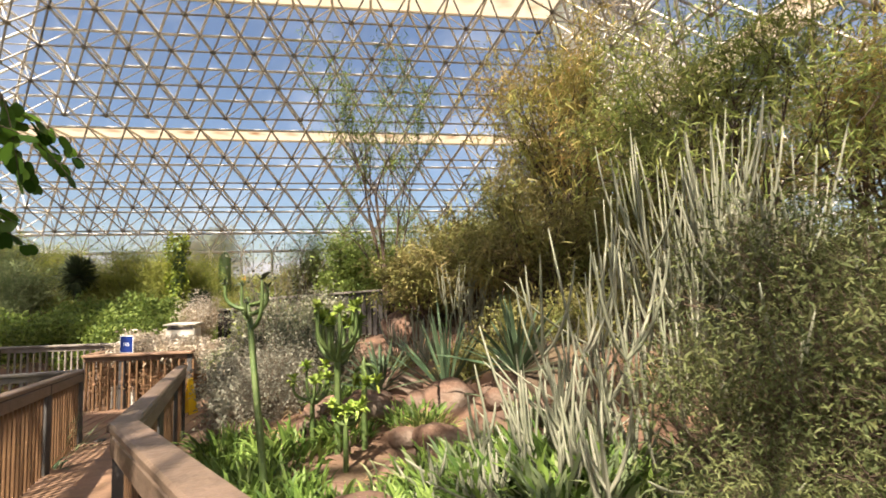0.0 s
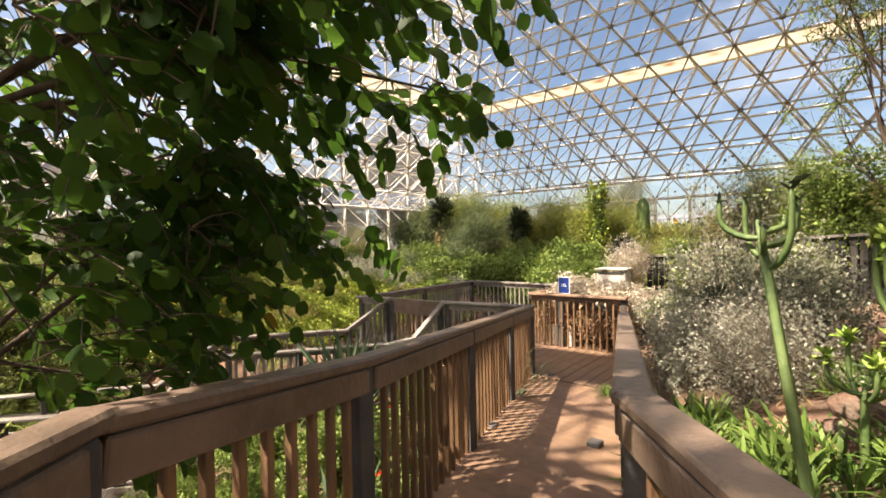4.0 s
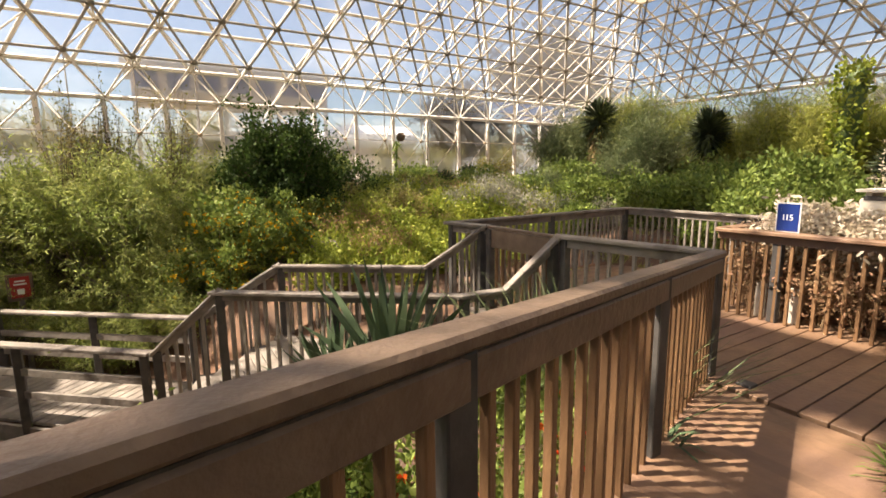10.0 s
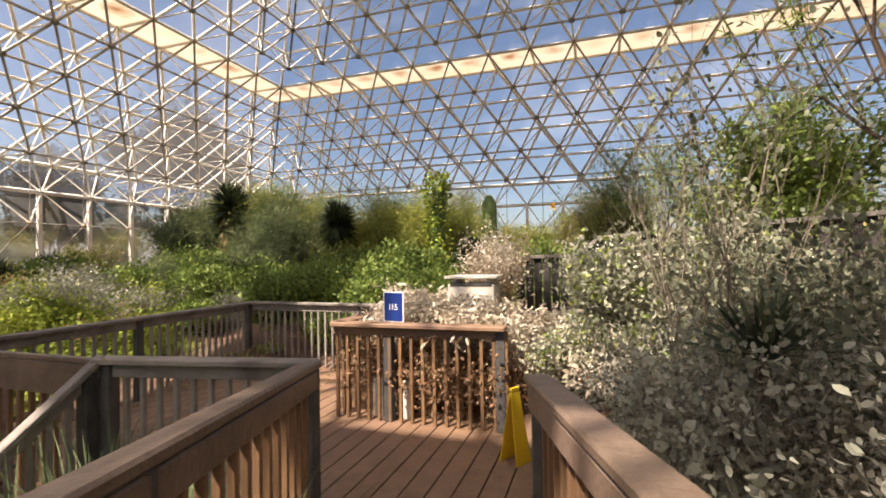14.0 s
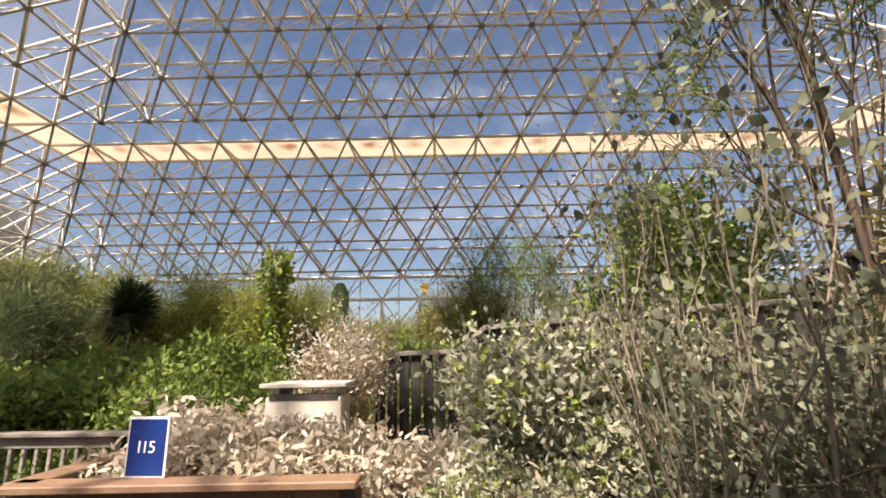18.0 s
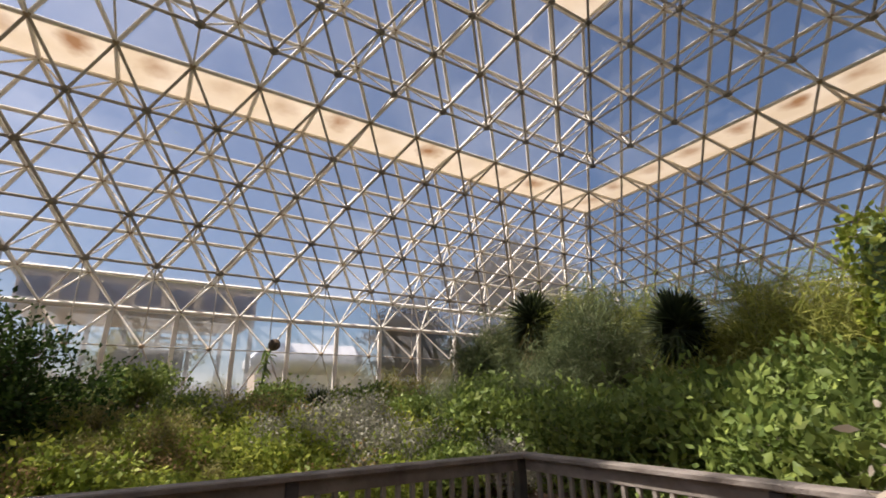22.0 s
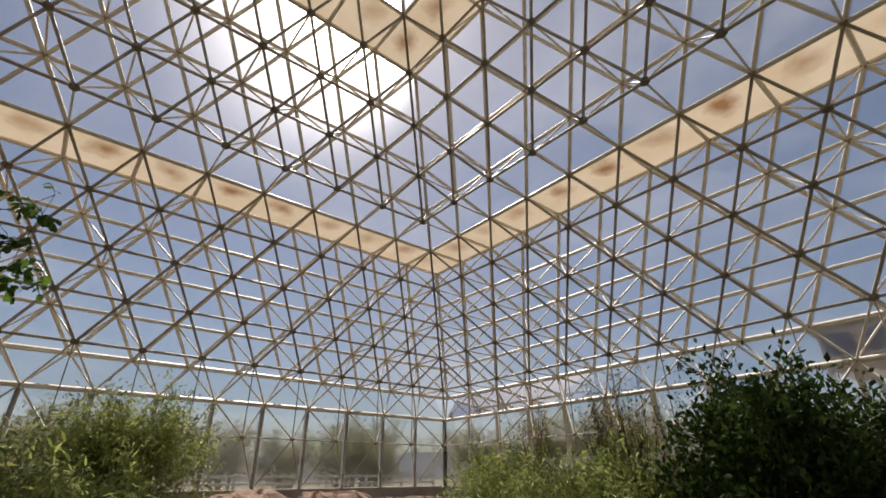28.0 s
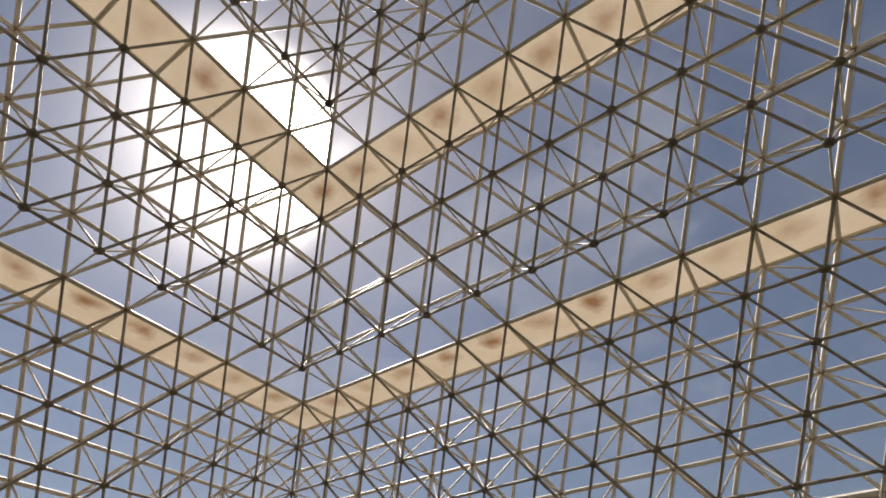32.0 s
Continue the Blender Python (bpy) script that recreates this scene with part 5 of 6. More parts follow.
# ---- west slope
dark = bush("dark_green_tree", "dense dark green small tree on the slope", "tree", spot(-13.1, 6.45), 1.42, 2.95, L_TREE, BARK, 30000, 0.10, 11, stems=16, depth=3, thick=0.05, scatter=0.07, spread=0.95, lift=0.05)
wil = bush("willow_shrub", "tall feathery light green shrub", "shrub", spot(-12.6, 2.9), 1.5, 2.5, L_WILLOW, TWIG, 19000, 0.115, 12, stems=30, depth=2, blade=True, aspect=0.21, thick=0.02, scatter=0.06, droop=0.35, group="feathery shrubs by the bridge", spread=0.5)
for x, y, s, t in ((-13.4, 1.9, 1.0, 70), (-11.7, 3.8, 0.72, 140), (-13.9, 3.9, 1.05, 200), (-14.6, 0.9, 0.95, 260), (-15.2, 4.9, 0.9, 20), (-12.6, 4.5, 0.7, 60), (-15.8, 2.4, 0.95, 320), (-11.9, 2.6, 0.55, 240), (-11.2, 3.1, 0.5, 10), (-10.9, 4.0, 0.5, 90), (-12.5, 1.7, 0.55, 170), (-13.2, 0.8, 0.55, 260), (-5.9, 0.0, 1.35, 100), (-6.9, -1.6, 1.4, 30), (-5.2, -1.6, 1.5, 210), (-4.4, -2.4, 1.5, 160),
                   (-7.9, -4.4, 1.25, 300), (-16.8, -1.5, 0.9, 40), (-17.0, 6.0, 0.7, 90)):
    again(wil, x, y, s, t)
flow = bush("flowering_shrub", "green shrub dotted with orange-yellow flowers", "shrub", spot(-11.1, 5.1), 0.8, 1.35, L_GREEN, TWIG, 4500, 0.10, 13, stems=10, extra=(("bloom", F_YELLOW, 210, 0.06),), group="flowering shrubs")
for x, y, s, t in ((-11.3, 4.3, 0.8, 60), (-11.7, 5.7, 1.0, 160), (-10.6, 5.9, 0.75, 250), (-12.3, 5.1, 1.1, 20), (-10.5, 4.9, 0.7, 100), (-12.0, 6.8, 0.8, 300), (-14.3, 6.9, 1.1, 200)):
    again(flow, x, y, s, t)
lime = bush("lime_herb", "low lime-green leafy herb mound", "herb", spot(-10.2, 8.2), 0.6, 0.55, L_LIME, TWIG, 1700, 0.085, 14, stems=10, thick=0.008, group="lime herbs on the slope", depth=1, scatter=0.16)
gr = random.Random(4)
for i in range(135):
    x, y = gr.uniform(-15.2, -9.2), gr.uniform(6.0, 13.5)
    if x > -9.9 and y > 11.5:
        continue
    again(lime, x, y, gr.uniform(0.6, 1.35), gr.uniform(0, 360), gr.uniform(0.6, 1.2))
green = bush("green_shrub", "rounded mid-green leafy shrub", "shrub", spot(-11.6, 14.6), 1.0, 1.3, L_GREEN, TWIG, 5200, 0.115, 15, stems=9, group="green shrubs", scatter=0.12, depth=2)
for x, y, s, t in ((-10.6, 13.3, 0.9, 40), (-9.4, 14.1, 1.0, 100), (-8.4, 13.2, 0.85, 200), (-7.4, 14.2, 1.05, 300), (-6.4, 13.4, 0.9, 10), (-8.4, 15.6, 1.2, 70), (-6.6, 15.6, 1.1, 150),
                   (-12.8, 13.6, 0.8, 250), (-13.6, 15.6, 1.0, 90), (-5.4, 14.6, 0.9, 220), (-4.6, 13.4, 0.85, 30), (-9.8, 12.2, 0.6, 60), (-6.9, 12.4, 0.6, 130), (-15.4, 13.4, 0.9, 10),
                   (-16.6, 11.6, 0.85, 77), (-16.0, 7.4, 0.8, 177), (-17.4, 8.8, 0.9, 60), (-14.8, 17.6, 1.1, 12), (-3.2, 15.8, 1.1, 99), (-2.6, 13.6, 0.9, 280), (-15.0, 9.6, 0.6, 33), (-14.2, 11.6, 0.65, 133)):
    again(green, x, y, s, t)
silver = bush("silver_shrub", "pale grey twiggy shrub with few leaves", "shrub", spot(-11.6, 11.6), 0.8, 0.95, L_GREY, TWIG, 4200, 0.06, 16, stems=12, group="silver shrubs on the slope", thick=0.01, scatter=0.12)
for x, y, s, t in ((-12.6, 10.9, 0.9, 40), (-10.6, 11.9, 0.9, 100), (-12.9, 12.2, 1.1, 200), (-14.4, 10.2, 0.8, 300), (-9.4, 12.9, 0.8, 10), (-16.4, 10.0, 0.9, 200)):
    again(silver, x, y, s, t)
olive = bush("olive_shrub", "dry olive-brown shrub on the slope", "shrub", spot(-13.2, 9.4), 0.8, 0.9, L_OLIVE, TWIG, 5000, 0.06, 17, stems=9, group="olive shrubs on the slope", scatter=0.13)
for x, y, s, t in ((-14.6, 8.2, 0.9, 40), (-15.2, 10.8, 0.9, 100), (-13.9, 12.9, 1.0, 200), (-16.6, 13.0, 1.0, 300), (-12.4, 8.4, 0.7, 10), (-17.4, 4.4, 1.0, 200), (-17.2, 15.4, 1.1, 80), (-11.6, 9.9, 0.6, 150)):
    again(olive, x, y, s, t)

meadow = strap_clump("meadow_grass", "bright green wispy grass clump on the slope", spot(-11.2, 8.4), L_LIME, 420, 0.45, 0.75, 0.010, 58, 0.45, "grass clumps on the slope", "grass", 1.2)
dryweed = bush("dry_weed", "thin tan-stemmed weed with sparse pale leaves", "weed", spot(-12.2, 9.6), 0.55, 0.85, L_STRAW, DRYTWIG, 700, 0.045, 59, stems=16, depth=2, thick=0.005, scatter=0.10, group="dry weeds on the slope", spread=0.4)
gr = random.Random(77)
for i in range(40):
    again(meadow, gr.uniform(-16.5, -9.3), gr.uniform(6.6, 13.0), gr.uniform(0.6, 1.2), gr.uniform(0, 360))
for i in range(9):
    again(dryweed, gr.uniform(-17.5, -9.5), gr.uniform(6.8, 14.0), gr.uniform(0.7, 1.5), gr.uniform(0, 360))

# tall feathery grass on the northern rise
cane = strap_clump("feather_grass", "tall feathery yellow-green grass mound", spot(-9.2, 19.0), L_GRASS, 3200, 1.3, 2.9, 0.02, 18, 0.6, "feathery grass mounds", "grass", 1.3)
for x, y, s, t in ((-7.8, 20.4, 0.95, 40), (-10.8, 19.4, 1.0, 90), (-8.6, 17.4, 0.75, 200), (-6.4, 20.0, 0.9, 250), (-13.4, 19.2, 1.05, 20), (-5.0, 20.8, 0.9, 60),
                   (-9.8, 21.0, 1.1, 170), (-4.2, 18.6, 0.7, 100)):
    again(cane, x, y, s, t)
willow2 = bush("wispy_shrub", "wispy yellow-green tall shrub", "shrub", spot(-10.4, 18.4), 1.6, 3.0, L_LIME, TWIG, 8000, 0.12, 19, stems=22, depth=2, blade=True, aspect=0.1, scatter=0.1, droop=0.2, group="wispy shrubs on the rise")
for x, y, s, t in ((-8.0, 18.8, 1.0, 80), (-11.6, 18.0, 0.9, 150), (-12.8, 18.4, 1.05, 220), (-6.6, 19.4, 0.85, 20)):
    again(willow2, x, y, s, t)


mound = bush("weeping_grass_tree", "rounded feathery yellow-green mound of fine drooping blades", "shrub", spot(-8.4, 18.2), 1.5, 2.4, L_FEATHER, TWIG, 10000, 0.45, 20, stems=14, depth=2, blade=True, aspect=0.035, scatter=0.13, droop=0.55, group="feathery mounds on the rise", up=0.6)
for x, y, sc, t, h in ((-11.2, 18.6, 0.9, 50, 0.95), (-6.9, 19.2, 1.0, 120, 0.95), (-13.3, 18.6, 1.1, 210, 1.1), (-9.6, 20.6, 1.0, 290, 0.85), (-14.6, 18.2, 0.9, 20, 0.9)):
    again(mound, x, y, sc, t, h)
dmound = bush("dark_grass_tree", "rounded feathery dark green mound of fine blades", "shrub", spot(-10.7, 16.2), 1.15, 2.5, L_GREYGREEN, TWIG, 9000, 0.36, 29, stems=14, depth=2, blade=True, aspect=0.04, scatter=0.13, droop=0.5, group="feathery mounds on the rise", up=0.6)
again(dmound, -14.2, 17.4, 1.1, 90)
again(dmound, -14.8, 16.6, 0.9, 190)
again(dmound, -12.2, 17.6, 1.0, 40)
again(dmound, -13.4, 14.4, 0.5, 140)
again(dmound, -11.7, 13.8, 0.5, 300)
again(dmound, -10.4, 14.1, 0.6, 10)
again(dmound, -10.7, 15.0, 0.7, 240)


def yucca(at, trunk_h, label, seed, thatch=True, size=0.62):
    rng = np.random.default_rng(seed)
    plant = thing("yucca", label, "yucca", at, "yuccas on the rise")
    v, f = tubes(*chain([(0, 0, -0.1), (0.03, 0, trunk_h * 0.5), (0.02, 0.03, trunk_h)], 0.11, 0.09), 8)
    part("trunk", arrays("trunk", v, f, True), BARK, plant)
    n = 800
    w = unit(rng, n)
    w[:, 2] = w[:, 2] * 0.75 + 0.25
    v, f = blades(rng, np.array([0.02, 0.03, trunk_h]) + w * np.array([0.05, 0.05, 0.22]), w, size * rng.uniform(0.7, 1.1, n), 0.05, 0.12)
    part("head", arrays("head", v, f), L_YUCCA, plant, "dark green spiky head", "stuff")
    if thatch:
        n = 700
        a, z = rng.random(n) * 6.283, trunk_h * rng.uniform(0.3, 1.0, n)
        root = np.stack([np.cos(a) * 0.08, np.sin(a) * 0.08, z], 1)
        w = np.stack([np.cos(a) * 0.45, np.sin(a) * 0.45, np.full(n, -0.9)], 1)
        v, f = blades(rng, root, w + rng.normal(size=(n, 3)) * 0.2, 0.48 * rng.uniform(0.6, 1.1, n), 0.035, 0.1)
        part("thatch", arrays("thatch", v, f), L_STRAW, plant, "dry brown hanging leaves", "stuff")
    return plant


yucca(spot(-13.1, 16.8), 2.0, "tall yucca with a dark spiky head and dry brown skirt", 31, True, 0.72)
yucca(spot(-9.45, 16.9), 1.75, "yucca with a dense dark spiky head", 32, False, 0.66)
yucca(spot(-5.2, 15.6), 1.1, "young yucca with a dark spiky head", 33, False, 0.4)
yucca(spot(-16.2, 12.6), 0.25, "low dark spiky yucca near the glass", 34, False, 0.65)
yucca(spot(-17.8, 14.8), 0.2, "low dark spiky yucca near the glass", 36, False, 0.6)
yucca(spot(-18.0, 7.4), 0.3, "low dark spiky yucca near the glass", 37, False, 0.5)
yucca(spot(-6.9, 10.6 + 4.0), 0.2, "low dark spiky yucca among shrubs", 35, False, 0.5)


def column_cactus(at, h, r, label, seed, lean=(0, 0)):
    plant = thing("column_cactus", label, "cactus", at, "column cacti on the rise")
    pts = [(lean[0] * t * t, lean[1] * t * t, -0.1 + (h + 0.1) * t) for t in np.linspace(0, 1, 12)]
    part("stem", column_mesh("stem", pts, r, r * 0.9, 11, 0.16), CACTUS, plant)
    rng = np.random.default_rng(seed)
    n = 500
    a, z = rng.random(n) * 6.283, rng.uniform(0.1, 1.0, n)
    root = np.stack([np.cos(a) * r, np.sin(a) * r, z * h], 1) + np.stack([lean[0] * z * z, lean[1] * z * z, 0 * z], 1)
    w = np.stack([np.cos(a), np.sin(a), np.full(n, 0.2)], 1)
    v, f = blades(rng, root, w, 0.07, 0.012, 0)
    part("spines", arrays("spines", v, f), L_STRAW, plant, "", "stuff")
    return plant


c1 = column_cactus(spot(-6.7, 17.75), 2.75, 0.24, "column cactus wrapped in bright green vine leaves", 41, (0.1, 0.1))
rng = np.random.default_rng(42)
n = 900
a, z = rng.random(n) * 6.283, rng.uniform(0.15, 1.05, n)
root = np.stack([np.cos(a) * 0.3, np.sin(a) * 0.3, z * 2.7], 1) + rng.normal(size=(n, 3)) * 0.07
v, f = leaves(rng, root, unit(rng, n, -0.1), 0.13, 0.08)
part("vine", arrays("vine", v, f), L_LIME, c1, "bright green climbing leaves", "stuff")
column_cactus(spot(-5.5, 19.1), 2.3, 0.25, "dark green column cactus", 43)

# ---- a dark seed head on a bent stalk by the west glass, a yellow bloom over the board fence
stalked = thing("seed_head_plant", "tall bent stalk with a dark round seed head by the glass", "plant", spot(-17.8, 11.55))
zt = 3.07 - rise(-17.8, 11.55)
v, f = tubes(*chain([(0, 0, -0.05), (0, 0.02, zt * 0.5), (0, 0.1, zt * 0.85), (0, 0.22, zt)], 0.04, 0.025), 6)
part("stalk", arrays("stalk", v, f, True), CACTUS, stalked)
bm = bmesh.new()
bmesh.ops.create_icosphere(bm, subdivisions=3, radius=0.16)
for vert in bm.verts:
    vert.co *= 1 + 0.12 * noise.noise(vert.co * 14)
bmesh.ops.translate(bm, vec=(0, 0.24, zt + 0.02), verts=bm.verts)
part("seed_head", bm, BARK, stalked, "dark brown round seed head")
rng = np.random.default_rng(145)
v, f = blades(rng, np.stack([rng.normal(size=60) * 0.02, rng.random(60) * 0.1, zt * rng.uniform(0.2, 0.95, 60)], 1), unit(rng, 60, 0.1), 0.32, 0.07, 0.4)
part("leafage", arrays("leafage", v, f), L_GREEN, stalked, "", "stuff")
bloom = thing("yellow_bloom", "single yellow flower on a thin green stem over the fence", "flower", spot(-3.05, 12.7))
zt = 2.48 - rise(-3.05, 12.7)
v, f = tubes(*chain([(0, 0, -0.05), (0.03, 0, zt * 0.6), (0, -0.03, zt)], 0.008, 0.005), 5)
part("stem", arrays("stem", v, f, True), CACTUS, bloom)
v, f = blades(rng, np.array([[0, -0.04, zt]] * 16), np.stack([np.cos(np.arange(16) * 0.393), np.full(16, -0.3), np.sin(np.arange(16) * 0.393)], 1), 0.07, 0.03, 0.05)
part("petals", arrays("petals", v, f), F_YELLOW, bloom)

# ---- agaves and flowers between ramp and stairs
ag = rosette("agave", "blue-green agave with stiff upright blades", "agave", (-6.1, 5.8, -0.42), L_AGAVE, 44, 1.3, 0.09, 51, 0.6, 0.05, "agaves below the ramp", "leafage")
for x, y, s, t, z in ((-5.75, 5.45, 0.7, 50, -0.5), (-6.5, 5.35, 0.7, 120, -0.6), (-3.9, 4.6, 0.6, 200, -0.6), (-3.7, 3.7, 0.6, 250, -0.6)):
    copy_thing(ag, pose(x, y, z, 0, 0, t) @ Matrix.Diagonal((s, s, s, 1)))
reed = strap_clump("rush_clump", "thin grey-green rushes growing through the rail", (-5.0, 7.1, -0.55), L_STRAP, 260, 0.45, 2.0, 0.013, 52, 0.35, "rushes by the stairs", "rush", 1.5)
copy_thing(reed, pose(-5.3, 7.3, -0.55, 0, 0, 170) @ Matrix.Diagonal((0.8, 0.8, 0.95, 1)))
copy_thing(reed, pose(-4.5, 7.15, -0.55, 0, 0, 80) @ Matrix.Diagonal((0.9, 0.9, 0.85, 1)))
poppy = bush("poppy_plant", "green herb with bright red-orange poppies", "flower", spot(-3.75, 5.0), 0.45, 0.75, L_GREEN, TWIG, 1500, 0.07, 53, stems=8, depth=1, thick=0.006, extra=(("bloom", F_RED, 34, 0.05),), group="poppies below the ramp", scatter=0.16)
for x, y, s, t in ((-4.1, 5.6, 0.9, 60), (-3.5, 4.2, 0.95, 130), (-4.4, 6.3, 0.9, 220), (-4.5, 5.0, 1.0, 10), (-3.3, 3.4, 0.9, 300)):
    again(poppy, x, y, s, t)
for x, y, s, t in ((-5.0, 4.6, 0.6, 10), (-5.2, 6.4, 0.5, 110), (-4.6, 3.5, 0.5, 210), (-5.9, 4.2, 0.5, 280), (-6.6, 3.6, 0.32, 30), (-5.6, 2.9, 0.36, 140)):
    again(green, x, y, s, t)
tuft = strap_clump("grass_tuft", "small green and straw grass tuft", spot(-4.2, 6.7), L_GRASS, 130, 0.16, 0.4, 0.008, 54, 0.5, "grass tufts", "grass", 1.1)
gr = random.Random(9)
for i in range(150):
    x, y = gr.uniform(-17.5, 3.0), gr.uniform(-3, 20)
    if -7.9 < x < -1.0 and 0 < y < 11.6 and not (-7.2 < x < -3.9 and y < 7.2 and y > 3.5):
        continue
    if x - y < -13.2 and x > -15 and y < 5.0 and x + y > -16 and abs((x + 11) - (y - 1.3)) < 1.5:
        continue
    again(tuft, x, y, gr.uniform(0.7, 1.6), gr.uniform(0, 360))
weed = strap_clump("rail_weed", "narrow grey-green weed at the foot of the rail", (-3.62, 6.5, deck_z(6.5)), L_AGAVE, 14, 0.06, 0.42, 0.022, 55, 0.6, "weeds by the rail", "weed", 0.7)
strap_clump("rail_fern", "soft green weed growing through the rail", (-2.72, 7.45, DECK + 0.03), L_ALOE, 120, 0.14, 0.38, 0.014, 56, 0.5, "weeds by the rail", "weed", 1.0)

# ---- planter plants
cream = bush("dry_white_shrub", "pale dry shrub with drooping felted cream leaves", "shrub", (-4.30, 10.55, 0.62), 0.52, 0.62, L_CREAM, DRYTWIG, 3000, 0.088, 61, stems=13, depth=2, thick=0.007, scatter=0.14, droop=0.9, group="dry shrubs in the planter", aspect=0.38, near=True)
for x, y, z, s, t in ((-3.85, 10.45, 0.60, 0.9, 60), (-4.9, 10.6, 0.62, 0.8, 120), (-3.45, 10.5, 0.56, 0.95, 200), (-4.75, 11.2, 0.66, 1.05, 300), (-4.2, 11.5, 0.66, 0.95, 20), (-4.5, 12.0, 0.5, 1.0, 150), (-3.0, 10.55, 0.52, 1.0, 80), (-2.65, 10.45, 0.48, 0.95, 170), (-2.3, 10.2, 0.42, 0.95, 250), (-3.65, 10.62, 0.70, 0.85, 330), (-4.1, 10.72, 0.72, 0.8, 100)):
    copy_thing(cream, pose(x, y, z, 0, 0, t) @ Matrix.Diagonal((s, s, s, 1)))
dry = bush("dry_stalk_bush", "tall straw-coloured bush of dry stalks and pale tips", "shrub", (-3.7, 11.65, 0.80), 0.5, 1.40, L_CREAM, DRYTWIG, 3600, 0.055, 62, stems=26, depth=2, thick=0.008, scatter=0.10, droop=0.3, lift=0.5, spread=0.3, group="dry bushes behind the planter", aspect=0.35)
copy_thing(dry, pose(-3.9, 11.9, 0.8, 0, 0, 90) @ Matrix.Diagonal((0.8, 0.8, 0.8, 1)))
var = bush("cream_green_shrub", "dense mound of pale grey and green leaves", "shrub", spot(-1.85, 10.75), 0.95, 1.35, L_PALE, TWIG, 15000, 0.075, 63, stems=12, depth=2, scatter=0.11, group="pale mounds beside the planter", aspect=0.5, extra=(("green_leaves", L_WILLOW, 900, 0.055),))
again(var, -2.5, 10.35, 0.62, 90, 0.62)
again(var, -2.2, 11.1, 0.5, 20, 0.42)
again(var, -1.3, 11.4, 0.9, 200)
again(var, -1.2, 10.2, 0.85, 300, 0.8)
litterb = bush("dry_brown_shrub", "dry brown leafy litter and twigs behind the slats", "shrub", (-4.55, 10.22, DECK), 0.36, 0.90, L_LITTER, DRYTWIG, 1300, 0.055, 161, stems=12, depth=2, thick=0.005, scatter=0.16, group="dry litter in the planter", droop=0.3)
for x, t in ((-4.95, 60), (-4.2, 130), (-3.85, 210), (-3.5, 300)):
    copy_thing(litterb, pose(x, 10.22, DECK, 0, 0, t))
for x, y in ((-4.78, 10.1), (-4.42, 10.1)):
    pot = part("white_post", box(0.11, 0.05, 0.42, 0.01, (0, 0, 0.21)), WHITE)
    pot.location = (x, y, DECK)
    tagged(pot, "short off-white board standing behind the planter slats", "board", "boards in the planter")
# ---- the big silver shrub beside the landing
big = bush("silver_bush", "large silver-leaved shrub with tangled grey branches beside the deck", "shrub", spot(-1.1, 8.9), 1.15, 2.15, L_SAGE, TANTWIG, 3800, 0.052, 64, stems=14, depth=3, thick=0.016, scatter=0.035, lift=0.25, spread=0.6, wob=0.2, group="silver bushes by the landing", aspect=0.6, near=True)
again(big, -0.7, 7.7, 0.85, 130)
again(big, -0.9, 9.6, 0.85, 250)
wand = bush("silver_wand_shrub", "long bare silver branches with scattered small leaves", "shrub", spot(-1.7, 8.9), 1.0, 3.5, L_SAGE, TANTWIG, 620, 0.055, 264, stems=5, depth=2, thick=0.014, scatter=0.03, lift=0.5, spread=0.4, wob=0.14, group="silver bushes by the landing", aspect=0.6, near=True)
again(wand, -1.5, 9.7, 0.8, 80)
low = bush("silver_undershrub", "tangled grey-leaved low shrub against the rail", "shrub", spot(-1.75, 8.05), 0.8, 1.35, L_GREY, TANTWIG, 5200, 0.042, 65, stems=20, depth=3, thick=0.008, scatter=0.07, wob=0.25, spread=0.75, group="silver bushes by the landing", aspect=0.55, near=True)
again(low, -1.1, 6.9, 0.95, 60)
again(low, -2.1, 9.1, 0.8, 150)
again(low, -0.9, 8.2, 1.0, 220)
felt = bush("felt_leaf_shrub", "low shrub with broad felted silver leaves against the rail", "shrub", (-2.15, 8.55, -0.15), 0.5, 1.2, L_FELT, TANTWIG, 800, 0.095, 165, stems=14, depth=2, thick=0.007, scatter=0.10, group="felt shrubs by the landing", near=True, aspect=0.5, droop=0.3)
copy_thing(felt, pose(-1.85, 7.7, -0.1, 0, 0, 120) @ Matrix.Diagonal((0.9, 0.9, 1.0, 1)))
twig = bush("bare_twig_shrub", "bare grey twiggy shrub with scattered leaves", "shrub", spot(-0.9, 6.6), 0.95, 1.35, L_GREY, TANTWIG, 1500, 0.035, 66, stems=26, depth=3, thick=0.010, scatter=0.08, group="bare twig shrubs", wob=0.25, spread=0.8)
again(twig, -1.1, 7.3, 0.8, 100)
stalk = bush("dead_stalk_shrub", "tall upright dead stalks with a few dry leaves", "shrub", spot(-13.6, 4.2), 0.55, 4.0, L_OLIVE, BARK, 900, 0.06, 69, stems=8, depth=2, thick=0.018, scatter=0.08, group="dead stalk shrubs", spread=0.25, lift=0.6)
for x, y, sc, t in ((-14.3, 3.3, 1.0, 100), (-14.7, 4.6, 0.9, 200), (-13.2, 2.6, 0.9, 300), (-15.4, 2.6, 1.0, 30)):
    again(stalk, x, y, sc, t)
spiky = rosette("spiky_yucca", "dark spiky rosette among the silver shrubs", "yucca", (-1.62, 8.12, 1.12), L_YUCCA, 90, 0.36, 0.034, 67, 0.0)
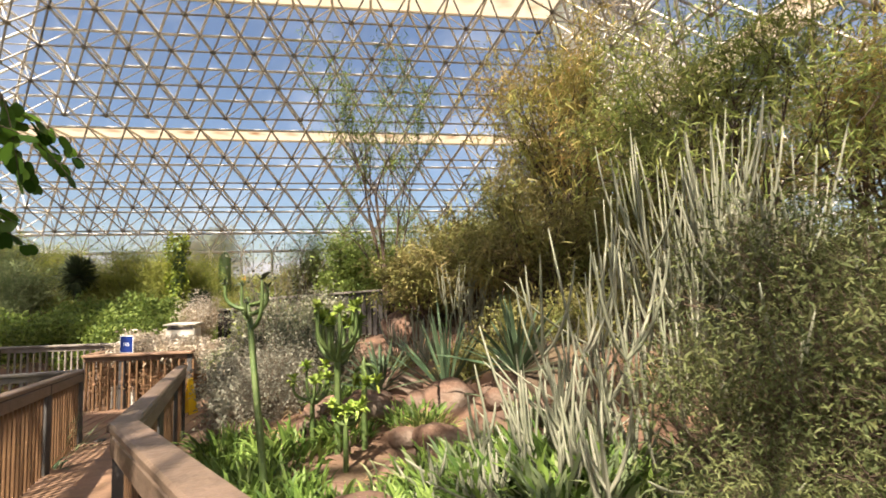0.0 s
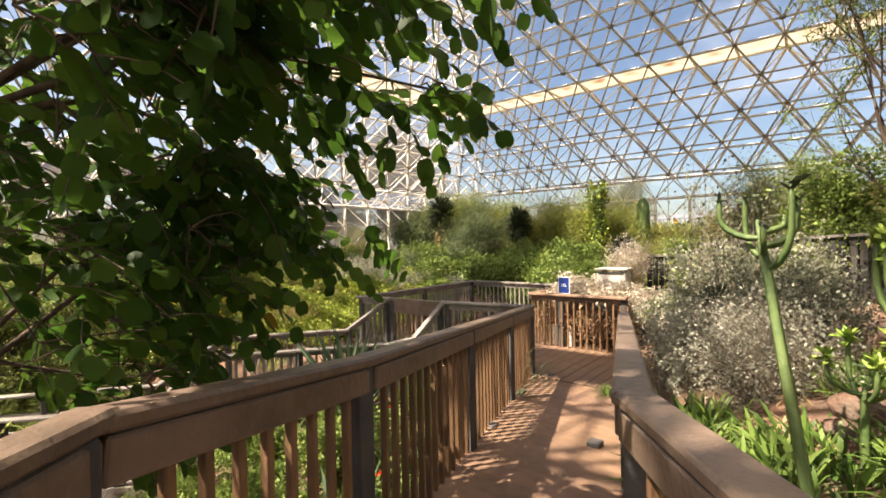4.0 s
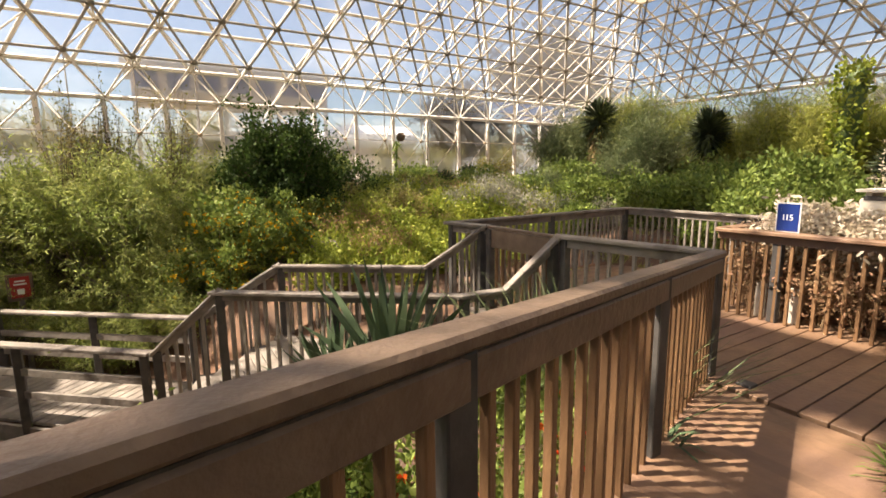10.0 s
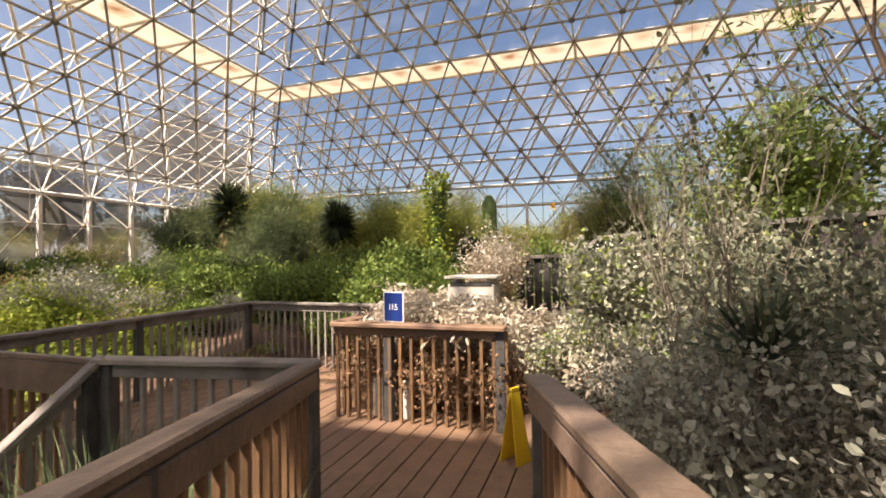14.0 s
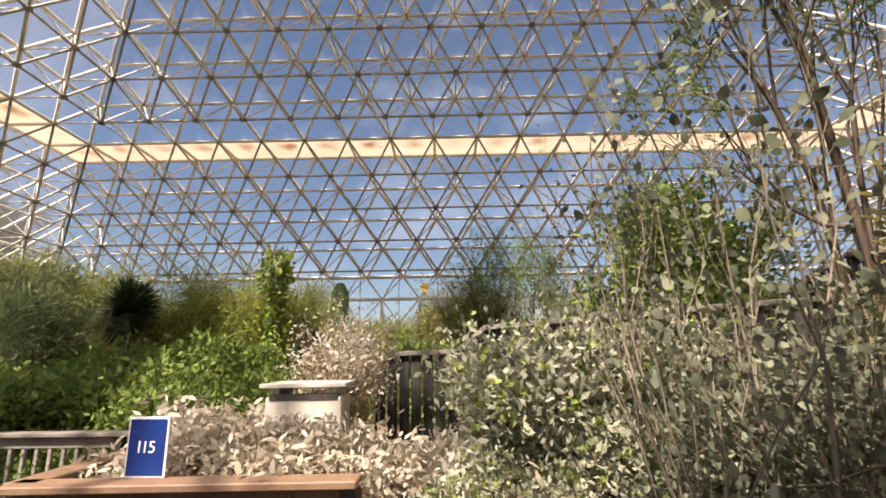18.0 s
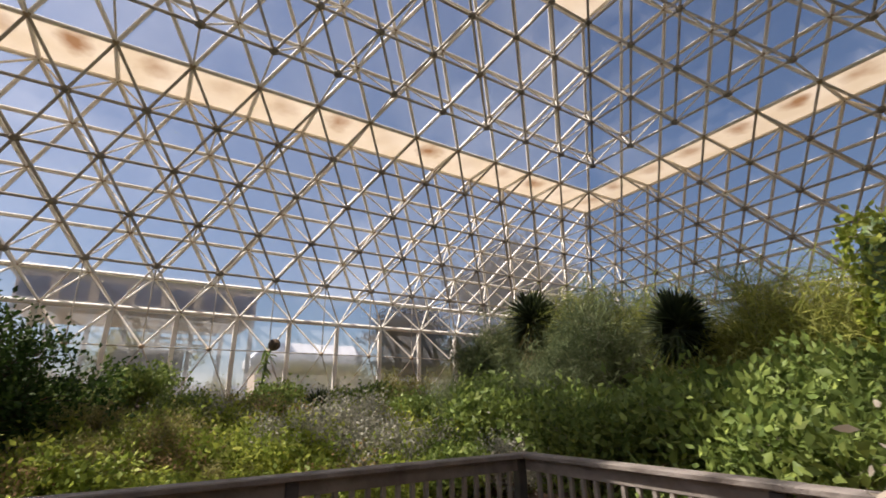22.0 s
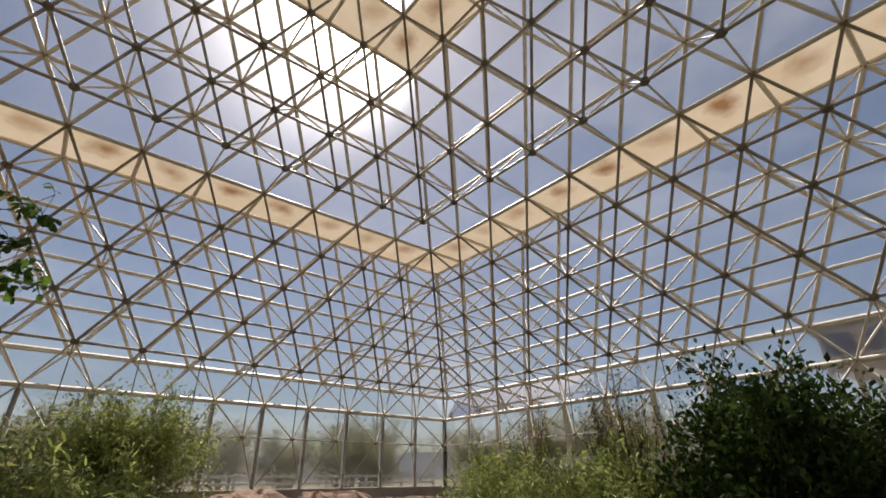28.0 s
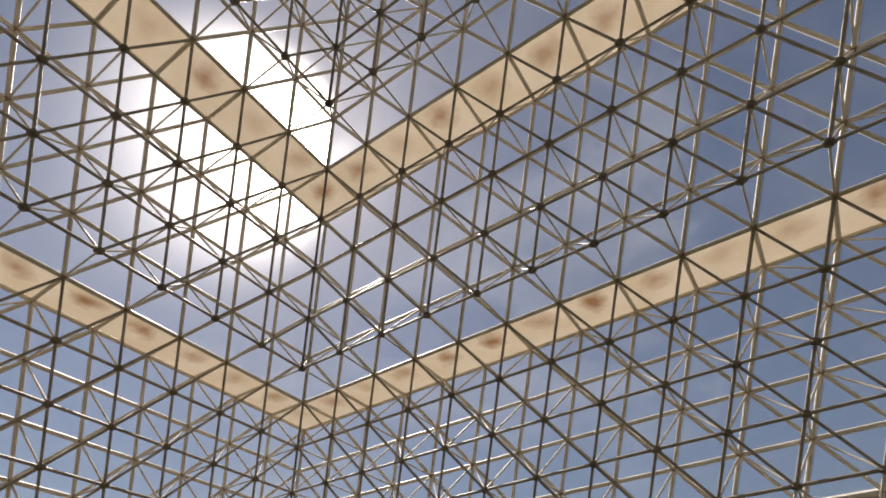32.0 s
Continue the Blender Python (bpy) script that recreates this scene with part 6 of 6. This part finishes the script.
v, f = tubes(*chain([(0, 0, rise(-1.62, 8.12) - 1.17), (0.02, 0, -0.4), (0, 0, 0.02)], 0.05, 0.04), 7)
part("stem", arrays("stem", v, f, True), BARK, spiky)
strawb = strap_clump("straw_grass", "pale straw-coloured dry grass clump", spot(-0.5, 8.7), L_STRAW, 300, 0.35, 0.9, 0.012, 68, 0.5, "straw grass beside the steps", "grass", 1.0)
again(strawb, -0.2, 9.4, 0.9, 60)
again(strawb, -0.9, 9.0, 0.8, 160)
for x, y, r, sd in ((0.0, 8.9, 0.34, 121), (0.55, 8.4, 0.42, 122), (0.9, 9.3, 0.5, 123), (-0.35, 9.8, 0.3, 124), (0.3, 7.7, 0.4, 125), (1.1, 8.0, 0.45, 126), (-0.2, 8.2, 0.22, 127)):
    boulder("rock", (x, y, rise(x, y) + r * 0.1), r, sd, ROCK_RED, 0.5, "flat reddish rock on the bare slope", "red rocks on the slope", 3)


def board_wall(a, b, za, zb, ht):
    """A short run of dark upright boards under a sloping cap."""
    fn = thing("board_fence", "dark weathered board fence on the red slope", "fence", (a[0], a[1], za - ht))
    inv = fn.matrix_world.inverted()
    bm = plank((*a, za), (*b, zb), 0.16, 0.06, 0.006)
    bm.transform(inv)
    part("cap", bm, GREYWOOD, fn)
    run = (Vector(b) - Vector(a)).length
    n = int(run / 0.13)
    for i in range(n):
        t = (i + 0.5) / n
        bm = box(0.11, 0.025, ht, 0.003, (0, 0, -ht / 2))
        bm.transform(inv @ Matrix.Translation((a[0] + (b[0] - a[0]) * t, a[1] + (b[1] - a[1]) * t, za + (zb - za) * t - 0.06)) @ pose(0, 0, 0, 0, 0, math.degrees(math.atan2(b[1] - a[1], b[0] - a[0]))))
        part("board", bm, DARKWOOD, fn)


board_wall((1.1, 12.9), (1.75, 12.45), 2.2, 2.7, 1.3)
board_wall((1.79, 12.42), (3.4, 11.4), 2.72, 2.74, 1.3)

# ---- succulent garden on the east side
aloe = strap_clump("strap_plant", "glossy green strap-leaved clump beside the rail", spot(-0.85, 4.55), L_ALOE, 260, 0.5, 0.72, 0.04, 71, 0.4, "strap plants beside the rail", "succulent", 1.1)
for x, y, s, t in ((-1.1, 5.3, 0.95, 80), (-0.45, 4.0, 0.75, 170), (-0.55, 5.2, 0.85, 260), (-1.35, 5.9, 0.8, 20), (-0.7, 4.2, 0.8, 50), (0.9, 3.7, 0.8, 200), (1.3, 3.0, 1.0, 300), (1.7, 3.9, 0.9, 140),
                   (0.4, 3.3, 0.6, 30), (0.0, 5.3, 0.6, 120), (0.75, 5.3, 0.6, 220), (-0.2, 6.6, 0.7, 60), (-0.95, 3.7, 0.8, 111), (-0.6, 3.3, 0.7, 210), (-0.15, 3.5, 0.75, 310), (0.35, 2.7, 0.8, 15), (-1.2, 4.7, 0.8, 77), (0.75, 3.1, 0.8, 155), (1.7, 3.2, 1.0, 255)):
    again(aloe, x, y, s, t)
litter = strap_clump("dry_litter", "fallen straw-coloured leaves and twigs", spot(0.6, 4.3), L_STRAW, 90, 0.45, 0.35, 0.012, 78, 0.9, "dry litter on the slope", "litter", 0.25)
gr = random.Random(31)
for i in range(34):
    again(litter, gr.uniform(-0.8, 4.2), gr.uniform(2.6, 12.0), gr.uniform(0.7, 1.4), gr.uniform(0, 360))
for x, y, sc, t in ((0.3, 7.4, 0.55, 30), (1.6, 6.3, 0.6, 100), (-0.1, 7.9, 0.6, 200), (2.4, 6.4, 0.8, 280), (2.9, 5.6, 0.8, 20), (0.6, 8.0, 0.6, 140)):
    again(olive, x, y, sc, t)


def crowned(at, stem, arms, reach, rise_to, seed, label, skin=CANDEL, lean=(0, 0), r=0.04, tuft=34):
    """A candelabra succulent: one stem, arms that curve out and up from its upper part, each with a leafy tip."""
    rng = np.random.default_rng(seed)
    plant = thing("candelabra_plant", label, "succulent", at, "candelabra succulents")
    pts = [(lean[0] * t, lean[1] * t, -0.1 + (stem + 0.1) * t) for t in np.linspace(0, 1, 9)]
    part("trunk", column_mesh("trunk", pts, r, r * 0.85, 5, 0.22), CACTUS, plant)
    for i in range(arms):
        a = i * 2.399 + rng.uniform(-0.3, 0.3)
        q = reach * rng.uniform(0.55, 1.1)
        z0, z1 = stem * rng.uniform(0.80, 0.97), rise_to * rng.uniform(0.9, 1.08)
        f = z0 / stem
        ap = [(lean[0] * f + math.cos(a) * q * math.sin(min(1, u * 1.5) * 1.57), lean[1] * f + math.sin(a) * q * math.sin(min(1, u * 1.5) * 1.57),
               z0 + (z1 - z0) * max(0.0, u - 0.1) ** 1.4 / 0.9 ** 1.4) for u in np.linspace(0, 1, 9)]
        arm = part("arm", column_mesh("arm", ap, r * 0.62, r * 0.5, 4, 0.28), CACTUS, plant)
        w = unit(rng, tuft, 0.7)
        v, f2 = blades(rng, np.array([ap[-1]] * tuft) - w * 0.01 - np.array([[0, 0, 0.03]]) * rng.random((tuft, 1)) * 2, w, 0.105 * rng.uniform(0.7, 1.2, tuft), 0.036, 0.1)
        part("tuft", arrays("tuft", v, f2), skin, arm, "lime green leaf tuft", "stuff")
    return plant


crowned(spot(-0.09, 5.0), 1.68 - rise(-0.09, 5.0), 14, 0.25, 2.0 - rise(-0.09, 5.0), 72, "green candelabra succulent with upcurved arms and lime leaf tufts")
crowned(spot(-0.37, 5.2), 1.10 - rise(-0.37, 5.2), 6, 0.20, 1.36 - rise(-0.37, 5.2), 73, "small candelabra succulent with leafy lime tips", r=0.03)
crowned(spot(0.18, 5.0), 1.50 - rise(0.18, 5.0), 3, 0.16, 1.25 - rise(0.18, 5.0), 74, "slim upright green succulent stem with few arms", r=0.035)
crowned(spot(0.02, 4.55), 1.05 - rise(0.02, 4.55), 6, 0.14, 1.12 - rise(0.02, 4.55), 78, "low branching green succulent with lime tips", r=0.03)
crowned(spot(-0.58, 4.1), 2.16 - rise(-0.58, 4.1), 6, 0.27, 2.24 - rise(-0.58, 4.1), 75, "leaning dark thin succulent with bent bare arms", CACTUS_DARK, (-0.30, 0.52), 0.034, 5)
for x, y, ln, sd in ((1.22, 6.2, 1.45, 76), (0.35, 6.6, 0.8, 77), (1.9, 5.2, 1.0, 79)):
    rosette("dark_rosette", "dark green rosette of long stiff arching blades", "agave", spot(x, y, 0.0), L_AGAVE, 46, ln, 0.045, sd, 0.25, 0.12, "dark rosettes on the slope")
gr = random.Random(17)
for i in range(34):
    x, y, r = gr.uniform(-0.5, 2.0), gr.uniform(3.3, 6.4), gr.uniform(0.07, 0.2)
    boulder("cobble", (x, y, rise(x, y) + r * 0.2), r, i + 81, ROCK_RED, 0.75, "rounded red-brown cobble on the slope", "red cobbles on the slope", 3)


def stick_clump(at, n, h, radius, seed, label, lean=0.16, fallen=0):
    """Pale pencil stems: upright, a few arching or fallen over."""
    rng = np.random.default_rng(seed)
    plant = thing("stick_succulent", label, "succulent", at, "pale stick succulents")
    made = 0
    for i in range(n):
        a, q = rng.random() * 6.283, radius * math.sqrt(rng.random())
        p = np.array([math.cos(a) * q, math.sin(a) * q, -0.05])
        w = np.array([math.cos(a) * lean, math.sin(a) * lean, 1.0]) + rng.normal(size=3) * 0.09
        if i < fallen:
            w = np.array([math.cos(a), math.sin(a), 0.35]) + rng.normal(size=3) * 0.2
        ln = h * rng.uniform(0.5, 1.1)
        pts = [p]
        for k in range(7):
            w = w / np.linalg.norm(w) + np.array([0, 0, 0.10 if i >= fallen else 0.06]) + rng.normal(size=3) * 0.035
            pts.append(pts[-1] + w / np.linalg.norm(w) * ln / 7)
        part("stem", column_mesh("stem", pts, 0.014, 0.010, 4, 0.2), STICK, plant)
        if i >= fallen and rng.random() < 0.75:
            for _ in range(rng.integers(2, 5)):
                b = pts[rng.integers(2, 5)]
                bw = np.array([rng.normal() * 0.5, rng.normal() * 0.5, 0.5])
                bp = [b]
                for k in range(5):
                    bw = bw / np.linalg.norm(bw) + np.array([0, 0, 0.45])
                    bp.append(bp[-1] + bw / np.linalg.norm(bw) * ln * 0.11)
                part("side_stem", column_mesh("side_stem", bp, 0.014, 0.010, 4, 0.2), STICK, plant)
    return plant


pale = "clump of pale grey-green pencil-like succulent stems"
stick_clump(spot(2.3, 3.7), 16, 1.8, 0.5, 81, pale, 0.12, 5)
stick_clump(spot(3.7, 4.5), 26, 2.4, 0.5, 82, pale, 0.10, 4)
stick_clump(spot(1.5, 3.4), 24, 1.0, 0.45, 83, pale, 0.25, 9)
stick_clump(spot(3.8, 4.0), 18, 2.2, 0.5, 84, pale, 0.12, 2)
stick_clump(spot(1.7, 4.2), 18, 0.8, 0.45, 85, pale, 0.3, 9)
stick_clump(spot(0.85, 3.2), 18, 0.55, 0.3, 86, pale, 0.2, 4)
stick_clump(spot(1.0, 8.4), 26, 1.2, 0.5, 87, pale, 0.1, 0)
stick_clump(spot(2.2, 8.6), 24, 1.5, 0.5, 89, pale, 0.1, 0)
stick_clump(spot(2.0, 3.0), 26, 1.3, 0.7, 92, pale, 0.5, 16)
stick_clump(spot(2.9, 3.2), 26, 1.5, 0.8, 93, pale, 0.45, 14)
stick_clump(spot(3.5, 5.0), 26, 1.7, 0.6, 94, pale, 0.15, 6)
sblade = strap_clump("blue_strap_plant", "grey-green long-leaved succulent clump", spot(1.5, 2.75), L_STRAP, 110, 0.4, 0.85, 0.042, 90, 0.35, "blue strap plants", "succulent", 0.9)
again(sblade, 1.05, 3.5, 0.85, 100)
again(sblade, 0.85, 2.6, 0.7, 200)
for x, y, sc, t in ((1.9, 2.3, 0.9, 40), (2.2, 3.2, 0.8, 140), (1.3, 4.0, 0.7, 240), (2.6, 2.1, 0.8, 330), (0.5, 3.9, 0.5, 70), (1.9, 4.4, 0.7, 170)):
    again(sblade, x, y, sc, t)
scrub = bush("scrub_bush", "dense dark green scrub bush with dead twigs", "shrub", spot(2.7, 2.55), 0.95, 1.35, L_SCRUB, BARK, 10000, 0.056, 91, stems=18, depth=3, thick=0.018, scatter=0.10, group="scrub bushes", blade=True, aspect=0.2)
for x, y, s, t in ((3.4, 2.0, 1.2, 90), (2.3, 1.9, 0.7, 190), (3.9, 3.2, 1.3, 280), (4.5, 4.4, 1.3, 10), (5.4, 2.6, 1.5, 60), (5.0, 5.6, 1.3, 120)):
    again(scrub, x, y, s, t)


def tall_tree(name, label, at, h, r, mat, seed, n=12000, size=0.16, stems=4, aspect=0.08, droop=0.5, group="", scatter=0.09, thick=0.07, depth=3, lift=0.2):
    return bush(name, label, "tree", at, r, h, mat, BARK, n, size, seed, stems=stems, depth=depth, blade=True, aspect=aspect, droop=droop, thick=thick, scatter=scatter, group=group, spread=0.5, lift=lift)


rust = tall_tree("rust_feather_tree", "tall feathery tree with rust-brown and green foliage", spot(4.2, 9.0), 6.0, 2.0, L_RUST, 101, 14000, 0.22, stems=7, aspect=0.10)
tall_tree("grey_feather_tree", "tall grey-green feathery tree on the rise", spot(5.6, 6.2), 5.4, 2.3, L_WILLOW, 102, 13000, 0.2, stems=7, aspect=0.1)
olv = tall_tree("olive_feather_tree", "spreading feathery tree with yellow-green and brown foliage", spot(2.7, 9.9), 2.7, 1.8, L_OLIVE, 103, 17000, 0.19, droop=0.4, stems=9, aspect=0.12)
again(olv, 3.4, 7.6, 1.0, 120)
tall_tree("green_feather_tree", "slender bright green feathery tree", spot(0.6, 10.9), 7.4, 1.7, L_GREEN, 104, 5200, 0.15, stems=3, droop=0.2, thick=0.05, scatter=0.05, aspect=0.14)
tall_tree("vine_covered_bush", "large yellow-green leafy bush on the slope", spot(1.45, 10.2), 2.3, 1.15, L_OLIVE, 105, 13000, 0.10, stems=9, aspect=0.4, droop=0.1, thick=0.04)
tall_tree("slope_bush", "green leafy bush on the red slope", spot(-0.15, 12.4), 2.9, 1.15, L_GREEN, 106, 12000, 0.11, stems=8, aspect=0.4, droop=0.1, thick=0.03)
cone = tall_tree("feathery_conifer", "dark feathery conifer-like tree", spot(-2.0, 16.6), 3.6, 1.1, L_GREEN, 107, 4200, 0.13, stems=4, aspect=0.12, droop=0.1, thick=0.035, group="feathery conifers")
again(cone, -0.6, 18.0, 1.0, 120)
again(cone, 0.2, 11.7, 0.42, 320)
again(cone, 1.4, 16.0, 1.1, 200)
again(rust, 6.0, 13.0, 0.8, 80)
again(rust, 9.0, 7.0, 0.9, 180)
again(olv, 7.5, 10.5, 1.4, 40)
again(olv, 0.8, 14.6, 0.7, 200)
again(olv, -2.2, 19.6, 0.8, 250)

# ---------------------------------------------------------------- seen through the glass
def out_tree(at, h, r, mat, seed, label, n=9000, size=0.4, aspect=0.14):
    return bush("outside_tree", label, "tree", at, r, h, mat, BARK, n, size, seed, stems=4, depth=3, blade=True, aspect=aspect, droop=0.2, thick=0.16, scatter=0.09, group="trees outside the glass")


t1 = bush("outside_tree", "large brown-leaved tree with layered clumps outside the glass", "tree", (-28.0, 28.3, 0.6), 5.0, 12.4, L_BROWN, BARK, 17000, 0.42, 201, stems=6, depth=3, blade=True, aspect=0.3, droop=0.1, thick=0.14, scatter=0.045, group="trees outside the glass", spread=0.75, lift=0.1)
t2 = out_tree((-31, -6, 0.4), 5.0, 2.8, L_OLIVE, 202, "grey-green scrub tree outside the glass", 4000, 0.4)
gr = random.Random(21)
for x, y, s in ((-28, 32, 0.75), (-33, 24, 0.7)):
    copy_thing(t1, pose(x, y, 0.5, 0, 0, gr.uniform(0, 360)) @ Matrix.Diagonal((s, s, s, 1)))
for x, y, s in ((-36, -12, 1.2), (-30, -18, 1.0), (-24, -22, 1.1), (-16, -24, 1.0), (-9, -26, 1.2), (-2, -25, 1.1), (-40, -2, 1.2), (-33, 1, 0.7), (-44, 20, 1.2), (-36, 30, 1.1), (-27, -13, 0.8), (-21, -19, 0.9),
                (-46, 8, 1.4), (-25.5, 6.0, 0.5), (-26.0, 11.5, 0.45), (-25.5, 15.0, 0.6), (-27, 18.5, 0.6), (-26, 2.0, 0.7), (-27, -3, 0.8), (-24.0, 22.0, 0.6), (-20, 33, 0.8), (-26, -8, 0.9), (-22, -16.5, 0.7), (-17, -18, 0.8), (-6, -19, 0.8), (0, -18.5, 0.7), (-15, 46, 1.6), (-2, 44, 1.4), (8, 46, 1.5), (-12, -21, 0.8), (5, -22, 1.0)):
    copy_thing(t2, pose(x, y, 0.4, 0, 0, gr.uniform(0, 360)) @ Matrix.Diagonal((s, s, s, 1)))

house = thing("service_building", "building with a painted tan and purple reflection band above white louvres", "building", (-34, 8.6, 0.3))
# upper box and purple panels model the tan and purple reflection in the sloped glass
part("wall", box(5, 10.4, 1.7, 0.03, (-0.6, 0, 6.5)), STUCCO, house, "tan stucco box behind the painted reflection band")
part("roof", box(6.0, 11.2, 0.2, 0.02, (-0.6, 0, 7.46)), WHITE, house, "pale flat roof edge")
for i in range(7):
    win = part("window", box(0.08, 1.05, 0.95, 0.01, (1.95, -4.5 + i * 1.5, 6.6)), PURPLE, house, "dark bluish patch of painted reflection")
    part("sill", box(0.18, 1.2, 0.1, 0.01, (2.0, -4.5 + i * 1.5, 6.05)), WHITE, win)
for i in range(8):
    part("column", box(0.2, 0.2, 5.9, 0.01, (1.9, -5.1 + i * 1.45, 2.95)), STEEL_IN, house)
for i in range(7):
    part("louvre", box(0.25, 4.2, 0.09, 0.01, (2.1, 1.2, 3.95 + i * 0.30)), WHITE, house, "white horizontal louvre")
part("panel", box(0.06, 2.9, 2.9, 0.01, (2.15, 0.5, 2.45)), CONCRETE, house, "grey panel wall")
for i in range(9):
    part("bar", box(0.05, 0.04, 2.9, 0, (2.21, -0.9 + i * 0.35, 2.45)), POST, house)
for i in range(4):
    part("bar", box(0.05, 2.9, 0.04, 0, (2.21, 0.5, 1.4 + i * 0.7)), POST, house)
part("base", box(5, 11.0, 1.4, 0.03, (-0.6, 0, 0.7)), CONCRETE, house, "grey concrete base")
shed = thing("white_shed", "low white-roofed building beyond the glass", "building", (-36, 17.6, 0.3))
part("wall", box(7, 5.4, 3.2, 0.03, (0, 0, 1.6)), STUCCO, shed)
part("roof", box(7.6, 6.0, 1.7, 0.6, (0, 0, 3.9)), SIGN_WHITE, shed, "bright white rounded roof")


def rail_fence(a, b, n):
    fn = thing("white_fence", "white three-rail fence outside the glass", "fence", (a[0], a[1], 1.0))
    inv = fn.matrix_world.inverted()
    for zz in (1.45, 1.75, 2.05):
        bm = plank((*a, zz), (*b, zz), 0.05, 0.11, 0.006)
        bm.transform(inv)
        part("rail", bm, WHITE, fn)
    for i in range(n + 1):
        x, y = a[0] + (b[0] - a[0]) * i / n, a[1] + (b[1] - a[1]) * i / n
        bm = box(0.1, 0.1, 1.3, 0.006, (x, y, 1.5))
        bm.transform(inv)
        part("post", bm, WHITE, fn)


rail_fence((-24.5, -14.5), (4, -14.5), 13)
rail_fence((-25.5, -14), (-25.5, 4), 8)
